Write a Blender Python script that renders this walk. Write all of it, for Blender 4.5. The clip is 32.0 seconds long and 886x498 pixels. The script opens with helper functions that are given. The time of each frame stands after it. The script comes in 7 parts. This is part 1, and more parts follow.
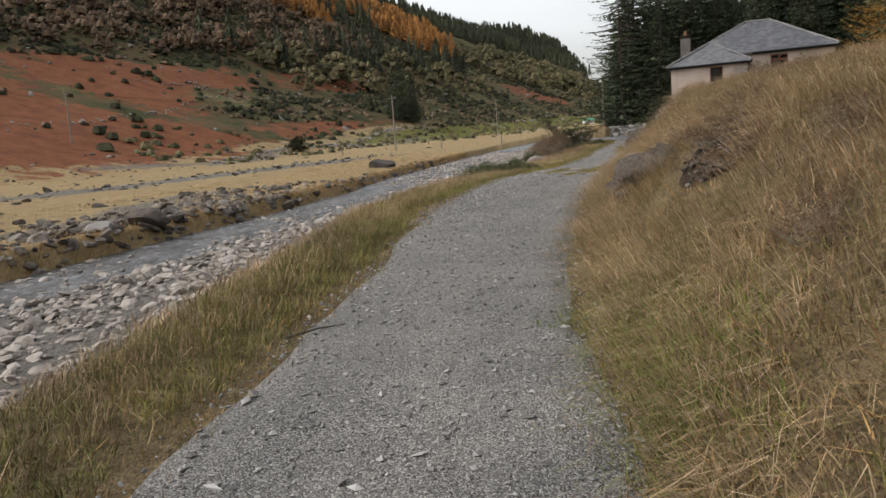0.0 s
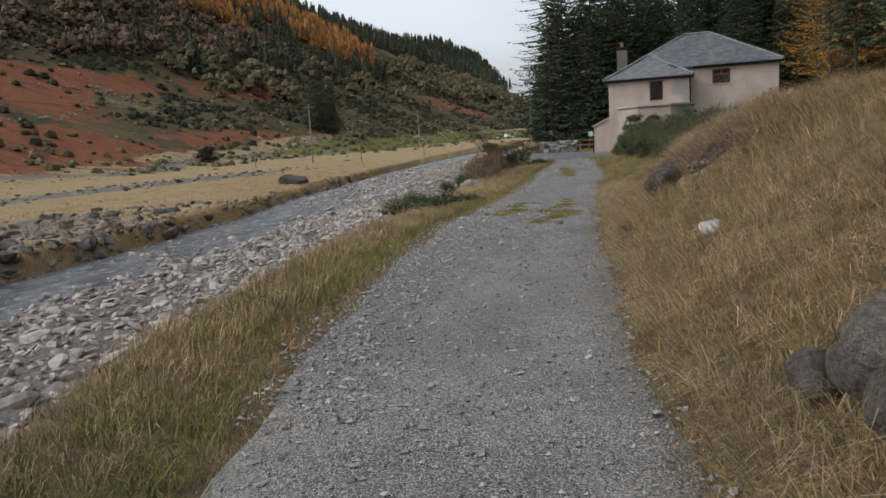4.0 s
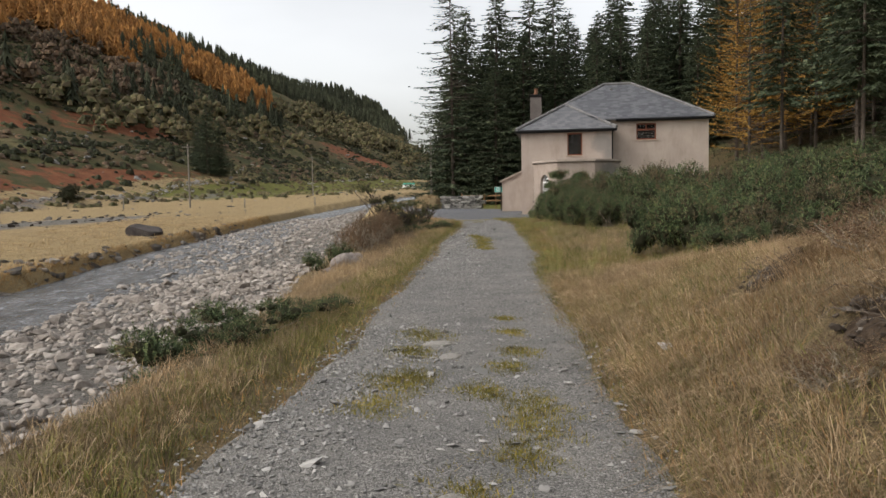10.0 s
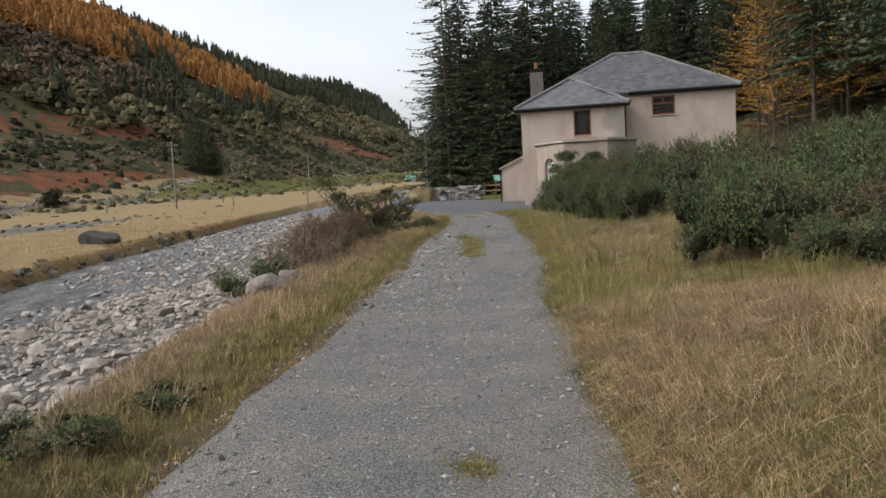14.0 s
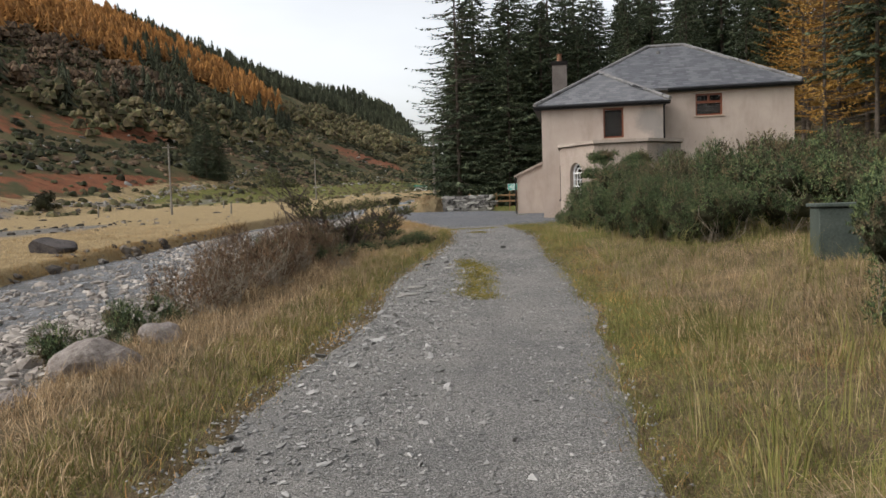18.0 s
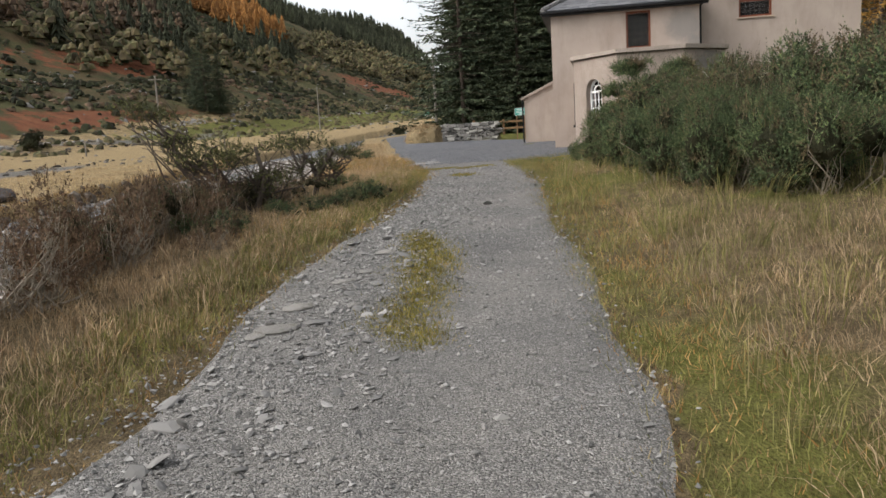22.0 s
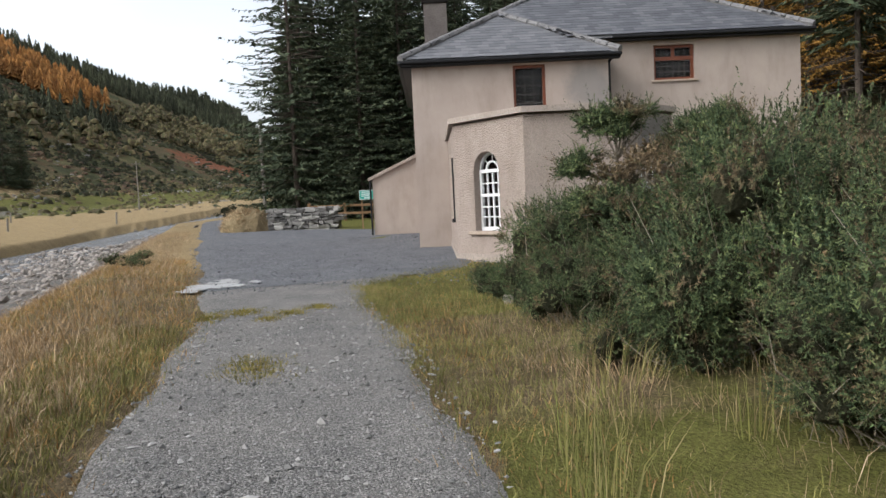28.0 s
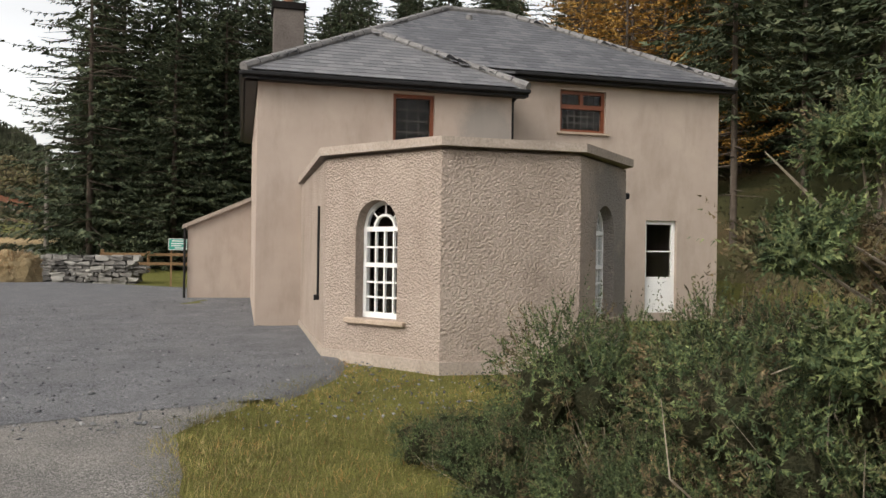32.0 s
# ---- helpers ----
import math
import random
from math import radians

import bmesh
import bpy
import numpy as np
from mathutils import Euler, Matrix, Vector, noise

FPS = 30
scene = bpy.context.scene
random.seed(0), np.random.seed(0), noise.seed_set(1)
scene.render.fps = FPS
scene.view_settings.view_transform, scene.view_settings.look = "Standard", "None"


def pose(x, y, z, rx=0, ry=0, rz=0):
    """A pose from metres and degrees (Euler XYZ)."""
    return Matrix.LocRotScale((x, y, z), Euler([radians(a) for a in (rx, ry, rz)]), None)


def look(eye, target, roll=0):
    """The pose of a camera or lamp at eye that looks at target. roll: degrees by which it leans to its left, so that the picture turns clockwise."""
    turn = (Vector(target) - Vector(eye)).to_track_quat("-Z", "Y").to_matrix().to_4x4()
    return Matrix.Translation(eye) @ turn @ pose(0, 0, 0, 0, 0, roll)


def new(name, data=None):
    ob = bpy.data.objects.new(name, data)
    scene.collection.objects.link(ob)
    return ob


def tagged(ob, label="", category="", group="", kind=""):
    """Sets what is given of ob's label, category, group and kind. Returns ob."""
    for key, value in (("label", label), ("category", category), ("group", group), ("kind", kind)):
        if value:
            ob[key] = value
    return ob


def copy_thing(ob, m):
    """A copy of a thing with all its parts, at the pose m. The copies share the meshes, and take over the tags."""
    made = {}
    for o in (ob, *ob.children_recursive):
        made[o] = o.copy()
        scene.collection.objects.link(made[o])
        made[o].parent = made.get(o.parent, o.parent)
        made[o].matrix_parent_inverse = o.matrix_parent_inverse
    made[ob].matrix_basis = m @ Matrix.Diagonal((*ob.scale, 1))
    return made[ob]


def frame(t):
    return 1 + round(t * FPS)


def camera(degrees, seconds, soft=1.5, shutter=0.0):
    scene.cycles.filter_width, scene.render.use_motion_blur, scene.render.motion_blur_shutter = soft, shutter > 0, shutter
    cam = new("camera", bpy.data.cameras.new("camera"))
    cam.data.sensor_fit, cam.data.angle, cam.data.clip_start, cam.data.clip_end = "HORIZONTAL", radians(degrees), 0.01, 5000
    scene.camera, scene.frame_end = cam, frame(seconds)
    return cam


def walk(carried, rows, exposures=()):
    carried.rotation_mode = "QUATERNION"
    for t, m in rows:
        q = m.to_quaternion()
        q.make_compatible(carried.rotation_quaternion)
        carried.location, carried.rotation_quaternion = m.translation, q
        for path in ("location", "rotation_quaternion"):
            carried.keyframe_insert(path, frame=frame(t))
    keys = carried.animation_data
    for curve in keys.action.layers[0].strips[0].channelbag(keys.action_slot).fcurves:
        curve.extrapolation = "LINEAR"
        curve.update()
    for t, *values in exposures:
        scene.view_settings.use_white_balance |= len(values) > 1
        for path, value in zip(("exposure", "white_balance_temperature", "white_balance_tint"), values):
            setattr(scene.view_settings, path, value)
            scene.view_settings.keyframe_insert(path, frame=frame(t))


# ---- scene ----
cam = camera(59.3, 32.0)
PATH = [
    (0, (1.446, -1.403, 0.514), (1.288, 0.573, 0.251), -4.2),
    (0.5, (1.446, -0.4, 0.529), (1.437, 1.589, 0.322), -3.4),
    (1, (1.518, 0.276, 0.543), (1.578, 2.26, 0.304), -3.4),
    (1.5, (1.473, 1.008, 0.541), (1.529, 2.993, 0.305), -3.2),
    (2, (1.44, 1.616, 0.531), (1.494, 3.6, 0.282), -3.7),
    (2.5, (1.376, 2.389, 0.538), (1.411, 4.372, 0.28), -3.1),
    (4.5, (1.247, 5.177, 0.866), (1.296, 7.163, 0.632), -3.4),
    (5, (1.251, 6.02, 0.853), (1.279, 8.013, 0.695), -2.4),
    (5.5, (1.322, 6.754, 0.858), (1.365, 8.745, 0.68), -2.3),
    (6, (1.372, 7.447, 0.914), (1.422, 9.441, 0.767), -0.9),
    (6.5, (1.494, 8.142, 0.989), (1.747, 10.123, 0.884), -3.7),
    (7, (1.604, 8.782, 1.028), (1.882, 10.758, 0.899), -3.9),
    (7.5, (1.716, 9.46, 1.061), (2.011, 11.431, 0.898), -2.8),
    (8, (1.88, 10.112, 1.049), (2.19, 12.079, 0.865), -2.6),
    (8.5, (1.941, 10.748, 1.062), (2.244, 12.714, 0.856), -1.5),
    (9, (2.078, 11.451, 1.067), (2.383, 13.421, 0.901), -2.7),
    (9.5, (2.165, 12.206, 1.066), (2.472, 14.182, 1.02), -1.5),
    (10, (2.329, 12.901, 1.086), (2.645, 14.872, 0.953), -1.1),
    (10.5, (2.487, 13.561, 1.086), (2.793, 15.525, 0.864), -1.1),
    (11, (2.62, 14.29, 1.095), (2.908, 16.252, 0.831), -1.7),
    (11.5, (2.834, 14.957, 1.092), (3.103, 16.922, 0.835), -2.9),
    (12, (2.983, 15.725, 1.069), (3.099, 17.709, 0.848), -3.9),
    (12.5, (3.206, 16.426, 1.078), (3.326, 18.416, 0.918), -3.9),
    (13, (3.421, 17.05, 1.067), (3.566, 19.034, 0.86), -3.2),
    (13.5, (3.679, 17.648, 1.138), (4.011, 19.612, 0.953), -2.6),
    (14, (3.882, 18.342, 1.037), (4.182, 20.314, 0.883), -3.1),
    (14.5, (4.085, 19.074, 1.016), (4.379, 21.045, 0.851), -3.6),
    (16.5, (4.619, 21.985, 0.827), (4.913, 23.956, 0.654), -1.8),
    (17, (4.771, 22.626, 0.902), (5.077, 24.598, 0.781), -2.4),
    (17.5, (4.902, 23.395, 0.919), (5.183, 25.371, 0.798), -2.3),
    (18, (5.055, 24.088, 0.911), (5.329, 26.065, 0.786), -2.0),
    (18.5, (5.309, 24.612, 0.906), (5.583, 26.589, 0.773), -2.5),
    (19, (5.487, 25.335, 0.863), (5.772, 27.312, 0.77), -2.9),
    (19.5, (5.682, 26.111, 0.836), (5.967, 28.086, 0.694), -3.2),
    (20, (5.83, 26.811, 0.824), (6.112, 28.783, 0.654), -3.0),
    (20.5, (6.022, 27.54, 0.822), (6.336, 29.51, 0.678), -4.3),
    (21, (6.208, 28.251, 0.852), (6.488, 30.218, 0.62), -4.1),
    (21.5, (6.413, 28.716, 0.884), (6.692, 30.688, 0.698), -3.7),
    (22, (6.615, 29.276, 0.946), (6.839, 31.24, 0.64), -3.6),
    (22.5, (6.665, 30.211, 0.886), (6.942, 32.177, 0.64), -5.0),
    (23, (6.799, 30.851, 0.896), (7.085, 32.818, 0.677), -5.2),
    (23.5, (6.865, 31.654, 0.87), (7.156, 33.621, 0.66), -2.3),
    (24, (7.029, 32.334, 0.919), (7.322, 34.305, 0.755), -2.1),
    (24.5, (7.155, 32.985, 0.929), (7.334, 34.968, 0.741), -2.2),
    (25, (7.293, 33.668, 0.924), (7.474, 35.652, 0.745), -3.3),
    (25.5, (7.511, 34.513, 1.157), (7.697, 36.5, 1.023), -3.9),
    (27.5, (8.23, 37.467, 1.15), (8.649, 39.415, 0.972), -3.0),
    (28, (8.348, 38.213, 1.239), (8.984, 40.105, 1.111), -2.8),
    (28.5, (8.435, 38.947, 1.394), (9.212, 40.786, 1.524), -2.3),
    (29, (8.595, 39.605, 1.412), (9.375, 41.445, 1.469), -1.8),
    (29.5, (8.73, 40.273, 1.414), (9.514, 42.11, 1.522), -0.8),
    (30, (8.927, 40.848, 1.421), (9.813, 42.638, 1.525), 0.2),
    (30.5, (9.104, 41.519, 1.433), (10.09, 43.257, 1.529), 0.5),
    (31, (9.255, 42.199, 1.455), (10.269, 43.921, 1.549), 0.8),
    (31.5, (9.349, 42.817, 1.462), (10.381, 44.528, 1.546), 0.8),
    (32, (9.42, 43.49, 1.465), (10.489, 45.181, 1.472), 0.8),
]
walk(cam, [(t, look(eye, target, roll)) for t, eye, target, roll in PATH], exposures=[(0.0, -0.43, 6600, 10), (1.0, -0.70, 6600, 10), (2.5, -0.46, 6510, 10), (5.0, -0.75, 6050, 10), (6.0, -0.60, 6250, 10), (7.0, -0.56, 6500, 10), (8.0, -0.31, 6500, 10), (9.0, -0.32, 6750, 10), (10.0, -0.44, 6700, 10), (11.0, -0.34, 6650, 10), (12.0, -0.26, 6570, 10), (13.0, -0.38, 6480, 10), (14.0, -0.44, 6400, 10), (17.0, -0.40, 6510, 10), (19.0, -0.31, 6580, 10), (20.0, -0.24, 6600, 10), (21.0, -0.34, 6800, 10), (22.0, -0.26, 6520, 10), (23.0, -0.24, 6250, 10), (24.0, -0.09, 6200, 10), (25.0, -0.18, 6150, 10), (28.0, -0.22, 6200, 10), (29.0, -0.75, 6300, 10), (30.0, -0.45, 6700, 10), (31.0, -0.30, 6750, 10), (32.0, -0.25, 6900, 10)])

# ---- light: an overcast autumn day ----
SUN_EL, SUN_AZ = radians(38), radians(262)
world = bpy.data.worlds.new("overcast_sky")
scene.world = world
world.use_nodes = True
wn, wl = world.node_tree.nodes, world.node_tree.links
wbg = wn["Background"]
wbg.inputs["Strength"].default_value = 0.355
sky = wn.new("ShaderNodeTexSky")
sky.sky_type = 'NISHITA'
sky.sun_disc = False
sky.sun_elevation, sky.sun_rotation = SUN_EL, SUN_AZ
sky.dust_density, sky.air_density = 4.0, 1.0
grey = wn.new("ShaderNodeHueSaturation")
grey.inputs["Saturation"].default_value = 0.23
wl.new(sky.outputs[0], grey.inputs["Color"])
cl_tc = wn.new("ShaderNodeTexCoord")
cl_map = wn.new("ShaderNodeMapping")
cl_map.inputs["Scale"].default_value = (1.0, 1.0, 3.0)
cl_n = wn.new("ShaderNodeTexNoise")
cl_n.inputs["Scale"].default_value = 1.6
cl_n.inputs["Detail"].default_value = 5
cl_r = wn.new("ShaderNodeMapRange")
cl_r.inputs["From Min"].default_value, cl_r.inputs["From Max"].default_value = 0.3, 0.7
cl_r.inputs["To Min"].default_value, cl_r.inputs["To Max"].default_value = 0.86, 1.14
cl_m = wn.new("ShaderNodeVectorMath")
cl_m.operation = 'SCALE'
wl.new(cl_tc.outputs["Generated"], cl_map.inputs[0])
wl.new(cl_map.outputs[0], cl_n.inputs["Vector"])
wl.new(cl_n.outputs[0], cl_r.inputs[0])
wl.new(grey.outputs[0], cl_m.inputs[0])
wl.new(cl_r.outputs[0], cl_m.inputs["Scale"])
wl.new(cl_m.outputs[0], wbg.inputs["Color"])
sun_data = bpy.data.lights.new("sun", 'SUN')
sun_data.energy, sun_data.angle, sun_data.color = 0.6, radians(25), (1.0, 0.96, 0.9)
sun = new("sun", sun_data)
sun.matrix_world = look((0, 0, 60), (60 * math.sin(SUN_AZ) * -1, 60 * math.cos(SUN_AZ) * -1, 60 - 60 * math.tan(SUN_EL)))


# ---- materials ----
def mat(name, build, rough=0.9, spec=0.2):
    m = bpy.data.materials.new(name)
    m.use_nodes = True
    nt = m.node_tree
    b = nt.nodes["Principled BSDF"]
    b.inputs["Roughness"].default_value = rough
    b.inputs["Specular IOR Level"].default_value = spec
    build(nt, b)
    return m


def nd(nt, kind, **ins):
    n = nt.nodes.new(kind)
    for k, v in ins.items():
        n.inputs[k.replace("_", " ")].default_value = v
    return n


def coords(nt, scale=1.0):
    geo = nt.nodes.new("ShaderNodeTexCoord")
    mp = nt.nodes.new("ShaderNodeMapping")
    mp.inputs["Scale"].default_value = (scale,) * 3 if not isinstance(scale, tuple) else scale
    nt.links.new(geo.outputs["Object"], mp.inputs[0])
    return mp.outputs[0]


def noisy(nt, scale, detail=4, rough=0.6, vec=None):
    n = nd(nt, "ShaderNodeTexNoise", Scale=scale, Detail=detail, Roughness=rough)
    nt.links.new(vec or coords(nt), n.inputs["Vector"])
    return n.outputs[0]


def ramp(nt, fac, *stops):
    r = nt.nodes.new("ShaderNodeValToRGB")
    el = r.color_ramp.elements
    while len(el) < len(stops):
        el.new(0.5)
    for e, (p, c) in zip(el, stops):
        e.position = p
        e.color = (*c, 1) if len(c) == 3 else c
    nt.links.new(fac, r.inputs[0])
    return r.outputs[0]


def mix(nt, fac, a, b, kind='MIX'):
    m = nt.nodes.new("ShaderNodeMix")
    m.data_type, m.blend_type = 'RGBA', kind
    for sock, val in ((m.inputs[0], fac), (m.inputs[6], a), (m.inputs[7], b)):
        if isinstance(val, (int, float)):
            sock.default_value = val
        elif isinstance(val, tuple):
            sock.default_value = (*val, 1)
        else:
            nt.links.new(val, sock)
    return m.outputs[2]


def bump(nt, b, height, strength=0.4, dist=0.02):
    n = nd(nt, "ShaderNodeBump", Strength=strength, Distance=dist)
    nt.links.new(height, n.inputs["Height"])
    nt.links.new(n.outputs[0], b.inputs["Normal"])


def step(nt, val, lo, hi):
    r = nd(nt, "ShaderNodeMapRange", From_Min=lo, From_Max=hi)
    nt.links.new(val, r.inputs[0])
    return r.outputs[0]


def math_n(nt, op, a, b=0.5):
    m = nt.nodes.new("ShaderNodeMath")
    m.operation = op
    for sock, val in ((m.inputs[0], a), (m.inputs[1], b)):
        if isinstance(val, (int, float)):
            sock.default_value = val
        else:
            nt.links.new(val, sock)
    return m.outputs[0]


def island(nt):
    return nt.nodes.new("ShaderNodeNewGeometry").outputs["Random Per Island"]


def obj_random(nt):
    return nt.nodes.new("ShaderNodeObjectInfo").outputs["Random"]


def two_tone(c1, c2, scale=4.0, rough=0.9, spec=0.2, fine=60.0, bumps=0.3, dist=0.01):
    def f(nt, b):
        a = ramp(nt, noisy(nt, scale), (0.35, c1), (0.65, c2))
        g = noisy(nt, fine, 3)
        nt.links.new(mix(nt, 0.35, a, ramp(nt, g, (0.3, tuple(0.55 * v for v in c1)), (0.7, tuple(min(1, 1.3 * v) for v in c2))), 'MIX'), b.inputs["Base Color"])
        if bumps:
            bump(nt, b, g, bumps, dist)
    return mat("m", f, rough, spec)


def per_island(name, *cols, rough=0.85, spec=0.15, trans=0.0, patch=0.0):
    """Each blade, leaf or stone takes its own tone."""
    def f(nt, b):
        n = len(cols)
        c = ramp(nt, island(nt), *[((i + 0.5) / n, col) for i, col in enumerate(cols)])
        if patch:
            big = ramp(nt, noisy(nt, patch, 3), (0.35, (0.72, 0.72, 0.72)), (0.65, (1.25, 1.2, 1.15)))
            c = mix(nt, 1.0, c, big, 'MULTIPLY')
            tuft = ramp(nt, noisy(nt, patch * 6.5, 2), (0.36, (0.66, 0.64, 0.62)), (0.64, (1.30, 1.28, 1.24)))
            c = mix(nt, 1.0, c, tuft, 'MULTIPLY')
        nt.links.new(c, b.inputs["Base Color"])
    return mat(name, f, rough, spec)


# ground cover: straw grass, with bracken, dark heath, green sward and grit where the cover says so
def ground_nodes(nt, b):
    at = nt.nodes.new("ShaderNodeVertexColor")
    at.layer_name = "cover"
    sep = nt.nodes.new("ShaderNodeSeparateColor")
    nt.links.new(at.outputs[0], sep.inputs[0])
    big, mid, fine = noisy(nt, 0.12, 5), noisy(nt, 0.9, 5), noisy(nt, 9.0, 6, 0.7)
    straw = mix(nt, 0.5, ramp(nt, mid, (0.3, (0.18, 0.130, 0.068)), (0.5, (0.31, 0.232, 0.130)), (0.7, (0.41, 0.315, 0.185))),
                ramp(nt, fine, (0.3, (0.15, 0.108, 0.048)), (0.7, (0.42, 0.320, 0.17))))
    fern = mix(nt, 0.5, ramp(nt, noisy(nt, 0.35, 5), (0.35, (0.135, 0.044, 0.022)), (0.5, (0.225, 0.076, 0.034)), (0.68, (0.29, 0.125, 0.058))),
               ramp(nt, fine, (0.3, (0.075, 0.038, 0.024)), (0.7, (0.24, 0.11, 0.060))))
    heath = mix(nt, 0.35, ramp(nt, noisy(nt, 0.055, 6, 0.62), (0.36, (0.034, 0.042, 0.018)), (0.44, (0.066, 0.068, 0.030)), (0.51, (0.125, 0.080, 0.046)), (0.57, (0.092, 0.094, 0.040)), (0.66, (0.19, 0.155, 0.078))),
                ramp(nt, fine, (0.3, (0.024, 0.028, 0.013)), (0.7, (0.115, 0.105, 0.048))))
    green = mix(nt, 0.5, ramp(nt, mid, (0.3, (0.085, 0.090, 0.020)), (0.7, (0.17, 0.165, 0.045))), ramp(nt, fine, (0.3, (0.07, 0.08, 0.02)), (0.7, (0.19, 0.18, 0.06))))
    jig = math_n(nt, 'MULTIPLY', math_n(nt, 'SUBTRACT', noisy(nt, 0.25, 6, 0.65), 0.5), 1.6)
    def mask(ch):
        return step(nt, math_n(nt, 'ADD', sep.outputs[ch], jig), 0.42, 0.58)
    th = nt.nodes.new("ShaderNodeVertexColor")
    th.layer_name = "thatch"
    litter = mix(nt, 0.5, ramp(nt, noisy(nt, 2.6, 5), (0.35, (0.080, 0.062, 0.034)), (0.65, (0.21, 0.158, 0.090))), ramp(nt, fine, (0.3, (0.06, 0.046, 0.026)), (0.7, (0.25, 0.19, 0.112))))
    straw = mix(nt, th.outputs[0], straw, litter)
    c = mix(nt, mask(2), straw, green)
    c = mix(nt, mask(1), c, heath)
    c = mix(nt, mask(0), c, fern)
    grit = ramp(nt, noisy(nt, 14.0, 5, 0.7), (0.3, (0.055, 0.050, 0.045)), (0.7, (0.25, 0.235, 0.215)))
    c = mix(nt, step(nt, math_n(nt, 'ADD', at.outputs["Alpha"], math_n(nt, 'MULTIPLY', jig, 0.5)), 0.4, 0.6), c, grit)
    fibre = noisy(nt, 1.0, 5, 0.7, coords(nt, (95.0, 38.0, 60.0)))
    c = mix(nt, 1.0, c, ramp(nt, fibre, (0.33, (0.35, 0.33, 0.30)), (0.5, (0.95, 0.95, 0.95)), (0.68, (1.5, 1.45, 1.35))), 'MULTIPLY')
    nt.links.new(c, b.inputs["Base Color"])
    bump(nt, b, math_n(nt, 'ADD', fine, math_n(nt, 'MULTIPLY', fibre, 0.5)), 0.9, 0.06)


M_GROUND = mat("ground_cover", ground_nodes, 0.95, 0.1)


def gravel(base_lo, base_hi, warm):
    """Crushed stone of two sizes bedded in dusty fines."""
    def f(nt, b):
        def cells(scale):
            v = nt.nodes.new("ShaderNodeTexVoronoi")
            v.inputs["Scale"].default_value = scale
            warp = nt.nodes.new("ShaderNodeVectorMath")
            nz = nd(nt, "ShaderNodeTexNoise", Scale=scale * 0.8, Detail=2)
            nt.links.new(coords(nt), nz.inputs["Vector"])
            sc = nt.nodes.new("ShaderNodeVectorMath")
            sc.operation = 'SCALE'
            sc.inputs["Scale"].default_value = 0.9 / scale
            nt.links.new(nz.outputs["Color"], sc.inputs[0])
            nt.links.new(coords(nt), warp.inputs[0])
            nt.links.new(sc.outputs[0], warp.inputs[1])
            nt.links.new(warp.outputs[0], v.inputs["Vector"])
            sep = nt.nodes.new("ShaderNodeSeparateColor")
            nt.links.new(v.outputs["Color"], sep.inputs[0])
            return v.outputs["Distance"], sep.outputs[0]
        d1, r1 = cells(52.0)
        d2, r2 = cells(120.0)
        pale = tuple(min(0.6, 1.75 * c) for c in base_hi)
        small = ramp(nt, r2, (0.1, base_lo), (0.7, base_hi), (0.97, pale))
        large = ramp(nt, r1, (0.1, base_lo), (0.7, base_hi), (0.95, pale))
        sand = ramp(nt, noisy(nt, 160.0, 3), (0.3, tuple(0.72 * c for c in warm)), (0.7, warm))
        dust = ramp(nt, noisy(nt, 0.5, 5), (0.38, (0.05,) * 3), (0.62, (0.5,) * 3))
        c = mix(nt, dust, small, sand)
        proud = math_n(nt, 'MULTIPLY', step(nt, r1, 0.48, 0.54), step(nt, d1, 0.42, 0.34))
        c = mix(nt, math_n(nt, 'MULTIPLY', proud, 0.8), c, large)
        damp = ramp(nt, noisy(nt, 1.3, 5), (0.3, (0.76, 0.76, 0.77)), (0.65, (1.12, 1.10, 1.08)))
        nt.links.new(mix(nt, 1.0, c, damp, 'MULTIPLY'), b.inputs["Base Color"])
        h = math_n(nt, 'ADD', math_n(nt, 'MULTIPLY', math_n(nt, 'MULTIPLY', step(nt, d1, 0.5, 0.1), proud), 1.2),
                   math_n(nt, 'ADD', math_n(nt, 'MULTIPLY', d2, -0.45), math_n(nt, 'MULTIPLY', noisy(nt, 7.0, 4), 0.8)))
        bump(nt, b, h, 0.9, 0.018)
    return f


M_PATH = mat("gravel_path", gravel((0.068, 0.066, 0.062), (0.205, 0.199, 0.187), (0.210, 0.202, 0.186)), 0.92, 0.2)
M_YARD = mat("gravel_yard", gravel((0.050, 0.053, 0.058), (0.155, 0.160, 0.169), (0.142, 0.144, 0.149)), 0.9, 0.25)
M_BLADE_STRAW = per_island("straw_blades", (0.225, 0.158, 0.092), (0.335, 0.246, 0.150), (0.42, 0.322, 0.208), (0.275, 0.202, 0.118), (0.48, 0.38, 0.26), patch=0.7)
M_BLADE_GREEN = per_island("green_blades", (0.105, 0.113, 0.034), (0.168, 0.168, 0.054), (0.230, 0.208, 0.082), (0.118, 0.136, 0.038), (0.29, 0.24, 0.125), patch=0.8)
M_BLADE_RUST = per_island("rust_blades", (0.175, 0.098, 0.050), (0.255, 0.155, 0.080), (0.325, 0.215, 0.118), (0.215, 0.132, 0.068), patch=0.8)
M_BLADE_GOLD = per_island("gold_blades", (0.221, 0.124, 0.044), (0.325, 0.195, 0.078), (0.429, 0.286, 0.130), (0.286, 0.195, 0.078), patch=0.5)
M_BLADE_PALE = per_island("pale_plain_blades", (0.31, 0.222, 0.122), (0.40, 0.298, 0.172), (0.49, 0.375, 0.225), (0.35, 0.258, 0.145), (0.56, 0.445, 0.28), patch=0.25)
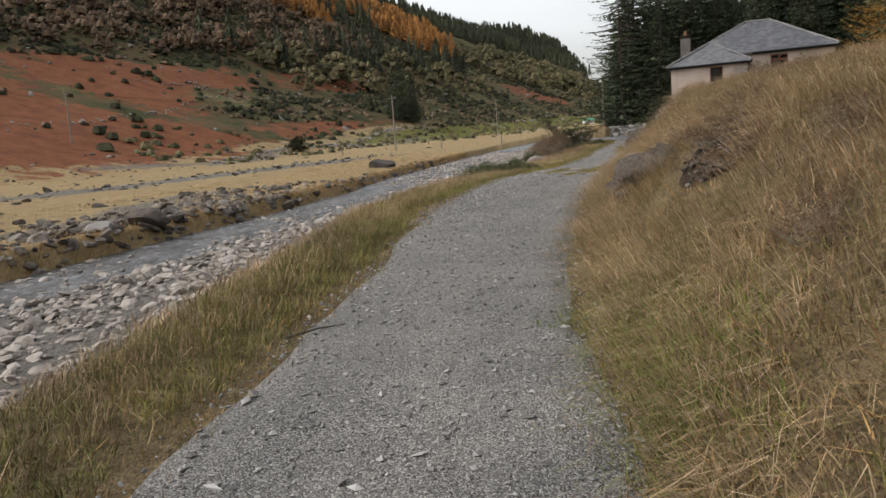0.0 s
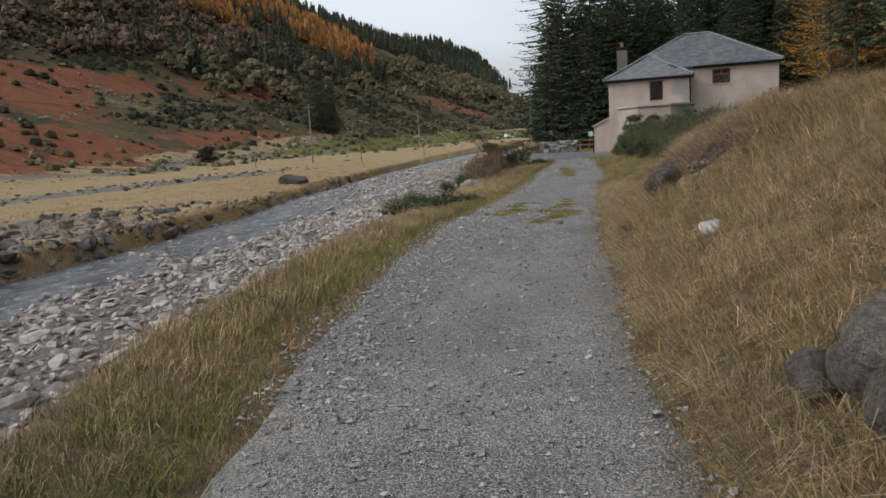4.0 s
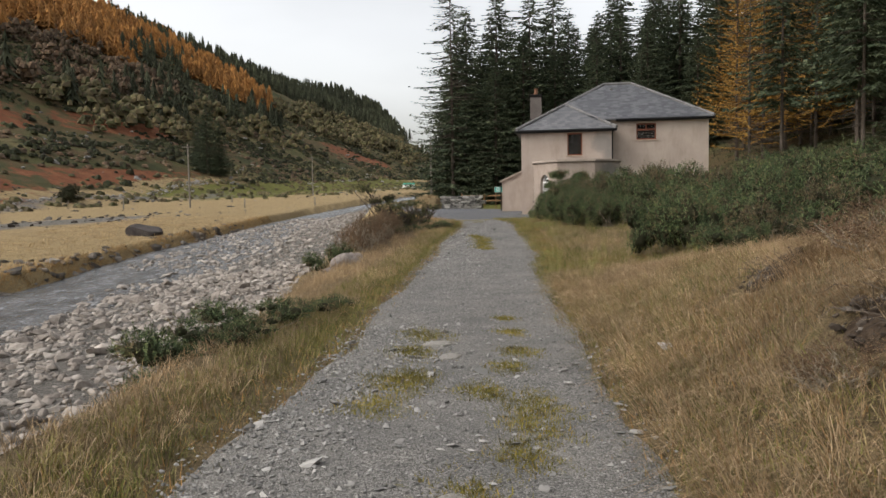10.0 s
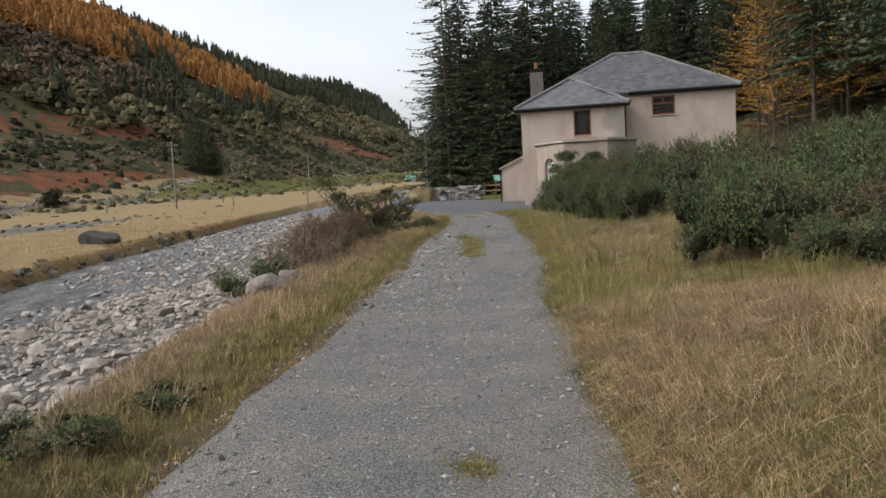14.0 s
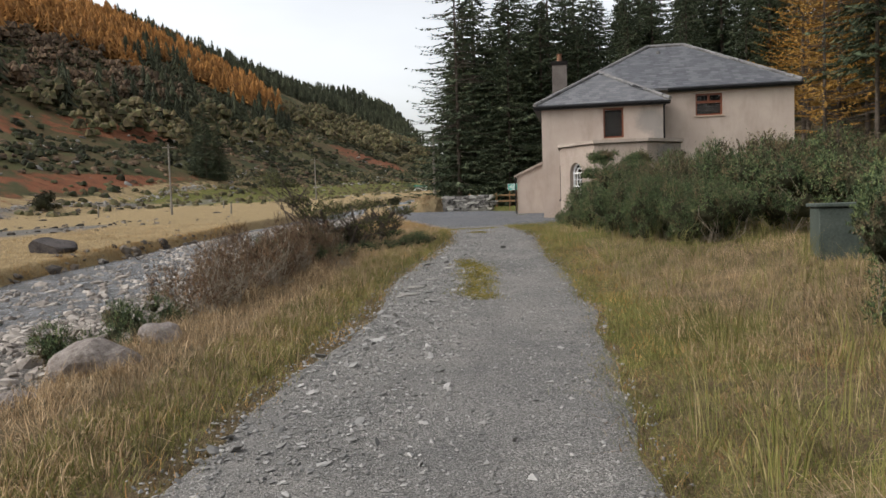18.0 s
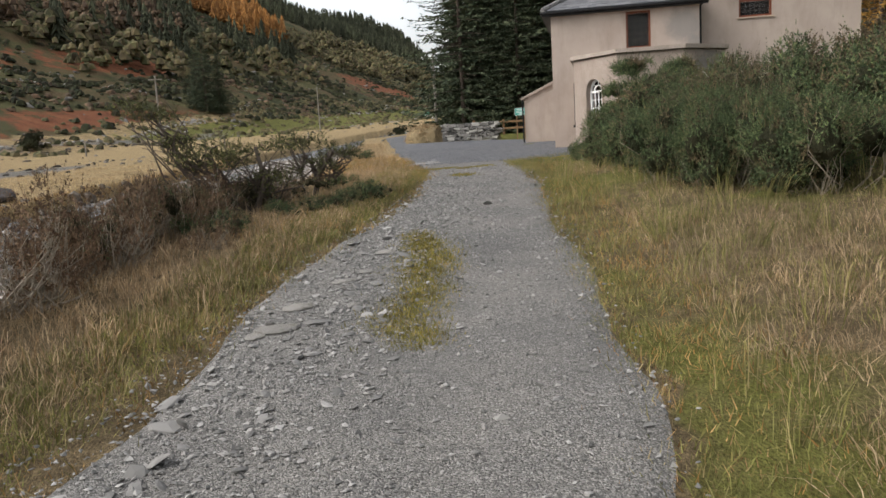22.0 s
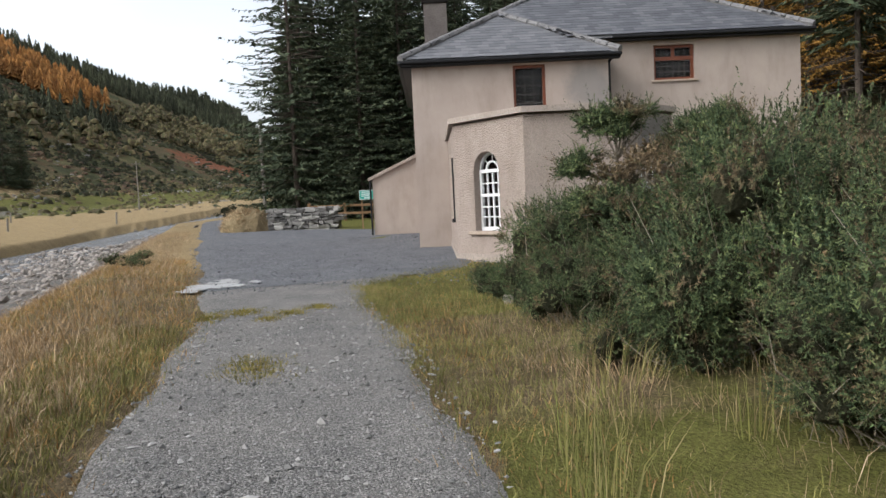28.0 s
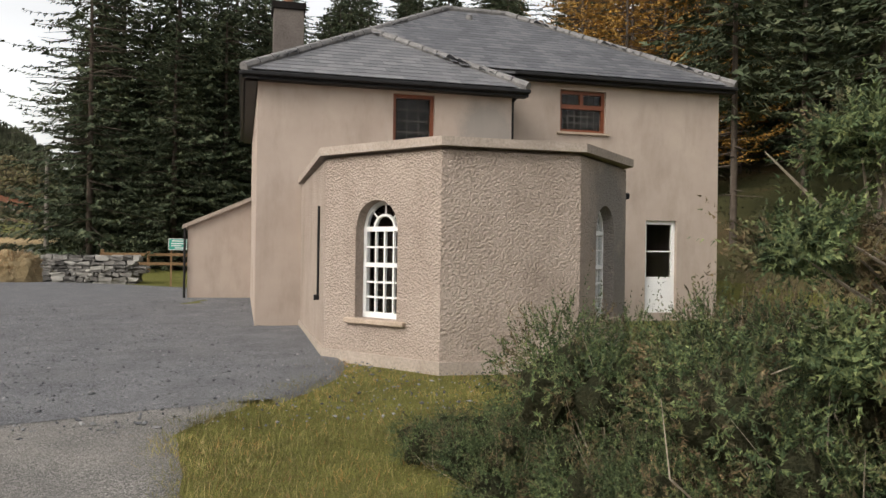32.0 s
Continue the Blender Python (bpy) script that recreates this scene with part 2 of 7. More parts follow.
M_BLADE_LUSH = per_island("lush_blades", (0.105, 0.150, 0.030), (0.165, 0.205, 0.045), (0.21, 0.235, 0.065), (0.24, 0.22, 0.09), patch=1.2)
M_MOSS = per_island("moss_blades", (0.115, 0.112, 0.026), (0.175, 0.160, 0.036), (0.235, 0.200, 0.055), (0.145, 0.140, 0.030), (0.28, 0.215, 0.085), patch=1.6)
M_SPRUCE = per_island("spruce_needles", (0.032, 0.047, 0.029), (0.054, 0.075, 0.045), (0.072, 0.094, 0.055), (0.092, 0.110, 0.066), patch=0.35, rough=0.75)
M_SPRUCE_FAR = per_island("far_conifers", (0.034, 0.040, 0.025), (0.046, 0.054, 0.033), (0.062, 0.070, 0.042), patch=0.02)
M_LARCH_FAR = per_island("far_larches", (0.23, 0.108, 0.034), (0.30, 0.145, 0.044), (0.36, 0.180, 0.054), (0.25, 0.130, 0.048), patch=0.03)
M_BROAD_FAR = per_island("far_scrub_trees", (0.065, 0.070, 0.034), (0.10, 0.098, 0.048), (0.15, 0.125, 0.066), (0.095, 0.080, 0.052), patch=0.03)
M_BARE_FAR = per_island("far_bare_scrub", (0.085, 0.062, 0.046), (0.125, 0.090, 0.064), (0.16, 0.105, 0.066), (0.10, 0.085, 0.055), patch=0.05)
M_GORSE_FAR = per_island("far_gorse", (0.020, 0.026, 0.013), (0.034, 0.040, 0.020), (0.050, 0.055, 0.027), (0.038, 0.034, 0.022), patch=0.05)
M_LARCH = per_island("larch_needles", (0.24, 0.135, 0.034), (0.38, 0.215, 0.050), (0.31, 0.175, 0.042), (0.20, 0.125, 0.042))


def gorse_nodes(greens, browns, split):
    def f(nt, b):
        c = ramp(nt, island(nt), *[((i + 0.5) / len(greens), g) for i, g in enumerate(greens)])
        d = ramp(nt, island(nt), *[((i + 0.5) / len(browns), g) for i, g in enumerate(browns)])
        c = mix(nt, step(nt, noisy(nt, 2.6, 3), split - 0.05, split + 0.05), c, d)
        big = ramp(nt, noisy(nt, 1.1, 3), (0.35, (0.72, 0.74, 0.74)), (0.65, (1.25, 1.22, 1.1)))
        sprig = ramp(nt, noisy(nt, 11.0, 2), (0.36, (0.58, 0.60, 0.62)), (0.64, (1.42, 1.40, 1.30)))
        nt.links.new(mix(nt, 1.0, mix(nt, 1.0, c, big, 'MULTIPLY'), sprig, 'MULTIPLY'), b.inputs["Base Color"])
    return f


G_GREEN = ((0.036, 0.056, 0.029), (0.058, 0.084, 0.042), (0.085, 0.114, 0.055), (0.135, 0.162, 0.076))
G_BROWN = ((0.075, 0.058, 0.038), (0.12, 0.086, 0.054), (0.17, 0.125, 0.080), (0.085, 0.078, 0.046))
M_GORSE = mat("gorse_spines", gorse_nodes(G_GREEN, G_BROWN, 0.56), 0.85, 0.15)
M_GORSE_DRY = mat("dry_gorse", gorse_nodes(G_GREEN, G_BROWN, 0.42), 0.85, 0.15)
M_GORSE_DEAD = mat("dead_gorse", gorse_nodes(((0.14, 0.105, 0.068), (0.21, 0.155, 0.10), (0.28, 0.21, 0.145), (0.12, 0.09, 0.06)), G_BROWN, 0.58), 0.9, 0.1)
# near-black colour for the bush cores, painting the shade inside the gorse
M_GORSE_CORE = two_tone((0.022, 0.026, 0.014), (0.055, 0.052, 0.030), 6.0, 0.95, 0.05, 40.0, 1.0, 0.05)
M_HEATHER = per_island("heather_sprigs", (0.095, 0.060, 0.040), (0.145, 0.095, 0.062), (0.195, 0.135, 0.088), (0.110, 0.085, 0.052), patch=1.5)
M_BARK = two_tone((0.055, 0.043, 0.034), (0.115, 0.095, 0.078), 3.0, 0.95, 0.1, 30.0, 0.6, 0.02)
M_TWIG = two_tone((0.17, 0.14, 0.105), (0.32, 0.28, 0.22), 5.0, 0.95, 0.1, 40.0, 0.3, 0.01)


def stone_nodes(nt, b):
    c = ramp(nt, island(nt), (0.04, (0.07, 0.056, 0.046)), (0.25, (0.17, 0.142, 0.120)), (0.6, (0.30, 0.262, 0.226)), (0.95, (0.48, 0.440, 0.395)))
    n = noisy(nt, 7.0, 6, 0.7)
    c = mix(nt, 0.55, c, ramp(nt, n, (0.3, (0.10, 0.082, 0.068)), (0.55, (0.31, 0.276, 0.240)), (0.8, (0.47, 0.435, 0.395))))
    nt.links.new(c, b.inputs["Base Color"])
    bump(nt, b, noisy(nt, 30.0, 5), 0.5, 0.01)


M_STONE = mat("river_stone", stone_nodes, 0.85, 0.25)


def grey_rock(nt, b):
    rnd = mix(nt, 0.5, ramp(nt, island(nt), (0.1, (0.11, 0.105, 0.10)), (0.9, (0.33, 0.31, 0.28))), ramp(nt, obj_random(nt), (0.1, (0.12, 0.115, 0.11)), (0.9, (0.31, 0.29, 0.265))))
    c = mix(nt, ramp(nt, noisy(nt, 5.0, 6, 0.7), (0.5, (0,) * 3), (0.62, (0.75,) * 3)), rnd, (0.30, 0.29, 0.265))
    c = mix(nt, ramp(nt, noisy(nt, 2.3, 5), (0.56, (0,) * 3), (0.7, (0.6,) * 3)), c, (0.075, 0.08, 0.035))
    nt.links.new(c, b.inputs["Base Color"])
    bump(nt, b, noisy(nt, 18.0, 6, 0.7), 0.7, 0.03)


M_ROCK = mat("grey_rock", grey_rock, 0.9, 0.2)
M_EARTH = two_tone((0.030, 0.022, 0.016), (0.085, 0.062, 0.044), 3.0, 0.98, 0.05, 25.0, 1.0, 0.06)


def water_nodes(nt, b):
    b.inputs["IOR"].default_value = 1.33
    v = coords(nt, (1.0, 0.45, 1.0))
    h = math_n(nt, 'ADD', noisy(nt, 1.8, 4, 0.6, v), math_n(nt, 'MULTIPLY', noisy(nt, 6.0, 3, 0.6, v), 0.6))
    bump(nt, b, h, 1.0, 0.45)
    # base tone greyed and foam spread to paint sky reflected off the ripples
    bed = ramp(nt, noisy(nt, 1.1, 6, 0.75, v), (0.40, (0.060, 0.060, 0.058)), (0.6, (0.17, 0.172, 0.175)))
    foam_glint = ramp(nt, noisy(nt, 3.2, 6, 0.8, v), (0.54, (0, 0, 0)), (0.68, (0.8, 0.8, 0.8)))
    nt.links.new(mix(nt, foam_glint, bed, (0.50, 0.51, 0.52)), b.inputs["Base Color"])


M_WATER = mat("stream_water", water_nodes, 0.26, 0.6)
M_DARK_ROCK = two_tone((0.050, 0.042, 0.036), (0.14, 0.115, 0.095), 3.0, 0.9, 0.2, 20.0, 0.8, 0.03)
M_BANKROCK = per_island("far_bank_rock", (0.055, 0.048, 0.042), (0.10, 0.092, 0.084), (0.16, 0.15, 0.138), (0.085, 0.070, 0.056), (0.24, 0.225, 0.205), patch=0.8)
M_OUTCROP = two_tone((0.062, 0.050, 0.042), (0.20, 0.170, 0.145), 7.0, 0.92, 0.15, 30.0, 1.0, 0.04)
M_SLABROCK = two_tone((0.026, 0.024, 0.025), (0.085, 0.072, 0.066), 2.2, 0.85, 0.2, 14.0, 0.9, 0.05)
M_PINKROCK = two_tone((0.14, 0.115, 0.10), (0.33, 0.29, 0.26), 6.0, 0.9, 0.2, 26.0, 0.8, 0.03)
M_QUARTZ = two_tone((0.20, 0.19, 0.18), (0.62, 0.61, 0.59), 9.0, 0.8, 0.3, 25.0, 0.6, 0.02)
M_SHRUB = per_island("shrub_leaves", (0.038, 0.046, 0.022), (0.066, 0.072, 0.034), (0.108, 0.090, 0.052), (0.12, 0.138, 0.046), patch=2.0)
M_MOUND = two_tone((0.17, 0.125, 0.065), (0.28, 0.22, 0.13), 3.0, 0.95, 0.1, 18.0, 1.0, 0.05)
M_POLE = two_tone((0.15, 0.135, 0.115), (0.25, 0.23, 0.20), 4.0, 0.95, 0.1, 30.0, 0.3, 0.01)


def puddle_nodes(nt, b):
    # pale blotches in the base colour paint the sky mirrored in the puddle
    nt.links.new(ramp(nt, noisy(nt, 2.2, 5, 0.7), (0.30, (0.24, 0.24, 0.24)), (0.5, (0.70, 0.70, 0.70))), b.inputs["Base Color"])


M_PUDDLE = mat("puddle_sky_reflection", puddle_nodes, 0.12, 0.6)
M_PEBBLE = per_island("pebbles", (0.15, 0.146, 0.138), (0.22, 0.212, 0.20), (0.28, 0.27, 0.254), (0.36, 0.35, 0.33), (0.15, 0.146, 0.138))

M_CHIP = per_island("yard_chips", (0.055, 0.058, 0.064), (0.10, 0.104, 0.112), (0.17, 0.173, 0.18), (0.13, 0.13, 0.132), (0.26, 0.26, 0.26))


def wall_rock(nt, b):
    c = ramp(nt, obj_random(nt), (0.1, (0.075, 0.072, 0.068)), (0.6, (0.17, 0.162, 0.15)), (0.95, (0.34, 0.33, 0.30)))
    c = mix(nt, ramp(nt, noisy(nt, 6.0, 6, 0.7), (0.55, (0,) * 3), (0.66, (0.7,) * 3)), c, (0.38, 0.37, 0.34))
    nt.links.new(c, b.inputs["Base Color"])
    bump(nt, b, noisy(nt, 18.0, 6, 0.7), 0.7, 0.03)


M_WALLSTONE = mat("wall_stone", wall_rock, 0.92, 0.2)


# ---- mesh helpers ----
def mesh_np(name, verts, tris=None, quads=None, material=None, smooth=False):
    """A mesh from arrays of corners and of triangles or quads."""
    me = bpy.data.meshes.new(name)
    verts = np.asarray(verts, dtype=np.float32).reshape(-1, 3)
    loops, starts, k = [], [], 0
    for arr, n in ((tris, 3), (quads, 4)):
        if arr is not None and len(arr):
            arr = np.asarray(arr, dtype=np.int32).reshape(-1, n)
            loops.append(arr.ravel())
            starts.append(k + n * np.arange(len(arr), dtype=np.int32))
            k += arr.size
    loops, starts = np.concatenate(loops), np.concatenate(starts)
    me.vertices.add(len(verts))
    me.vertices.foreach_set("co", verts.ravel())
    me.loops.add(len(loops))
    me.loops.foreach_set("vertex_index", loops)
    me.polygons.add(len(starts))
    me.polygons.foreach_set("loop_start", starts)
    me.polygons.foreach_set("use_smooth", np.full(len(starts), smooth, dtype=bool))
    me.update(calc_edges=True)
    me.validate()
    if material:
        me.materials.append(material)
    return me


def part(name, bm, material, parent=None, label=""):
    me = bpy.data.meshes.new(name)
    bm.to_mesh(me)
    bm.free()
    me.materials.append(material)
    ob = new(name, me)
    ob.parent = parent
    if label:
        ob["label"] = label
    return ob


def part_np(name, me, parent=None, label=""):
    ob = new(name, me)
    ob.parent = parent
    if label:
        ob["label"] = label
    return ob


def box(bm, lo, hi, m=None, bev=0.0):
    r = bmesh.ops.create_cube(bm, size=1.0)
    vs = r["verts"]
    c = [(a + b) / 2 for a, b in zip(lo, hi)]
    d = [max(b - a, 1e-4) for a, b in zip(lo, hi)]
    bmesh.ops.transform(bm, matrix=Matrix.Translation(c) @ Matrix.Diagonal((*d, 1)), verts=vs)
    if bev:
        es = list({e for v in vs for e in v.link_edges})
        vs = list({v for f in bmesh.ops.bevel(bm, geom=es, offset=bev, segments=1, affect='EDGES')["faces"] for v in f.verts} | {v for v in vs if v.is_valid})
    if m is not None:
        bmesh.ops.transform(bm, matrix=m, verts=[v for v in vs if v.is_valid])
    return bm


def prism(bm, pts, z0, z1):
    """An upright prism over the plan pts."""
    lo = [bm.verts.new((x, y, z0)) for x, y in pts]
    hi = [bm.verts.new((x, y, z1)) for x, y in pts]
    n = len(pts)
    bm.faces.new(hi)
    bm.faces.new(lo[::-1])
    for i in range(n):
        bm.faces.new((lo[i], lo[(i + 1) % n], hi[(i + 1) % n], hi[i]))
    bmesh.ops.recalc_face_normals(bm, faces=bm.faces)
    return bm


def tube(bm, p0, p1, r0, r1, seg=8):
    p0, p1 = Vector(p0), Vector(p1)
    d = p1 - p0
    m = Matrix.Translation((p0 + p1) / 2) @ d.to_track_quat('Z', 'Y').to_matrix().to_4x4()
    bmesh.ops.create_cone(bm, cap_ends=True, segments=seg, radius1=r0, radius2=r1, depth=d.length, matrix=m)
    return bm


def smooth01(v):
    v = np.clip(v, 0, 1)
    return v * v * (3 - 2 * v)


def fbm(x, y, seed=0, octaves=4, scale=1.0):
    """Cheap smooth noise from turned sine waves, about -1 to 1."""
    out, amp, tot = 0, 1.0, 0
    rs = np.random.RandomState(seed)
    for o in range(octaves):
        for _ in range(3):
            a, ph = rs.rand() * 6.283, rs.rand() * 6.283
            f = (2 ** o) * (0.7 + 0.6 * rs.rand()) / scale
            out = out + amp * np.sin((x * math.cos(a) + y * math.sin(a)) * f + ph + 1.3 * np.sin((x * math.sin(a) - y * math.cos(a)) * f * 0.6 + ph * 2))
            tot += amp * 0.6
        amp *= 0.55
    return out / tot


# ---- the plan: levels and edges along the track (y) ----
def track_level(y):
    return np.interp(y, [-120, -30, -1.4, 5, 11, 16, 20, 24, 30, 34, 38, 43, 50, 60, 70, 80, 150, 400, 1800],
                     [-4, -1.9, -0.88, -0.56, -0.36, -0.36, -0.42, -0.5, -0.5, -0.42, -0.17, 0.02, -0.05, -0.08, 0.0, 0.22, 1.0, 6, 30])


def edge_left(y):
    return np.interp(y, [-120, -10, 1, 6, 8, 9.5, 11, 13.5, 15, 17.5, 19, 24, 28, 32, 36, 38, 40, 42, 44, 48, 65, 78, 95, 130, 200, 400],
                     [-12, -0.9, -0.08, 0.30, 0.42, 0.42, 0.68, 1.05, 1.28, 1.72, 2.2, 3.2, 4.12, 5.05, 6.05, 6.72, 7.3, 7.78, 8.15, 8.58, 8.58, 9.3, 9.8, 20, 42, 120])


def edge_right(y):
    return np.interp(y, [-120, -10, 1, 5.6, 9.3, 15, 17, 22, 30, 33, 36, 40, 42, 44, 47, 50, 52, 60, 78, 95, 130, 200, 400],
                     [-9.5, 1.4, 1.86, 2.07, 2.55, 3.7, 4.17, 5.34, 7.22, 8.08, 8.62, 9.32, 9.72, 10.05, 10.38, 10.9, 13, 13.5, 12.4, 12.6, 23, 45, 123])


def bank_foot(y):
    return np.interp(y, [-120, -20, 0, 10, 22, 30, 40, 50, 60, 80, 120, 200, 400], [-16, -4.0, -2.5, -1.5, 0.0, 0.7, 1.5, 3.0, 4.2, 5.6, 10, 30, 100])


def water_near(y):
    return np.interp(y, [-120, -20, 10, 17, 23, 28, 33, 38, 43, 47, 52, 58, 80, 120, 200, 400], [-24, -12, -9.3, -7.8, -6.9, -5.7, -4.8, -3.8, -3.0, -1.9, -1.0, -0.4, 1.7, 6.6, 26, 96])


def water_far(y):
    return np.interp(y, [-120, -20, 10, 16, 21, 25, 29, 33, 37, 42, 48, 53, 60, 66, 72, 88, 120, 200, 400], [-26, -14, -11.6, -11.2, -10.8, -10.1, -9.5, -8.9, -8.45, -8.0, -7.5, -7.0, -6.1, -5.2, -4.4, -2.4, 2.9, 22, 92])


def water_level(y):
    return np.interp(y, [-120, -20, 20, 45, 60, 80, 120, 200, 400], [-4.0, -2.4, -2.1, -1.9, -1.55, -1.25, -0.7, 1.0, 6.0])


def plain_level(y):
    return np.interp(y, [-120, -20, 20, 45, 63, 120, 150, 400, 1800], [-3, -1.7, -1.45, -1.3, -0.95, 0.0, 0.9, 7, 40])


AX, AY = -math.cos(radians(20)), math.sin(radians(20))


def hill_s(x, y):
    return AX * x + AY * y


def terrain(x, y):
    x, y = np.asarray(x, float), np.asarray(y, float)
    g, xl, xr = track_level(y), edge_left(y), edge_right(y)
    xf, xw, xo, zw, zp = bank_foot(y), water_near(y), water_far(y), water_level(y), plain_level(y)
    s = hill_s(x, y)
    # left of the track: verge, drop to the stones, water, far bank, plain, hill
    crest = xl - np.interp(y, [0, 15, 28, 38, 60], [1.1, 1.2, 1.5, 2.2, 1.5])
    verge = g + 0.05 * smooth01((xl - x) / 1.2)
    k = smooth01((crest - x) / np.maximum(crest - xf, 0.3))
    left = verge + k * (zw + 0.42 - verge)
    bed = zw + 0.42 - 0.46 * np.clip((xf - x) / np.maximum(xf - xw, 0.3), 0, 1)
    left = np.where(x < xf, bed + 0.05 * fbm(x, y, 3, 3, 0.6), left)
    left = np.where(x < xw, zw - 0.22 * smooth01((xw - x) / 0.8), left)
    rise = smooth01((xo - x) / 0.9 + 0.25 * fbm(x, y, 4, 3, 1.5))
    left = np.where(x < xo + 0.2, zw - 0.22 + rise * (zp - zw + 0.22), left)
    plain = np.maximum(0.0, s - 74)
    h = 0.5 * (np.sqrt(plain ** 2 + 400) - 20)
    h = np.where(s > 285, 0.5 * (np.sqrt(211.0 ** 2 + 400) - 20) + 0.12 * (s - 285), h)
    h = h * (1 + 0.10 * fbm(x, y, 7, 4, 90)) + np.clip((s - 80) / 40, 0, 1) * 1.2 * fbm(x, y, 8, 4, 9)
    left = np.where(x < xo - 0.9, left + 0.10 * fbm(x, y, 5, 4, 4), left) + np.where(x < xo, h, 0)
    # right of the track: the cutting, then the meadow, the slope of the wood
    u = np.maximum(x - xr, 0)
    cut = np.interp(y, [0, 12, 16, 20, 24, 28], [0.85, 0.85, 0.72, 0.52, 0.28, 0.06]) * np.minimum(u, 1.6)
    cut = cut + np.interp(y, [0, 12, 20, 28], [0.16, 0.13, 0.09, 0.03]) * np.clip(u - 1.6, 0, 9)
    cut = cut * (1 + 0.12 * fbm(x, y, 11, 3, 2.2))
    t = 1 - smooth01((y - 22) / 7)
    meadow = 0.08 * np.minimum(u, 4) * (1 - smooth01((y - 40) / 8)) - 0.08 * smooth01((y - 46) / 4) * smooth01(u / 1.5) * (1 - smooth01((y - 54) / 4)) + 0.24 * np.maximum(u - 8.0, 0) * (1 - smooth01((y - 44) / 6))
    back = 0.30 * np.maximum(x - 28.5 + 0.12 * (y - 50), 0) * smooth01((y - 40) / 12)
    back = np.where(back > 9, 9 + 0.35 * (back - 9), back)
    wood = 0.32 * np.maximum(-s - 24, 0)
    right = g + t * cut + (1 - t) * meadow + np.maximum(back, wood * smooth01((y - 20) / 30)) + 0.05 * fbm(x, y, 12, 3, 1.3) * smooth01(u / 0.8)
    mid = g + 0.015 * fbm(x, y, 13, 3, 1.1)
    return np.where(x < xl, left, np.where(x > xr, right, mid))


def tz(x, y):
    return float(terrain(np.array([x]), np.array([y]))[0])


def axis(*spans):
    out = [spans[0][0]]
    for a, b, d in spans:
        n = max(1, round((b - a) / d))
        out += list(a + (b - a) * (np.arange(n) + 1) / n)
    return np.array(out)


gx = axis((-900, -300, 20), (-300, -60, 6), (-60, -14, 1.5), (-14, 14, 0.22), (14, 30, 0.7), (30, 120, 4), (120, 500, 30))
gy = axis((-120, -8, 4), (-8, 62, 0.32), (62, 110, 0.9), (110, 260, 3.5), (260, 700, 8), (700, 1800, 25))
X, Y = np.meshgrid(gx, gy)
Z = terrain(X, Y)
nx, ny = len(gx), len(gy)
idx = np.arange(nx * ny).reshape(ny, nx)
quads = np.stack([idx[:-1, :-1], idx[:-1, 1:], idx[1:, 1:], idx[1:, :-1]], -1).reshape(-1, 4)
me = mesh_np("ground", np.stack([X, Y, Z], -1), quads=quads, material=M_GROUND, smooth=True)
S = hill_s(X, Y)
R_AL = -AX * Y * 1.0 + AY * X   # along the valley


FERN = ((116, 92, 30, 48, 0.1, 1.5), (100, -10, 30, 80, 0, 1.3), (131, 180, 9, 45, -0.08, 1.6), (95, 165, 7, 65, 0, 1.0), (112, 182, 11, 34, 0, -1.2), (118, 388, 12, 44, -0.22, 1.3), (170, 215, 9, 30, 0, 0.5))


def fern_amount(s, r):
    """How much bracken stands at a place of the slope: patches, less the gorse band between them."""
    return sum(k * np.exp(-(((s - s0 - tl * (r - r0)) / ss) ** 2 + ((r - r0) / rr) ** 2) * 1.2) for s0, r0, ss, rr, tl, k in FERN)


def blob(s0, r0, ss, rs, tilt=0.0):
    return np.exp(-(((S - s0 - tilt * (R_AL - r0)) / ss) ** 2 + ((R_AL - r0) / rs) ** 2) * 1.2)


cover = np.zeros((ny, nx, 4), dtype=np.float32)
on_hill = smooth01((S - 84 - 6 * smooth01((R_AL - 140) / 25)) / 10) * (X < water_far(Y))
fern = np.clip(fern_amount(S, R_AL), 0, 1)
fern = np.clip(fern * (0.80 + 0.55 * fbm(S, R_AL, 41, 4, 13)), 0, 1)
cover[..., 0] = np.clip(fern * on_hill * 1.1 + np.exp(-((S - 84) / 7.0) ** 2) * smooth01((150 - R_AL) / 25) * 0.5 * (X < water_far(Y)), 0, 1)
cover[..., 1] = np.clip(on_hill * 1.05, 0, 1)
gfield = blob(82, 192, 9, 52) * 1.3 + blob(87, 310, 13, 90) * 1.0 + blob(40, 330, 30, 120) * 0.5
cover[..., 2] = np.where(X < water_far(Y), np.clip(gfield, 0, 0.9), 0)
right_side = (X > edge_right(Y))
cover[..., 2] = np.where(right_side & (Y < 62), np.clip(0.34 + 0.3 * fbm(X, Y, 21, 4, 3) + 0.12 * smooth01((Y - 22) / 8), 0, 1), cover[..., 2])
cover[..., 2] = np.where((Y > 46) & right_side, 0.75, cover[..., 2])
# wood floor takes the dark heath colour to paint in the forest's shade
cover[..., 1] = np.where(right_side & (X > 30.5 - 0.1 * (Y - 50)) & (Y > 40), 0.85, cover[..., 1])
bedm = smooth01((bank_foot(Y) + 0.3 - X) / 0.4) * smooth01((X - water_far(Y) + 0.3) / 0.4)
strip = np.exp(-((S - 50) / 6.0) ** 2) * smooth01((R_AL - 25) / 20) * smooth01((100 - R_AL) / 20) * 0.8
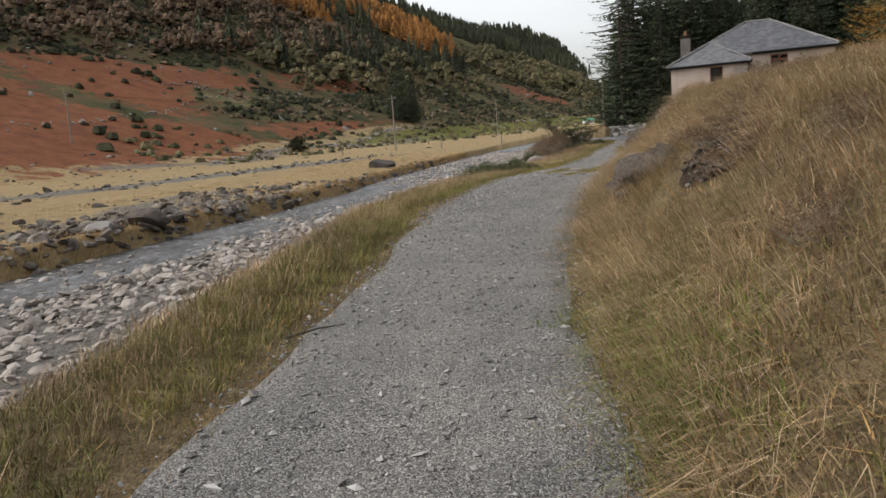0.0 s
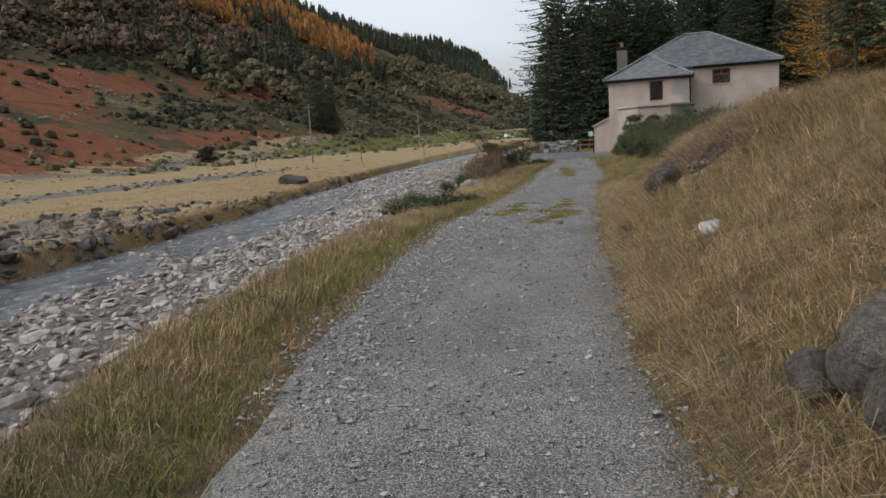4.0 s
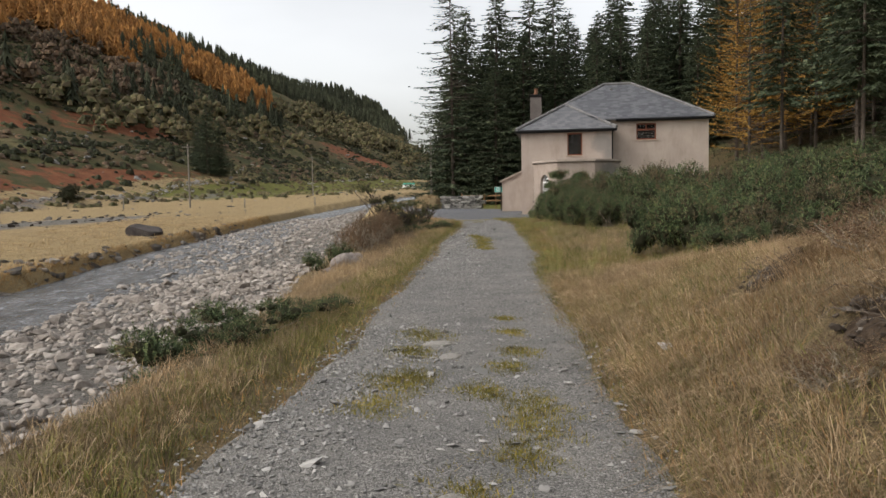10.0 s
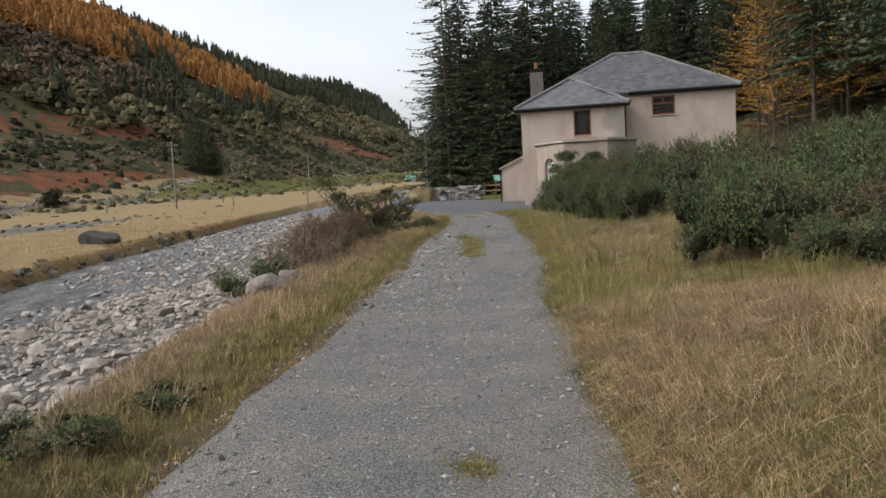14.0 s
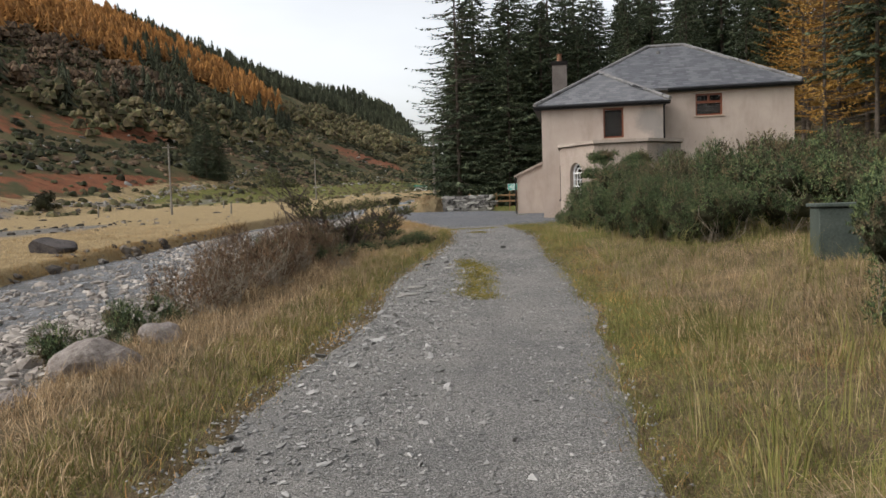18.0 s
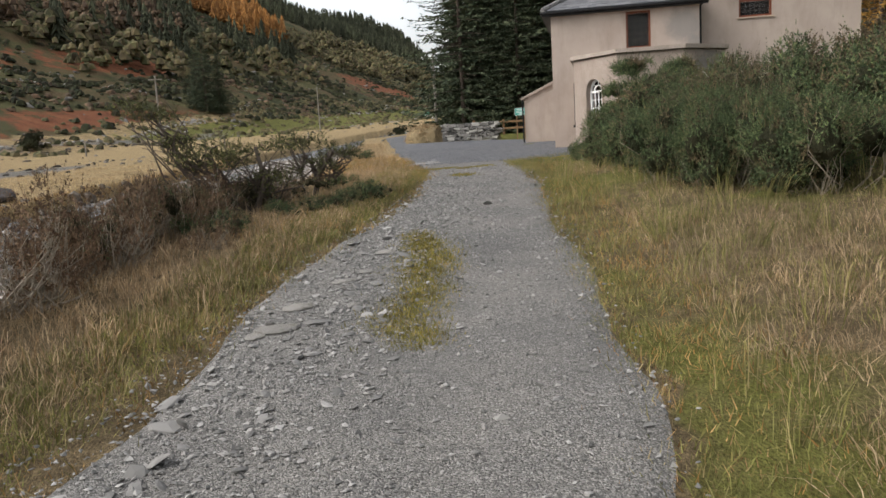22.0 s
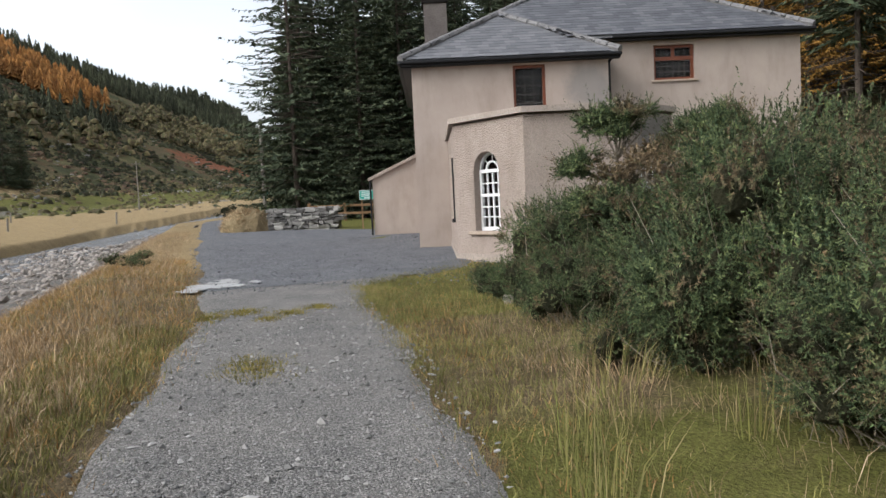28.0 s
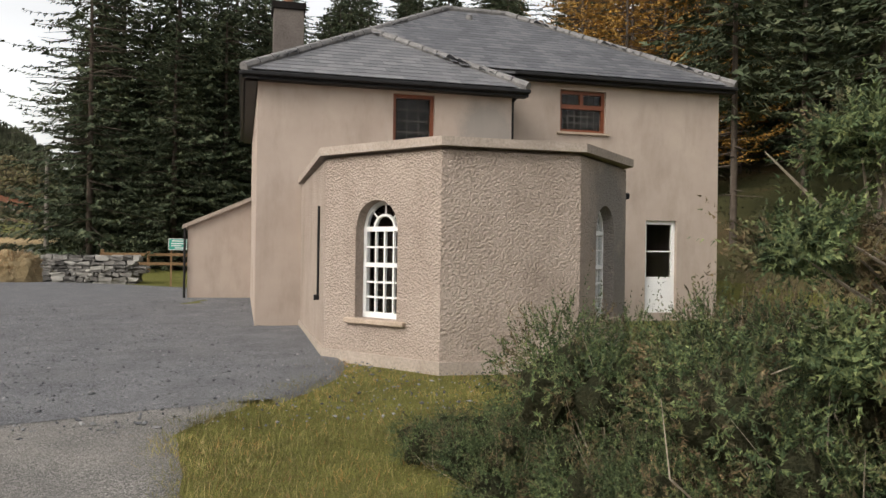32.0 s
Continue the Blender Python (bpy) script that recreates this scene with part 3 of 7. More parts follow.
strip = strip + np.exp(-((S - 82 - 3 * np.sin(R_AL / 9)) / 5.0) ** 2) * smooth01((R_AL - 60) / 20) * smooth01((200 - R_AL) / 30) * 0.55
strip = strip + np.exp(-((X - water_far(Y) + 5.0 + 0.25 * (Y - 30)) / 2.6) ** 2) * smooth01((Y - 20) / 6) * smooth01((50 - Y) / 8) * 0.75
cover[..., 3] = np.clip(bedm + strip, 0, 1)
col = me.color_attributes.new("cover", 'FLOAT_COLOR', 'POINT')
col.data.foreach_set("color", cover.ravel())
thatch = smooth01((Y + 9) / 4) * smooth01((60 - Y) / 6) * smooth01((X - bank_foot(Y)) / 0.5) * smooth01((edge_right(Y) + 7 - X) / 4)
col = me.color_attributes.new("thatch", 'FLOAT_COLOR', 'POINT')
col.data.foreach_set("color", np.repeat(thatch[..., None], 4, -1).astype(np.float32).ravel())
ground = tagged(new("ground", me), "rough autumn valley ground of straw grass, bracken and heath", "ground", kind="structure")


def strip_mesh(name, ys, xa, xb, lift, material, cols=12, ragged=0.0, seed=0):
    """A surface laid along the track between two edges."""
    ys = np.asarray(ys, float)
    a, b = xa(ys), xb(ys)
    a = a + ragged * fbm(ys, ys * 0.3, seed, 4, 0.8)
    b = b + ragged * fbm(ys, ys * 0.3, seed + 1, 4, 0.8)
    w = np.linspace(0, 1, cols)
    px = a[:, None] + (b - a)[:, None] * w[None]
    py = np.repeat(ys[:, None], cols, 1)
    pz = terrain(np.clip(px, (edge_left(ys) + 0.01)[:, None], (edge_right(ys) - 0.01)[:, None]), py)
    edge = np.minimum(w, 1 - w)[None] * (b - a)[:, None]
    pz = pz + lift * smooth01(edge / 0.25) - 0.05 * (1 - smooth01(edge / 0.18))
    i = np.arange(len(ys) * cols).reshape(len(ys), cols)
    q = np.stack([i[:-1, :-1], i[:-1, 1:], i[1:, 1:], i[1:, :-1]], -1).reshape(-1, 4)
    return mesh_np(name, np.stack([px, py, pz], -1), quads=q, material=material, smooth=True)


path = tagged(new("road_path", strip_mesh("path", np.arange(-60, 51.6, 0.15), lambda y: edge_left(y) - 0.12, lambda y: edge_right(y) + 0.12, 0.03, M_PATH, 16, 0.13, 31)),
              "grey compacted gravel track between grass verges", "track", kind="structure")
yard = tagged(new("road_yard", strip_mesh("yard", np.concatenate([np.arange(50.9, 80, 0.3), np.arange(80, 300, 4)]), lambda y: edge_left(y) - 0.1,
              lambda y: edge_right(y) + np.interp(y, [47, 49.5, 51, 52, 53.5, 55, 66.5, 67.5, 70, 76], [0, 0.0, 0.5, 0.4, 1.2, 3.8, 4.6, 5.2, 5.4, 0]), 0.035, M_YARD, 20, 0.14, 33)),
              "dark blue-grey gravel yard and lane beside the house", "gravel yard", kind="structure")

ys = np.arange(-60, 260, 0.5)
wm = []
wcols = 14
for yv in ys:
    a, b = float(water_far(yv)) - 0.5, float(water_near(yv)) + 0.35
    for c in range(wcols):
        wm.append((a + (b - a) * c / (wcols - 1), yv, float(water_level(yv)) - 0.02))
i = np.arange(len(ys) * wcols).reshape(len(ys), wcols)
water = tagged(new("water", mesh_np("water", wm, quads=np.stack([i[:-1, :-1], i[:-1, 1:], i[1:, 1:], i[1:, :-1]], -1).reshape(-1, 4), material=M_WATER, smooth=True)),
               "shallow mountain stream running between pale stones", "stream", kind="structure")


# ---- the house ----


def weather(nt, lo, hi, spots):
    """Painted render with streaks of grime, faint cloudy tone and ragged grey patches at the given spots."""
    a = ramp(nt, noisy(nt, 0.8, 5), (0.35, lo), (0.65, hi))
    grime = ramp(nt, noisy(nt, 1.6, 6, 0.7, coords(nt, (1, 1, 0.3))), (0.48, (1.04,) * 3), (0.75, (0.80, 0.79, 0.78)))
    c = mix(nt, 1.0, a, grime, 'MULTIPLY')
    pos = nt.nodes.new("ShaderNodeTexCoord")
    for (x, y, z), r in spots:
        d = nt.nodes.new("ShaderNodeVectorMath")
        d.operation = 'DISTANCE'
        nt.links.new(pos.outputs["Object"], d.inputs[0])
        d.inputs[1].default_value = (x, y, z)
        v = math_n(nt, 'ADD', d.outputs["Value"], math_n(nt, 'MULTIPLY', math_n(nt, 'SUBTRACT', noisy(nt, 2.2, 6, 0.7), 0.5), 1.1 * r))
        c = mix(nt, math_n(nt, 'MULTIPLY', step(nt, v, r, 0.55 * r), 0.75), c, (0.21, 0.20, 0.19))
    return c


def roughcast(nt, b):
    c = weather(nt, (0.345, 0.283, 0.242), (0.405, 0.338, 0.290), [((4.9, -5.5, 2.0), 1.0), ((5.3, -5.1, 1.0), 0.8)])
    v = nt.nodes.new("ShaderNodeTexVoronoi")
    v.inputs["Scale"].default_value = 34.0
    nt.links.new(coords(nt), v.inputs["Vector"])
    # relief shading put into the colour: hollows between the pebbles are darker
    relief_tone = ramp(nt, v.outputs[0], (0.2, (1.04, 1.04, 1.04)), (0.62, (0.88, 0.875, 0.87)))
    c = mix(nt, 1.0, c, relief_tone, 'MULTIPLY')
    nt.links.new(c, b.inputs["Base Color"])
    bump(nt, b, math_n(nt, 'ADD', math_n(nt, 'MULTIPLY', v.outputs[0], -1.1), math_n(nt, 'ADD', math_n(nt, 'MULTIPLY', noisy(nt, 55.0, 3), 0.9), noisy(nt, 14.0, 4))), 0.85, 0.024)


def smooth_render(nt, b):
    c = weather(nt, (0.335, 0.275, 0.236), (0.39, 0.326, 0.280), [((4.75, 0.0, 4.1), 0.75), ((5.1, 0.2, 3.4), 0.5)])
    nt.links.new(c, b.inputs["Base Color"])
    bump(nt, b, noisy(nt, 30.0, 4), 0.4, 0.01)


M_CAST = mat("roughcast_render", roughcast, 0.95, 0.1)
M_WALL = mat("smooth_render", smooth_render, 0.93, 0.1)
M_COPE = two_tone((0.28, 0.235, 0.20), (0.37, 0.315, 0.27), 2.0, 0.95, 0.1, 30.0, 0.4, 0.01)
M_CHIM = two_tone((0.095, 0.082, 0.076), (0.15, 0.132, 0.120), 1.5, 0.95, 0.1, 25.0, 0.4, 0.01)


def slate_nodes(nt, b):
    r = mix(nt, 0.5, ramp(nt, island(nt), (0.05, (0.048, 0.050, 0.058)), (0.5, (0.088, 0.091, 0.101)), (0.95, (0.165, 0.166, 0.172))),
            ramp(nt, obj_random(nt), (0.05, (0.048, 0.050, 0.058)), (0.5, (0.088, 0.091, 0.101)), (0.95, (0.165, 0.166, 0.172))))
    lichen = ramp(nt, noisy(nt, 3.2, 6, 0.75), (0.58, (0,) * 3), (0.74, (0.5,) * 3))
    nt.links.new(mix(nt, lichen, r, (0.22, 0.215, 0.20)), b.inputs["Base Color"])
    bump(nt, b, noisy(nt, 20.0, 5), 0.3, 0.008)


M_SLATE = mat("roof_slate", slate_nodes, 0.6, 0.35)
M_RIDGE = two_tone((0.12, 0.118, 0.12), (0.21, 0.205, 0.20), 4.0, 0.85, 0.2, 30.0, 0.3, 0.01)
M_BLACK = two_tone((0.008, 0.008, 0.009), (0.015, 0.015, 0.016), 4.0, 0.5, 0.2, 40.0, 0.1, 0.005)
M_BROWN = two_tone((0.12, 0.034, 0.014), (0.18, 0.052, 0.020), 6.0, 0.5, 0.4, 50.0, 0.15, 0.004)
M_WHITE = two_tone((0.74, 0.74, 0.73), (0.82, 0.82, 0.81), 3.0, 0.45, 0.4, 60.0, 0.1, 0.003)
M_DARK = two_tone((0.010, 0.009, 0.008), (0.018, 0.016, 0.015), 2.0, 0.95, 0.1, 20.0, 0.1, 0.01)
M_TERRA = two_tone((0.15, 0.085, 0.055), (0.24, 0.13, 0.08), 8.0, 0.9, 0.15, 40.0, 0.2, 0.005)
M_SILL = two_tone((0.34, 0.27, 0.21), (0.42, 0.34, 0.27), 4.0, 0.9, 0.15, 40.0, 0.2, 0.005)


def glass_nodes(nt, b):
    b.inputs["Base Color"].default_value = (0.9, 0.93, 0.93, 1)
    b.inputs["Transmission Weight"].default_value = 1.0
    b.inputs["IOR"].default_value = 1.2


M_GLASS = mat("window_glass", glass_nodes, 0.02, 0.12)

house = new("house")
house.matrix_world = pose(14.5, 58.45, 0.03, 0, 0, -17.8)
tagged(house, "two-storey beige rendered cottage with grey slate hipped roof", "house")


def along(p0, p1):
    """Panel frame: x along the wall from p0 to p1, y into the wall, z up."""
    d = Vector((p1[0] - p0[0], p1[1] - p0[1], 0))
    return Matrix.Translation((p0[0], p0[1], 0)) @ Matrix.Rotation(math.atan2(d.y, d.x), 4, 'Z'), d.length


def wall_panel(name, p0, p1, z0, z1, thick, holes, material, parent, label=""):
    """A wall with square or arched openings through it; hole: (s0, s1, bottom, spring, rise)."""
    m, ln = along(p0, p1)
    bm = bmesh.new()
    s = 0.0
    for s0, s1, zb, zt, rise in sorted(holes):
        box(bm, (s, 0, z0), (s0, thick, z1), m)
        box(bm, (s0, 0, z0), (s1, thick, zb), m)
        if rise:
            n = 14
            for i in range(n):
                a, b = s0 + (s1 - s0) * i / n, s0 + (s1 - s0) * (i + 1) / n
                za, zc = (zt + rise * math.sqrt(max(0, 1 - (2 * (q - s0) / (s1 - s0) - 1) ** 2)) for q in (a, b))
                vs = [bm.verts.new(m @ Vector(c)) for c in ((a, 0, za), (b, 0, zc), (b, 0, z1), (a, 0, z1), (a, thick, za), (b, thick, zc), (b, thick, z1), (a, thick, z1))]
                for f in ((0, 1, 2, 3), (7, 6, 5, 4), (4, 5, 1, 0), (3, 2, 6, 7)):
                    bm.faces.new([vs[j] for j in f])
        else:
            box(bm, (s0, 0, zt), (s1, thick, z1), m)
        s = s1
    box(bm, (s, 0, z0), (ln, thick, z1), m)
    bmesh.ops.remove_doubles(bm, verts=bm.verts, dist=0.0005)
    return part(name, bm, material, parent, label)


Z1, Z2, PITCH = 4.85, 5.45, 0.59
wall_panel("wall", (0, 0), (5.3, 0), -0.4, Z1, 0.35, [(2.72, 3.6, 3.38, 4.70, 0)], M_WALL, house)
wall_panel("wall", (5.3, 0.35), (5.3, 0.9), -0.4, Z1, 0.35, [], M_WALL, house)
wall_panel("wall", (5.3, 0.9), (10.95, 0.9), -0.4, Z2, 0.35, [(1.5, 2.65, 4.25, 5.22, 0), (3.72, 4.55, 0.05, 2.25, 0)], M_WALL, house)
wall_panel("wall", (0, 9.1), (0, 0.35), -0.4, Z1, 0.35, [], M_WALL, house)
wall_panel("wall", (10.95, 1.25), (10.95, 9.1), -0.4, Z2, 0.35, [], M_WALL, house)
wall_panel("wall", (10.6, 9.1), (0.35, 9.1), -0.4, Z1, -0.35, [], M_WALL, house)
bm = bmesh.new()
box(bm, (0.36, 0.36, 2.7), (5.2, 8.7, 2.9))
box(bm, (5.2, 1.26, 2.7), (10.58, 8.7, 2.9))
box(bm, (4.0, 1.3, -0.3), (4.15, 8.7, 5.3))
part("inner_floor", bm, M_DARK, house)

# bay
BAY = [(0.88, 0.0), (0.88, -4.7), (2.15, -6.35), (4.05, -6.33), (5.4, -5.0), (5.4, 0.0)]
L_AC = math.dist(BAY[1], BAY[2])
L_RC = math.dist(BAY[3], BAY[4])
WIN = (0.60, 1.36, 0.52, 1.74, 0.38)
WIN2 = (0.60, 1.36, 0.52, 1.74, 0.38)
wall_panel("bay_wall", BAY[0], BAY[1], -0.4, 2.72, 0.3, [], M_CAST, house, "roughcast bay wall")
wall_panel("bay_wall", BAY[1], BAY[2], -0.4, 2.72, 0.3, [WIN], M_CAST, house, "roughcast bay wall with arched window")
wall_panel("bay_wall", BAY[2], BAY[3], -0.4, 2.72, 0.3, [], M_CAST, house, "roughcast bay wall")
wall_panel("bay_wall", BAY[3], BAY[4], -0.4, 2.72, 0.3, [WIN2], M_CAST, house, "roughcast bay wall with arched window")
wall_panel("bay_wall", BAY[4], BAY[5], -0.4, 2.72, 0.3, [], M_CAST, house, "roughcast bay wall")
cx, cy = 3.1, -3.2


def grown(p, d):
    v = Vector((p[0] - cx, p[1] - cy))
    return (p[0] + v.x / v.length * d, min(p[1] + v.y / v.length * d, -0.004))


part("bay_roof", prism(bmesh.new(), [grown(p, -0.1) for p in BAY], 2.66, 2.76), M_COPE, house)
for i in range(5):
    a, b = BAY[i], BAY[i + 1]
    part("coping", prism(bmesh.new(), [grown(a, 0.11), grown(b, 0.11), grown(b, -0.28), grown(a, -0.28)], 2.76 + 0.001 * (i % 2), 2.875 + 0.002 * (i % 2)), M_COPE, house, "grey-brown cement coping")
part("plinth", prism(bmesh.new(), [grown(p, 0.05) for p in BAY], -0.4, 0.05), M_COPE, house)


def arched_window(p0, p1, hole, parent):
    """White sash window with small panes and a fanlight, set back in its reveal."""
    m, _ = along(p0, p1)
    s0, s1, zb, zt, rise = hole
    w, dep = s1 - s0, 0.16
    mid = (s0 + s1) / 2
    frame_bm = bmesh.new()
    t = 0.055
    box(frame_bm, (s0, dep, zb), (s0 + t, dep + 0.07, zt), m)
    box(frame_bm, (s1 - t, dep, zb), (s1, dep + 0.07, zt), m)
    box(frame_bm, (s0 + t, dep, zb), (s1 - t, dep + 0.07, zb + 0.075), m)
    zm = zb + 0.075 + (zt - zb) * 0.53
    box(frame_bm, (s0 + t, dep - 0.004, zm - 0.03), (s1 - t, dep + 0.06, zm + 0.03), m)
    box(frame_bm, (s0 + t, dep - 0.002, zt - 0.04), (s1 - t, dep + 0.066, zt + 0.025), m)
    n = 14
    for rad0, rad1 in ((1.0, 1 - t / (w / 2)), (0.52, 0.44)):
        for i in range(n):
            a, b = math.pi * i / n, math.pi * (i + 1) / n
            pts = [(mid + r * w / 2 * math.cos(q), zt + r * rise * math.sin(q)) for r, q in ((rad0, a), (rad0, b), (rad1, b), (rad1, a))]
            vs = [frame_bm.verts.new(m @ Vector((px, dep + dy, pz))) for dy in (0, 0.06) for px, pz in pts]
            for f in ((0, 1, 2, 3), (7, 6, 5, 4), (0, 4, 5, 1), (3, 2, 6, 7)):
                frame_bm.faces.new([vs[j] for j in f])
    win = part("window", frame_bm, M_WHITE, parent, "white painted arched sash window")
    bars = bmesh.new()
    for ang in (45, 90, 135):
        c, s = math.cos(radians(ang)), math.sin(radians(ang))
        a = m @ Vector((mid + 0.48 * w / 2 * c, dep + 0.03, zt + 0.48 * rise * s))
        b = m @ Vector((mid + 0.93 * w / 2 * c, dep + 0.03, zt + 0.93 * rise * s))
        tube(bars, a, b, 0.013, 0.013, 6)
    rows_lo, rows_hi = 3, 2
    iw = (w - 2 * t) / 4
    for c in range(1, 4):
        x = s0 + t + c * iw
        box(bars, (x - 0.012, dep + 0.008, zb + 0.07), (x + 0.012, dep + 0.05, zt - 0.03), m)
    zs = [zb + 0.075 + (zm - 0.03 - zb - 0.075) * r / rows_lo for r in range(1, rows_lo)] + [zm + 0.03 + (zt - 0.04 - zm - 0.03) * r / rows_hi for r in range(1, rows_hi)]
    for z in zs:
        box(bars, (s0 + t, dep + 0.010, z - 0.012), (s1 - t, dep + 0.048, z + 0.012), m)
    part("sash_grille", bars, M_WHITE, win)
    edges = [zb + 0.075] + zs[:rows_lo - 1] + [zm - 0.03, zm + 0.03] + zs[rows_lo - 1:] + [zt - 0.04]
    for z_a, z_b in zip(edges[:-1], edges[1:]):
        if z_b - z_a < 0.08:
            continue
        for c in range(4):
            g = bmesh.new()
            box(g, (s0 + t + c * iw + 0.006, dep + 0.026, z_a), (s0 + t + (c + 1) * iw - 0.006, dep + 0.031, z_b), m)
            part("pane", g, M_GLASS, win).visible_shadow = False
    g = bmesh.new()
    fan = [g.verts.new(m @ Vector((mid + 0.9 * w / 2 * math.cos(math.pi * i / 16), dep + 0.028, zt + 0.9 * rise * math.sin(math.pi * i / 16)))) for i in range(17)]
    g.faces.new(fan)
    part("fanlight", g, M_GLASS, win).visible_shadow = False
    # added near-black panel in place of the unlit room behind the panes
    bl = bmesh.new()
    box(bl, (s0 - 0.1, dep + 0.30, zb - 0.1), (s1 + 0.1, dep + 0.32, zt + rise + 0.1), m)
    part("dark_blind", bl, M_DARK, win)
    sill = bmesh.new()
    box(sill, (s0 - 0.16, -0.07, zb - 0.075), (s1 + 0.16, 0.2, zb - 0.005), m, 0.012)
    part("sill", sill, M_SILL, win, "rendered stone sill")


arched_window(BAY[1], BAY[2], WIN, house)
arched_window(BAY[3], BAY[4], WIN2, house)


def brown_window(p0, s0, s1, zb, zt, cols, rows, parent, top_lights):
    """Brown timber casement with leaded squares."""
    m = Matrix.Translation((p0[0], p0[1], 0))
    f = bmesh.new()
    t, dep = 0.075, 0.10
    for lo, hi in (((s0, zb), (s0 + t, zt)), ((s1 - t, zb), (s1, zt)), ((s0 + t, zb), (s1 - t, zb + t)), ((s0 + t, zt - t), (s1 - t, zt))):
        box(f, (lo[0], dep, lo[1]), (hi[0], dep + 0.08, hi[1]), m)
    top = zt - t
    if top_lights:
        zc = zb + (zt - zb) * 0.62
        box(f, (s0 + t, dep - 0.004, zc - 0.05), (s1 - t, dep + 0.07, zc + 0.05), m)
        box(f, ((s0 + s1) / 2 - 0.045, dep - 0.003, zc + 0.05), ((s0 + s1) / 2 + 0.045, dep + 0.07, zt - t), m)
        top = zc - 0.05
    win = part("window", f, M_BROWN, parent, "brown timber leaded casement window")
    lead = bmesh.new()
    for c in range(1, cols):
        x = s0 + t + (s1 - s0 - 2 * t) * c / cols
        box(lead, (x - 0.005, dep + 0.025, zb + t), (x + 0.005, dep + 0.04, zt - t), m)
    for r in range(1, rows):
        z = zb + t + (top - zb - t) * r / rows
        box(lead, (s0 + t, dep + 0.027, z - 0.007), (s1 - t, dep + 0.038, z + 0.007), m)
    part("leading", lead, M_CHIM, win)
    g = bmesh.new()
    box(g, (s0 + t, dep + 0.03, zb + t), (s1 - t, dep + 0.035, zt - t), m)
    part("pane", g, M_GLASS, win).visible_shadow = False
    # dark sheet added behind the glass so the room reads unlit
    bl = bmesh.new()
    box(bl, (s0 - 0.05, dep + 0.26, zb - 0.05), (s1 + 0.05, dep + 0.28, zt + 0.05), m)
    part("dark_blind", bl, M_DARK, win)
    s = bmesh.new()
    box(s, (s0 - 0.08, -0.06, zb - 0.06), (s1 + 0.08, 0.1, zb - 0.004), m, 0.008)
    part("sill", s, M_SILL, win)


brown_window((0, 0), 2.72, 3.6, 3.38, 4.70, 3, 5, house, False)
brown_window((5.3, 0.9), 1.5, 2.65, 4.25, 5.22, 6, 3, house, True)
f = bmesh.new()
for lo, hi in (((3.72, 0.05), (3.80, 2.25)), ((4.47, 0.05), (4.55, 2.25)), ((3.80, 2.16), (4.47, 2.25)), ((3.80, 0.05), (4.47, 0.9)), ((3.80, 1.5), (4.47, 1.53))):
    box(f, (5.3 + lo[0], 1.0, lo[1]), (5.3 + hi[0], 1.07, hi[1]))
door = part("door", f, M_WHITE, house, "white framed glazed back door")
g = bmesh.new()
box(g, (9.1, 1.03, 0.9), (9.77, 1.036, 2.16))
part("pane", g, M_GLASS, door).visible_shadow = False

# roof
def z_left(u, v): return Z1 + 0.05 + PITCH * (u + 0.28)
def z_front(u, v): return Z1 + 0.05 + PITCH * (v + 0.28)
def z_fright(u, v): return Z1 + 0.05 + PITCH * (5.57 - u)
def z_main(u, v): return Z2 + 0.05 + PITCH * (v - 0.62)
def z_back(u, v): return Z2 + 0.05 + PITCH * (9.4 - v)
def z_right(u, v): return Z2 + 0.05 + PITCH * (11.22 - u)


VM = (0.62 + 9.4) / 2
UL = (Z2 - Z1) / PITCH - 0.28 + (VM - 0.62)
UR = 11.22 - (VM - 0.62)
UA = (5.57 - 0.28) / 2
VA = UA
APEX = (UA, VA)
U_MF = (Z2 - Z1) / PITCH - 0.28          # where the left slope meets the main front eave level
U_CR = 5.57 - (Z2 - Z1) / PITCH
ROOF = [
    (z_front, [(-0.28, -0.28), (5.57, -0.28), APEX], (0, 1)),
    (z_left, [(-0.28, 9.4), (-0.28, -0.28), APEX, (UL, VM)], (1, 0)),
    (z_fright, [(5.57, -0.28), (5.57, 0.62), (U_CR, 0.62), APEX], (-1, 0)),
    (z_main, [(U_CR, 0.62), (11.22, 0.62), (UR, VM), (UL, VM), APEX], (0, 1)),
    (z_right, [(11.22, 0.62), (11.22, 9.4), (UR, VM)], (-1, 0)),
    (z_back, [(11.22, 9.4), (-0.28, 9.4), (UL, VM), (UR, VM)], (0, -1)),
]
deck = bmesh.new()
for fz, poly, up in ROOF:
    top = [deck.verts.new((u, v, fz(u, v))) for u, v in poly]
    low = [deck.verts.new((u, v, fz(u, v) - 0.07)) for u, v in poly]
    deck.faces.new(top)
    deck.faces.new(low[::-1])
    for i in range(len(poly)):
        deck.faces.new((low[i], low[(i + 1) % len(poly)], top[(i + 1) % len(poly)], top[i]))
bmesh.ops.recalc_face_normals(deck, faces=deck.faces)
roof = part("roof", deck, M_SLATE, house, "hipped roof of grey natural slates")


def inside(poly, p):
    ok, n = False, len(poly)
    for i in range(n):
        (x0, y0), (x1, y1) = poly[i], poly[(i + 1) % n]
        if (y0 > p[1]) != (y1 > p[1]) and p[0] < (x1 - x0) * (p[1] - y0) / (y1 - y0) + x0:
            ok = not ok
    return ok


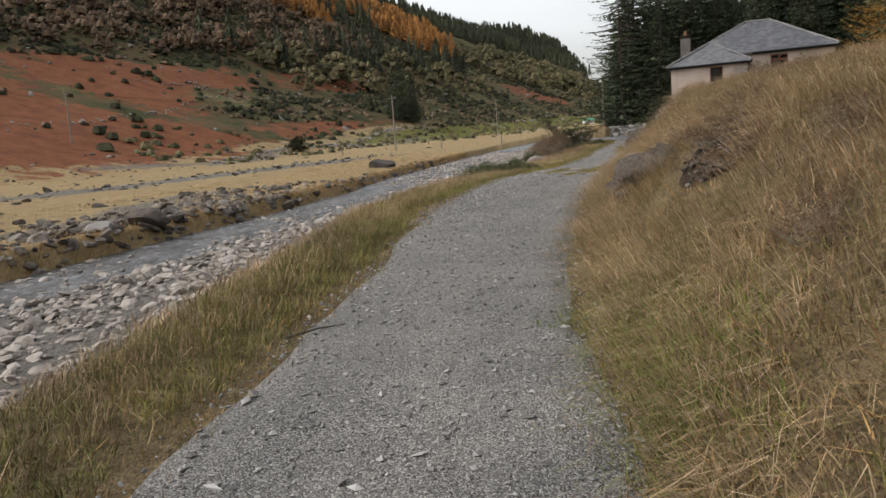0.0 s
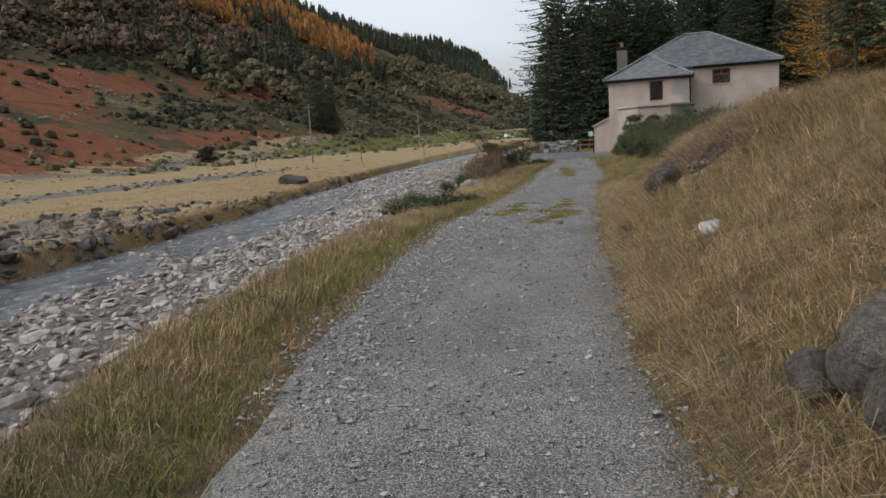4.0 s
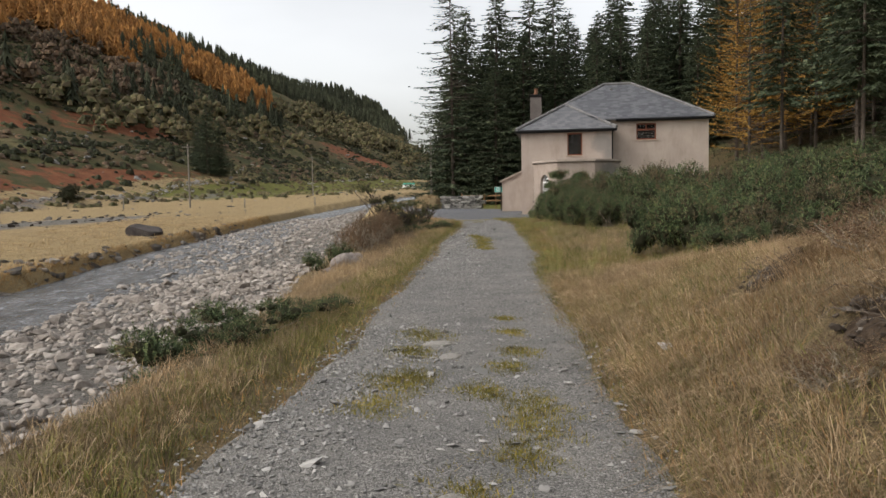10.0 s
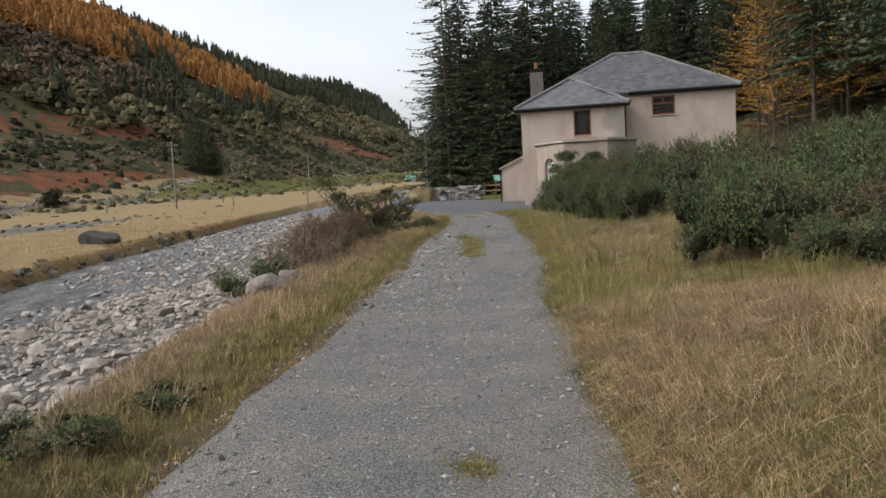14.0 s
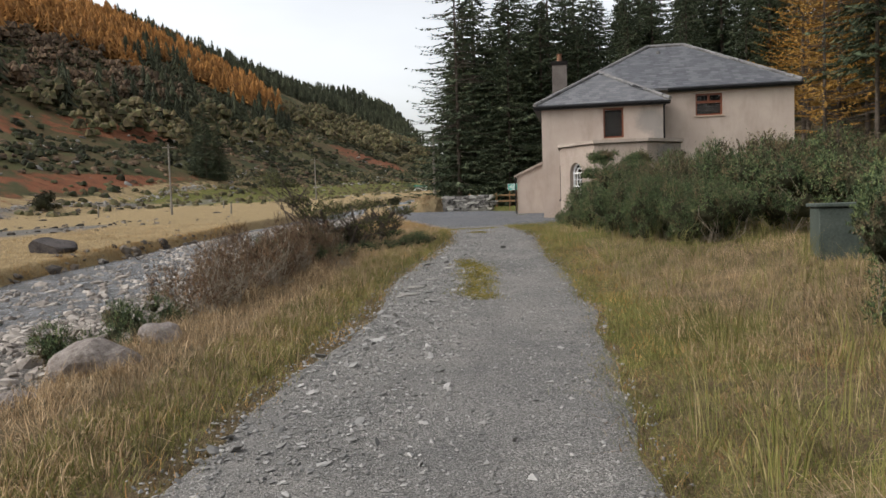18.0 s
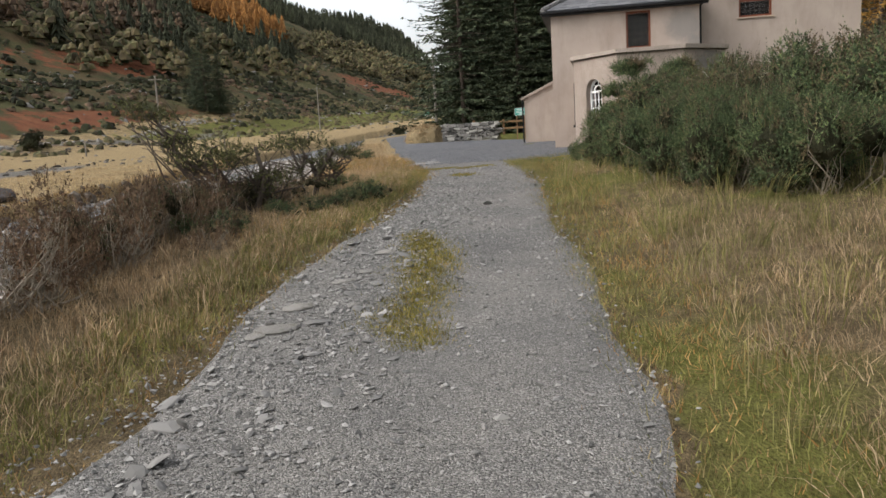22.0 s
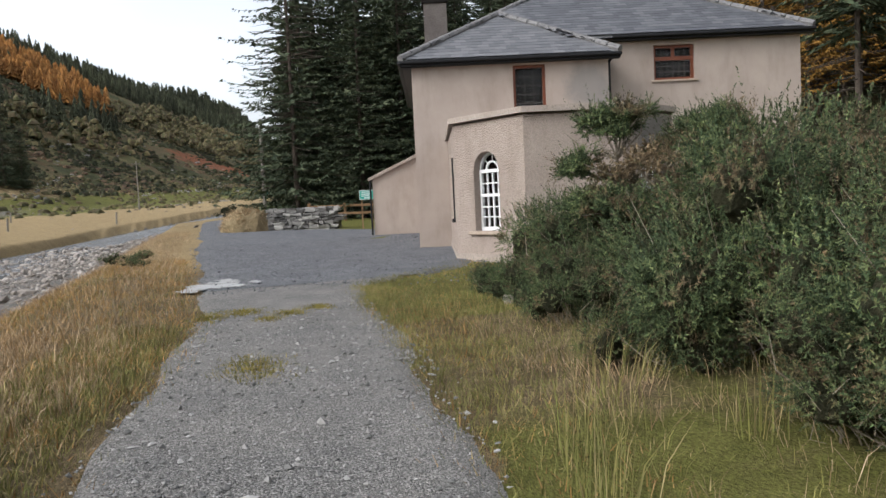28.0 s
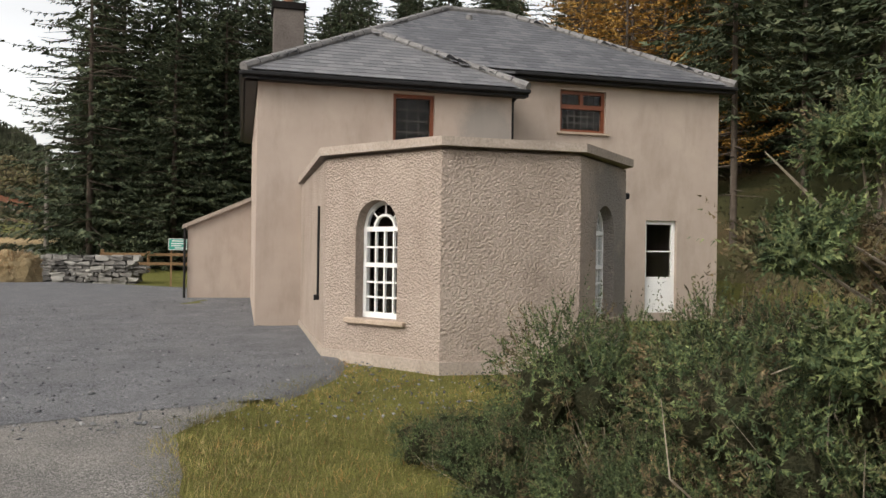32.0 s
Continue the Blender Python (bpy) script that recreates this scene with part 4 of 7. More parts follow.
slate_bm = bmesh.new()
box(slate_bm, (-0.148, 0, 0.0), (0.148, 0.40, 0.006))
slate_me = bpy.data.meshes.new("slate")
slate_bm.to_mesh(slate_me)
slate_bm.free()
slate_me.materials.append(M_SLATE)
cube_v = np.array([v.co for v in slate_me.vertices])
cube_f = np.array([list(p.vertices) for p in slate_me.polygons])
slate_rs = random.Random(5)
rest_v, rest_f, near_slates = [], [], 0
for fz, poly, up in ROOF[:5]:
    upv = Vector((up[0], up[1], PITCH)).normalized()
    side = Vector((up[1], -up[0], 0))
    nrm = side.cross(upv)
    if nrm.z < 0:
        nrm, side = -nrm, -side
    rot = Matrix((side, upv, nrm)).transposed().to_4x4()
    us, vs = [p[0] for p in poly], [p[1] for p in poly]
    ext0 = min(p[0] * up[0] + p[1] * up[1] for p in poly)
    ext1 = max(p[0] * up[0] + p[1] * up[1] for p in poly)
    sd = (side.x, side.y)
    lat0, lat1 = (f(p[0] * sd[0] + p[1] * sd[1] for p in poly) for f in (min, max))
    flat = 0.225 * math.cos(math.atan(PITCH))
    r, d = 0, ext0 - 0.03
    while d < ext1:
        q = lat0 - (0.15 if r % 2 else 0.0)
        while q < lat1 + 0.15:
            c = (up[0] * (d + 0.16) + sd[0] * q, up[1] * (d + 0.16) + sd[1] * q)
            if inside(poly, c):
                pu, pv = up[0] * d + sd[0] * q, up[1] * d + sd[1] * q
                mm = Matrix.Translation((pu, pv, fz(pu, pv) + 0.019)) @ rot @ Matrix.Rotation(radians(-2.0 + slate_rs.uniform(-0.15, 0.15)), 4, 'X') @ Matrix.Rotation(radians(slate_rs.uniform(-1.5, 1.5)), 4, 'Z') @ Matrix.Translation((0, slate_rs.uniform(-0.012, 0.012), 0.022))
                if near_slates < 300 and fz in (z_front,):
                    ob = new("slate", slate_me)
                    ob.parent, ob.matrix_local = roof, mm
                    near_slates += 1
                else:
                    ma = np.array(mm)
                    rest_f.append(cube_f + 8 * len(rest_v))
                    rest_v.append(cube_v @ ma[:3, :3].T + ma[:3, 3])
            q += 0.302
        d += flat
        r += 1
ob = part_np("slate_cover", mesh_np("slates", np.concatenate(rest_v), quads=np.concatenate(rest_f), material=M_SLATE), roof)
ob["kind"] = "stuff"


def hip(p, q, fz, name="ridge_tile"):
    a, b = Vector((*p, fz(*p) + 0.055)), Vector((*q, fz(*q) + 0.055))
    n = max(1, round((b - a).length / 0.42))
    for i in range(n):
        bm = bmesh.new()
        c0, c1 = a.lerp(b, i / n), a.lerp(b, (i + 1) / n - 0.004)
        tube(bm, c0, c1, 0.105, 0.098, 8)
        part(name, bm, M_RIDGE, roof)


hip((-0.28, -0.28), APEX, z_front)
hip((5.57, -0.28), APEX, z_front)
hip(APEX, (UL, VM), z_left)
hip((UL, VM), (UR, VM), z_main)
hip((11.22, 0.62), (UR, VM), z_main)


def gutter(p, q, z):
    m, ln = along(p, q)
    bm = bmesh.new()
    box(bm, (-0.02, -0.06, z - 0.095), (ln + 0.02, 0.05, z - 0.012), m, 0.02)
    part("gutter", bm, M_BLACK, house, "black plastic gutter")
    bm = bmesh.new()
    box(bm, (0, 0.055, z - 0.15), (ln, 0.08, z - 0.03), m)
    box(bm, (0, 0.081, z - 0.15), (ln, 0.30, z - 0.12), m)
    part("fascia", bm, M_BLACK, house)


gutter((-0.30, -0.30), (5.59, -0.30), Z1 + 0.05)
gutter((-0.30, 9.4), (-0.30, -0.30), Z1 + 0.05)
gutter((5.6, 0.60), (11.24, 0.60), Z2 + 0.05)
bm = bmesh.new()
tube(bm, (5.345, 0.10, 2.9), (5.345, 0.10, 4.70), 0.04, 0.04, 8)
tube(bm, (5.345, 0.10, 4.70), (5.45, 0.0, 4.82), 0.04, 0.04, 8)
part("downpipe", bm, M_BLACK, house, "black plastic downpipe")
bm = bmesh.new()
tube(bm, (0.86, -3.9, 0.75), (0.86, -3.9, 2.1), 0.02, 0.02, 6)
box(bm, (0.80, -3.95, 0.68), (0.88, -3.85, 0.76), None, 0.005)
part("cable_pipe", bm, M_BLACK, house)
bm = bmesh.new()
box(bm, (5.41, -4.72, 2.30), (5.62, -4.6, 2.40), None, 0.02)
box(bm, (5.40, -4.70, 2.38), (5.47, -4.62, 2.50), None, 0.01)
part("wall_lamp", bm, M_BLACK, house, "small black wall lamp")
ch = bmesh.new()
box(ch, (0.42, 3.6, 4.8), (1.14, 4.4, 7.32))
chim = part("chimney", ch, M_CHIM, house, "grey-brown rendered chimney stack")
bm = bmesh.new()
box(bm, (0.37, 3.55, 7.32), (1.19, 4.45, 7.50), None, 0.015)
part("chimney_cap", bm, M_DARK, chim)
bm = bmesh.new()
tube(bm, (0.78, 4.0, 7.5), (0.78, 4.0, 7.86), 0.13, 0.105, 12)
tube(bm, (0.78, 4.0, 7.86), (0.78, 4.0, 7.90), 0.135, 0.135, 12)
part("chimney_pot", bm, M_TERRA, chim, "terracotta chimney pot")
bm = bmesh.new()
tube(bm, (5.55, 4.25, z_main(5.55, 4.25) - 0.05), (5.55, 4.22, z_main(5.55, 4.25) + 0.14), 0.10, 0.085, 10)
part("roof_vent", bm, M_RIDGE, roof, "small round roof vent")

# lean-to shed against the side wall
shed = bmesh.new()
box(shed, (-1.8, 8.2, -0.4), (-0.004, 8.42, 2.1))
sv = [shed.verts.new(c) for c in ((-1.8, 8.2, 2.1), (-0.004, 8.2, 2.1), (-0.004, 8.2, 2.92), (-1.8, 8.42, 2.1), (-0.004, 8.42, 2.1), (-0.004, 8.42, 2.92))]
for f in ((0, 1, 2), (5, 4, 3), (0, 2, 5, 3)):
    shed.faces.new([sv[j] for j in f])
bmesh.ops.remove_doubles(shed, verts=shed.verts, dist=0.0005)
part("lean_to_wall", shed, M_WALL, house, "rendered lean-to wall")
part("lean_to_wall", box(bmesh.new(), (-1.8, 8.424, -0.4), (-1.58, 10.6, 2.1)), M_WALL, house, "rendered lean-to wall")
part("lean_to_wall", box(bmesh.new(), (-1.576, 10.38, -0.4), (-0.004, 10.6, 2.1)), M_WALL, house, "rendered lean-to wall")
bm = bmesh.new()
for z_off in (0,):
    a = [bm.verts.new(c) for c in ((-1.95, 8.08, 2.12), (-0.004, 8.08, 2.99), (-0.004, 10.7, 2.99), (-1.95, 10.7, 2.12), (-1.95, 8.08, 2.0), (-0.004, 8.08, 2.87), (-0.004, 10.7, 2.87), (-1.95, 10.7, 2.0))]
    for f in ((0, 1, 2, 3), (7, 6, 5, 4), (0, 4, 5, 1), (3, 2, 6, 7), (0, 3, 7, 4)):
        bm.faces.new([a[j] for j in f])
part("lean_to_roof", bm, M_COPE, house, "sloping lean-to roof with cement verge")
bm = bmesh.new()
tube(bm, (-1.88, 8.14, -0.2), (-1.88, 8.14, 2.05), 0.035, 0.035, 8)
part("downpipe", bm, M_BLACK, house)


# ---- conifers ----
def tree_mesh(name, rs, height, radius, base, whorl, per, twigs, twig_len, droop, mat_leaf, twig_w=0.10, thin=1.0):
    """Needle sprays of a conifer as one mesh: limbs in whorls, each hung with short narrow sprays."""
    V = []
    for z in np.arange(base, height - 0.2, whorl):
        f = 1 - (z - base) / (height - base)
        n = max(4, int(per * (0.55 + 0.45 * f)))
        a0 = rs.rand() * 6.283
        for b in range(n):
            if rs.rand() > thin:
                continue
            ang = a0 + 6.283 * b / n + rs.normal(0, 0.3)
            ln = radius * (0.95 * f ** 0.64 + 0.03) * rs.uniform(0.5, 1.2) + 0.12
            zb = z + rs.normal(0, whorl * 0.5)
            m = max(5, int(twigs * (0.2 + 0.8 * ln / radius)))
            t = 0.10 + 0.90 * (np.arange(m) + rs.rand(m)) / m
            bow = ang + rs.normal(0, 0.12) * t
            zz = zb + 0.10 * ln * t - droop * ln * t ** 2 + 0.22 * ln * t ** 4
            side = np.where(rs.rand(m) > 0.5, 1.0, -1.0)
            sa = ang + side * rs.uniform(0.15, 1.2, m)
            tl = twig_len * rs.uniform(0.5, 1.2, m) * (0.45 + 0.55 * f) * (1.25 - 0.6 * t)
            p0 = np.stack([np.cos(bow) * ln * t, np.sin(bow) * ln * t, zz], 1)
            d = np.stack([np.cos(sa), np.sin(sa), rs.normal(-0.35, 0.3, m)], 1)
            d /= np.linalg.norm(d, axis=1)[:, None]
            w = np.stack([-np.sin(sa), np.cos(sa), rs.normal(0, 0.9, m)], 1) * (twig_w * rs.uniform(0.6, 1.3, m) * 0.5)[:, None]
            V.append(np.stack([p0 + w, p0 - w, p0 + d * tl[:, None]], 1).reshape(-1, 3))
    V = np.concatenate(V)
    return mesh_np(name, V, tris=np.arange(len(V)).reshape(-1, 3), material=mat_leaf)


def trunk_mesh(name, rs, height, r, base, limbs, limb_len, material=None):
    bm = bmesh.new()
    tube(bm, (0, 0, -0.6), (0, 0, height * 0.5), r * 1.1, r * 0.6, 9)
    tube(bm, (0, 0, height * 0.5), (0.05, 0, height), r * 0.6, 0.02, 7)
    for i in range(limbs):
        z = rs.uniform(max(1.2, base * 0.5), height * 0.92)
        a = rs.rand() * 6.283
        ln = limb_len * (1 - z / height) ** 0.6 * rs.uniform(0.5, 1.1) + 0.2
        tube(bm, (0, 0, z), (ln * math.cos(a), ln * math.sin(a), z - 0.15 * ln + rs.normal(0, 0.1)), 0.035, 0.008, 4)
    me = bpy.data.meshes.new(name)
    bm.to_mesh(me)
    bm.free()
    me.materials.append(material or M_BARK)
    return me


def conifer(label, crown_me, trunk_me, category="spruce tree"):
    root = new("spruce_tree" if "spruce" in category else "larch_tree")
    tagged(root, label, category)
    part_np("trunk", trunk_me, root)
    part_np("crown", crown_me, root)
    return root


def put(root, x, y, s, turn, group="", label=""):
    root.matrix_world = pose(x, y, tz(x, y) - 0.1, 0, 0, turn) @ Matrix.Scale(s, 4)
    return tagged(root, label=label, group=group)


trs = np.random.RandomState(11)
KINDS = []
for k, (h, rad, base, thin, lab) in enumerate(((21, 5.6, 0.6, 1.0, "tall dense dark green spruce tree"), (20, 4.6, 0.8, 0.95, "tall dark spruce tree with drooping limbs"),
                                   (22, 6.2, 0.5, 0.92, "broad dark spruce tree"))):
    KINDS.append(conifer(lab, tree_mesh("crown", trs, h, rad, base, 0.36, 12, 62, 0.66, 0.34, M_SPRUCE, 0.115, thin), trunk_mesh("trunk", trs, h, 0.30, base, 90, rad * 0.8)))
SPARSE = conifer("sparse spruce tree with bare drooping limbs", tree_mesh("crown", trs, 22, 5.8, 1.0, 0.40, 9, 56, 0.58, 0.30, M_SPRUCE, 0.10, 0.85), trunk_mesh("trunk", trs, 22, 0.17, 3, 150, 4.8))
BARE = conifer("tall forest spruce with bare lower trunk", tree_mesh("crown", trs, 22, 3.6, 5.5, 0.40, 9, 42, 0.62, 0.4, M_SPRUCE, 0.11, 0.95), trunk_mesh("trunk", trs, 22, 0.14, 4, 70, 2.4))
LARCH = conifer("golden larch tree in autumn colour", tree_mesh("crown", trs, 19, 5.2, 2.6, 0.46, 9, 62, 0.36, 0.10, M_LARCH, 0.075, 0.62), trunk_mesh("trunk", trs, 19, 0.17, 2, 120, 3.2), "larch tree")

spots = [(0, 20.5, 90, 1.0), (3, 15.6, 88.5, 1.0), (1, 18.2, 94, 1.02), (2, 24.5, 92, 0.98), (0, 28, 98, 0.9), (1, 22, 100, 1.0), (2, 32, 93, 0.72), (3, 25, 104, 1.0),
         (1, 29.5, 86, 0.7), (0, 35, 100, 0.85), (1, 39, 96, 0.8), (2, 43, 103, 0.9), (0, 36.5, 90, 0.7), (1, 47, 95, 1.05), (0, 51, 100, 1.1), (2, 55, 92, 1.05), (1, 41, 108, 1.1),
         (0, 60, 98, 1.1), (1, 64, 88, 1.1), (2, 68, 95, 1.1), (0, 50, 88, 1.0), (1, 58, 84, 1.0), (2, 72, 84, 1.1), (0, 66, 77, 1.05), (1, 48, 112, 1.1), (2, 33, 111, 1.1), (0, 57, 108, 1.15),
         (1, 17.6, 97.5, 0.8), (2, 21.5, 95.5, 0.7), (1, 27, 93, 0.75), (0, 16.8, 92, 0.85), (2, 19.6, 87, 0.62), (0, 22.8, 88.5, 0.8), (1, 26.2, 89, 0.72), (2, 31, 99, 0.85), (0, 45, 91, 0.8), (1, 41, 88, 0.6), (2, 46.5, 84, 0.7), (0, 38, 104, 0.95),
         (1, 53, 82, 0.9), (0, 34.5, 87, 0.55), (1, 43.5, 97, 0.95)]
wood_rs = random.Random(5)
spots += [(4 if wood_rs.random() < 0.75 else 1, 41 + 6.2 * i + wood_rs.uniform(-2, 2), 43 + 6.2 * j + wood_rs.uniform(-2, 2), wood_rs.uniform(0.9, 1.1)) for i in range(6) for j in range(7) if not (i < 2 and j > 2)]
spots += [(4, 33.5 + 2.5 * (j % 2) + wood_rs.uniform(-0.8, 0.8), 45.5 + 4.0 * j + wood_rs.uniform(-1, 1), wood_rs.uniform(0.85, 1.05)) for j in range(5)]
spots += [(j % 3, 45 + 4.5 * (j % 3) + wood_rs.uniform(-1, 1), 42 + 4.2 * j, wood_rs.uniform(0.8, 1.0)) for j in range(5)]
spots += [(1, 17.4, 90.5, 0.62), (0, 19.2, 91.5, 0.72), (2, 21.6, 89.2, 0.6), (1, 23.4, 93.5, 0.78), (0, 25.6, 90.6, 0.62), (2, 28.2, 92, 0.66), (1, 16.6, 94.8, 0.7)]
# the dark mass of the plantation behind the house and up the slope
spots += [(j % 3, 21.5 + 4.0 * j + wood_rs.uniform(-1.2, 1.2), 106 + 3.5 * (j % 3), wood_rs.uniform(0.78, 0.92)) for j in range(10)]
spots += [(0, 29.5, 97, 0.78), (1, 33.5, 98, 0.82), (2, 37, 98.5, 0.8), (1, 41, 100, 0.85), (0, 26.5, 101, 0.85), (2, 24, 97, 0.84)]
spots += [(j % 3, 47.5 + 3.6 * (j % 4) + wood_rs.uniform(-1, 1), 57 + 2.7 * j, wood_rs.uniform(0.75, 0.95)) for j in range(9)]
spots += [(4, 41.5 + 2.4 * (j % 4) + wood_rs.uniform(-0.7, 0.7), 57.5 + 1.6 * j, wood_rs.uniform(0.85, 1.05)) for j in range(10)]
used = set()
srcs = {0: KINDS[0], 1: KINDS[1], 2: KINDS[2], 3: SPARSE, 4: BARE, 5: LARCH}
for k, x, y, s in spots + [(4, 43.8, 62, 0.95), (4, 41.0, 55.5, 0.95), (5, 35.8, 69.5, 0.78), (5, 38.2, 71.5, 0.88), (5, 40.8, 68.5, 0.8), (4, 38.6, 49.5, 0.9), (5, 41, 75, 1.05), (5, 44.5, 76, 1.1), (5, 40.6, 78.5, 0.95), (5, 39.5, 70.5, 0.95), (5, 47.5, 74.5, 0.95), (5, 43, 80, 1.0), (5, 49, 78, 0.95), (5, 42.2, 72.5, 0.85), (5, 37.6, 74.5, 0.9), (5, 46, 71, 0.9)]:
    src = srcs[k]
    ob = src if k not in used else copy_thing(src, Matrix())
    used.add(k)
    put(ob, x, y, s, float(trs.rand() * 360), {5: "larches behind the house"}.get(k, "spruces of the plantation"))


# ---- woods on the hillside ----
def spray_tree(rs, n, h, r, shape):
    """One small far tree, 1 high: ragged skirts of needles on a cone (0), or flat sprays on a dome (1)."""
    if shape == 0:
        tiers, k, out = 5, 8, []
        for i in range(tiers):
            zt = 1.0 - 0.86 * i / tiers
            zb = zt - 1.55 / tiers * rs.uniform(0.85, 1.1)
            a = (np.arange(k) + rs.uniform(-0.35, 0.35, k)) * 6.283 / k
            rr = r * (1.12 - zb) * rs.uniform(0.62, 1.15, k)
            ring = np.stack([rr * np.cos(a), rr * np.sin(a), np.maximum(zb, 0.0) + rs.uniform(-0.04, 0.05, k)], 1)
            mid = np.stack([0.45 * rr * np.cos(a + 0.35), 0.45 * rr * np.sin(a + 0.35), np.full(k, 0.55 * zt + 0.45 * zb)], 1)
            ap = np.array([rs.normal(0, 0.01), rs.normal(0, 0.01), zt + 0.03])
            for j in range(k):
                out += [ap, ring[j], mid[j]]
                out += [ap, mid[j], ring[(j + 1) % k]]
        return np.array(out)
    t = rs.rand(n) ** 0.8
    ang = rs.rand(n) * 6.283
    el = np.arccos(1 - t)
    z, rad = 0.25 + 0.7 * np.sin(el) * (0.7 + 0.3 * rs.rand(n)), r * np.cos(el) * (0.6 + 0.5 * rs.rand(n))
    c = np.stack([rad * np.cos(ang), rad * np.sin(ang), z], 1)
    ln = (0.10 + 0.10 * rs.rand(n)) * (1.25 - 0.6 * t)
    out = np.stack([np.cos(ang), np.sin(ang), rs.normal(0.3, 0.4, n)], 1) * ln[:, None]
    sd = np.stack([-np.sin(ang), np.cos(ang), rs.normal(0, 0.4, n)], 1) * (ln * rs.uniform(0.35, 0.75, n))[:, None]
    return np.stack([c - out * 0.5, c + sd * 0.6, c + out, c + sd * 0.6, c - sd * 0.6, c - out * 0.5], 1).reshape(-1, 3)


def dome(rs, at, rad, tall):
    """A rough knoll of eighteen faces: one clump of a shrub."""
    k = 6
    a = np.arange(k) * 6.283 / k + rs.uniform(-0.3, 0.3, k)
    lo = np.stack([np.cos(a), np.sin(a), np.zeros(k)], 1) * (rad * rs.uniform(0.75, 1.2, k))[:, None]
    hi = np.stack([np.cos(a + 0.4), np.sin(a + 0.4), np.zeros(k)], 1) * (rad * rs.uniform(0.5, 0.85, k))[:, None]
    hi[:, 2] = tall * rs.uniform(0.5, 0.9, k)
    top = np.array([rs.normal(0, 0.15) * rad, rs.normal(0, 0.15) * rad, tall * rs.uniform(0.85, 1.1)])
    out = []
    for i in range(k):
        j = (i + 1) % k
        out += [lo[i], lo[j], hi[i], lo[j], hi[j], hi[i], hi[i], hi[j], top]
    return np.array(out) + np.asarray(at)


def clump_tree(rs, r, shape):
    """A far bush of two knolls (2), or a broadleaf crown of nine (3), 1 high."""
    if shape == 2:
        return np.concatenate([dome(rs, (rs.normal(0, 0.3) * r, rs.normal(0, 0.3) * r, -0.1), r * f, 1.1 * f) for f in (1.0, 0.7)])
    return np.concatenate([dome(rs, (rs.normal(0, 0.5) * r, rs.normal(0, 0.5) * r, rs.uniform(0.0, 0.68)), r * rs.uniform(0.26, 0.48), rs.uniform(0.2, 0.32)) for _ in range(9)])


def scatter(name, label, category, pts, heights, material, seed, n=46, r=0.22, shape=0):
    rs = np.random.RandomState(seed)
    temps = [spray_tree(rs, n, 1, r, shape) if shape < 2 else clump_tree(rs, r, shape) for _ in range(6)]
    V = []
    for (x, y), h in zip(pts, heights):
        a = rs.rand() * 6.283
        c, s = math.cos(a), math.sin(a)
        v = temps[rs.randint(6)] * h
        V.append(np.stack([v[:, 0] * c - v[:, 1] * s + x, v[:, 0] * s + v[:, 1] * c + y, v[:, 2]], 1))
    k = len(V[0])
    V = np.concatenate(V)
    pts = np.asarray(pts)
    V[:, 2] += np.repeat(terrain(pts[:, 0], pts[:, 1]), k)
    return tagged(new(name, mesh_np(name, V, tris=np.arange(len(V)).reshape(-1, 3), material=material)), label, category, kind="stuff")


def zone(rs, n, s0, s1, r0, r1, gate=None):
    s, r = rs.uniform(s0, s1, n), rs.uniform(r0, r1, n)
    if gate is not None:
        keep = gate(s, r)
        s, r = s[keep], r[keep]
    return np.stack([AX * s + AY * r, AY * s - AX * r], 1)


rs = np.random.RandomState(3)


def in_spear(s, r):
    """The dark conifers that break into the larches."""
    return (np.abs(s - 150 - 0.55 * (r - 262) - 7 * np.sin(r / 7)) < 15 - 0.05 * (r - 262)) & (r > 240) & (r < 395)


larch = zone(rs, 3000, 166, 300, 170, 520, lambda s, r: (s > np.interp(r, [170, 290, 340, 400, 430, 520], [205, 192, 186, 160, 175, 285]) + 8 * np.sin(r / 13) + 4 * np.sin(r / 5)) & ~in_spear(s, r))
scatter("larch_wood", "golden brown autumn larch wood covering the hillside", "larch wood", larch, rs.uniform(6, 11, len(larch)), M_LARCH_FAR, 41, 44, 0.36)
dark = np.concatenate([zone(rs, 330, 130, 240, 236, 400, lambda s, r: in_spear(s, r) & (rs.rand(len(s)) < 0.7)), zone(rs, 36, 138, 156, 285, 360), zone(rs, 8, 140, 165, 190, 240)])
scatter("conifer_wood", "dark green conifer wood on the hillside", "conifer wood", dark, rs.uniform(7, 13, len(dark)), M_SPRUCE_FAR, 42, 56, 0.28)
far = np.concatenate([zone(rs, 1900, 186, 300, 430, 1150, lambda s, r: s > np.interp(r, [430, 520, 700, 1150], [262, 215, 196, 190]) + 5 * np.sin(r / 11)), zone(rs, 120, 160, 196, 640, 1200)])
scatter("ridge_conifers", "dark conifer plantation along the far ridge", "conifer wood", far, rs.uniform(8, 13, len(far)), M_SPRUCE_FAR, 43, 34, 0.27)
broad = np.concatenate([zone(rs, 240, 136, 184, 400, 640), zone(rs, 60, 118, 150, 190, 330), zone(rs, 130, 110, 150, 420, 900)])
scatter("hill_scrub_trees", "bare and olive broadleaf scrub trees on the slope", "scrub trees", broad, rs.uniform(4, 8, len(broad)), M_BROAD_FAR, 44, 56, 0.5, 3)
bare = zone(rs, 330, 150, 206, 110, 300)
scatter("bare_hill_trees", "bare brown birches and scrub below the larches", "scrub trees", bare, rs.uniform(3, 7, len(bare)), M_BARE_FAR, 144, 50, 0.45, 3)


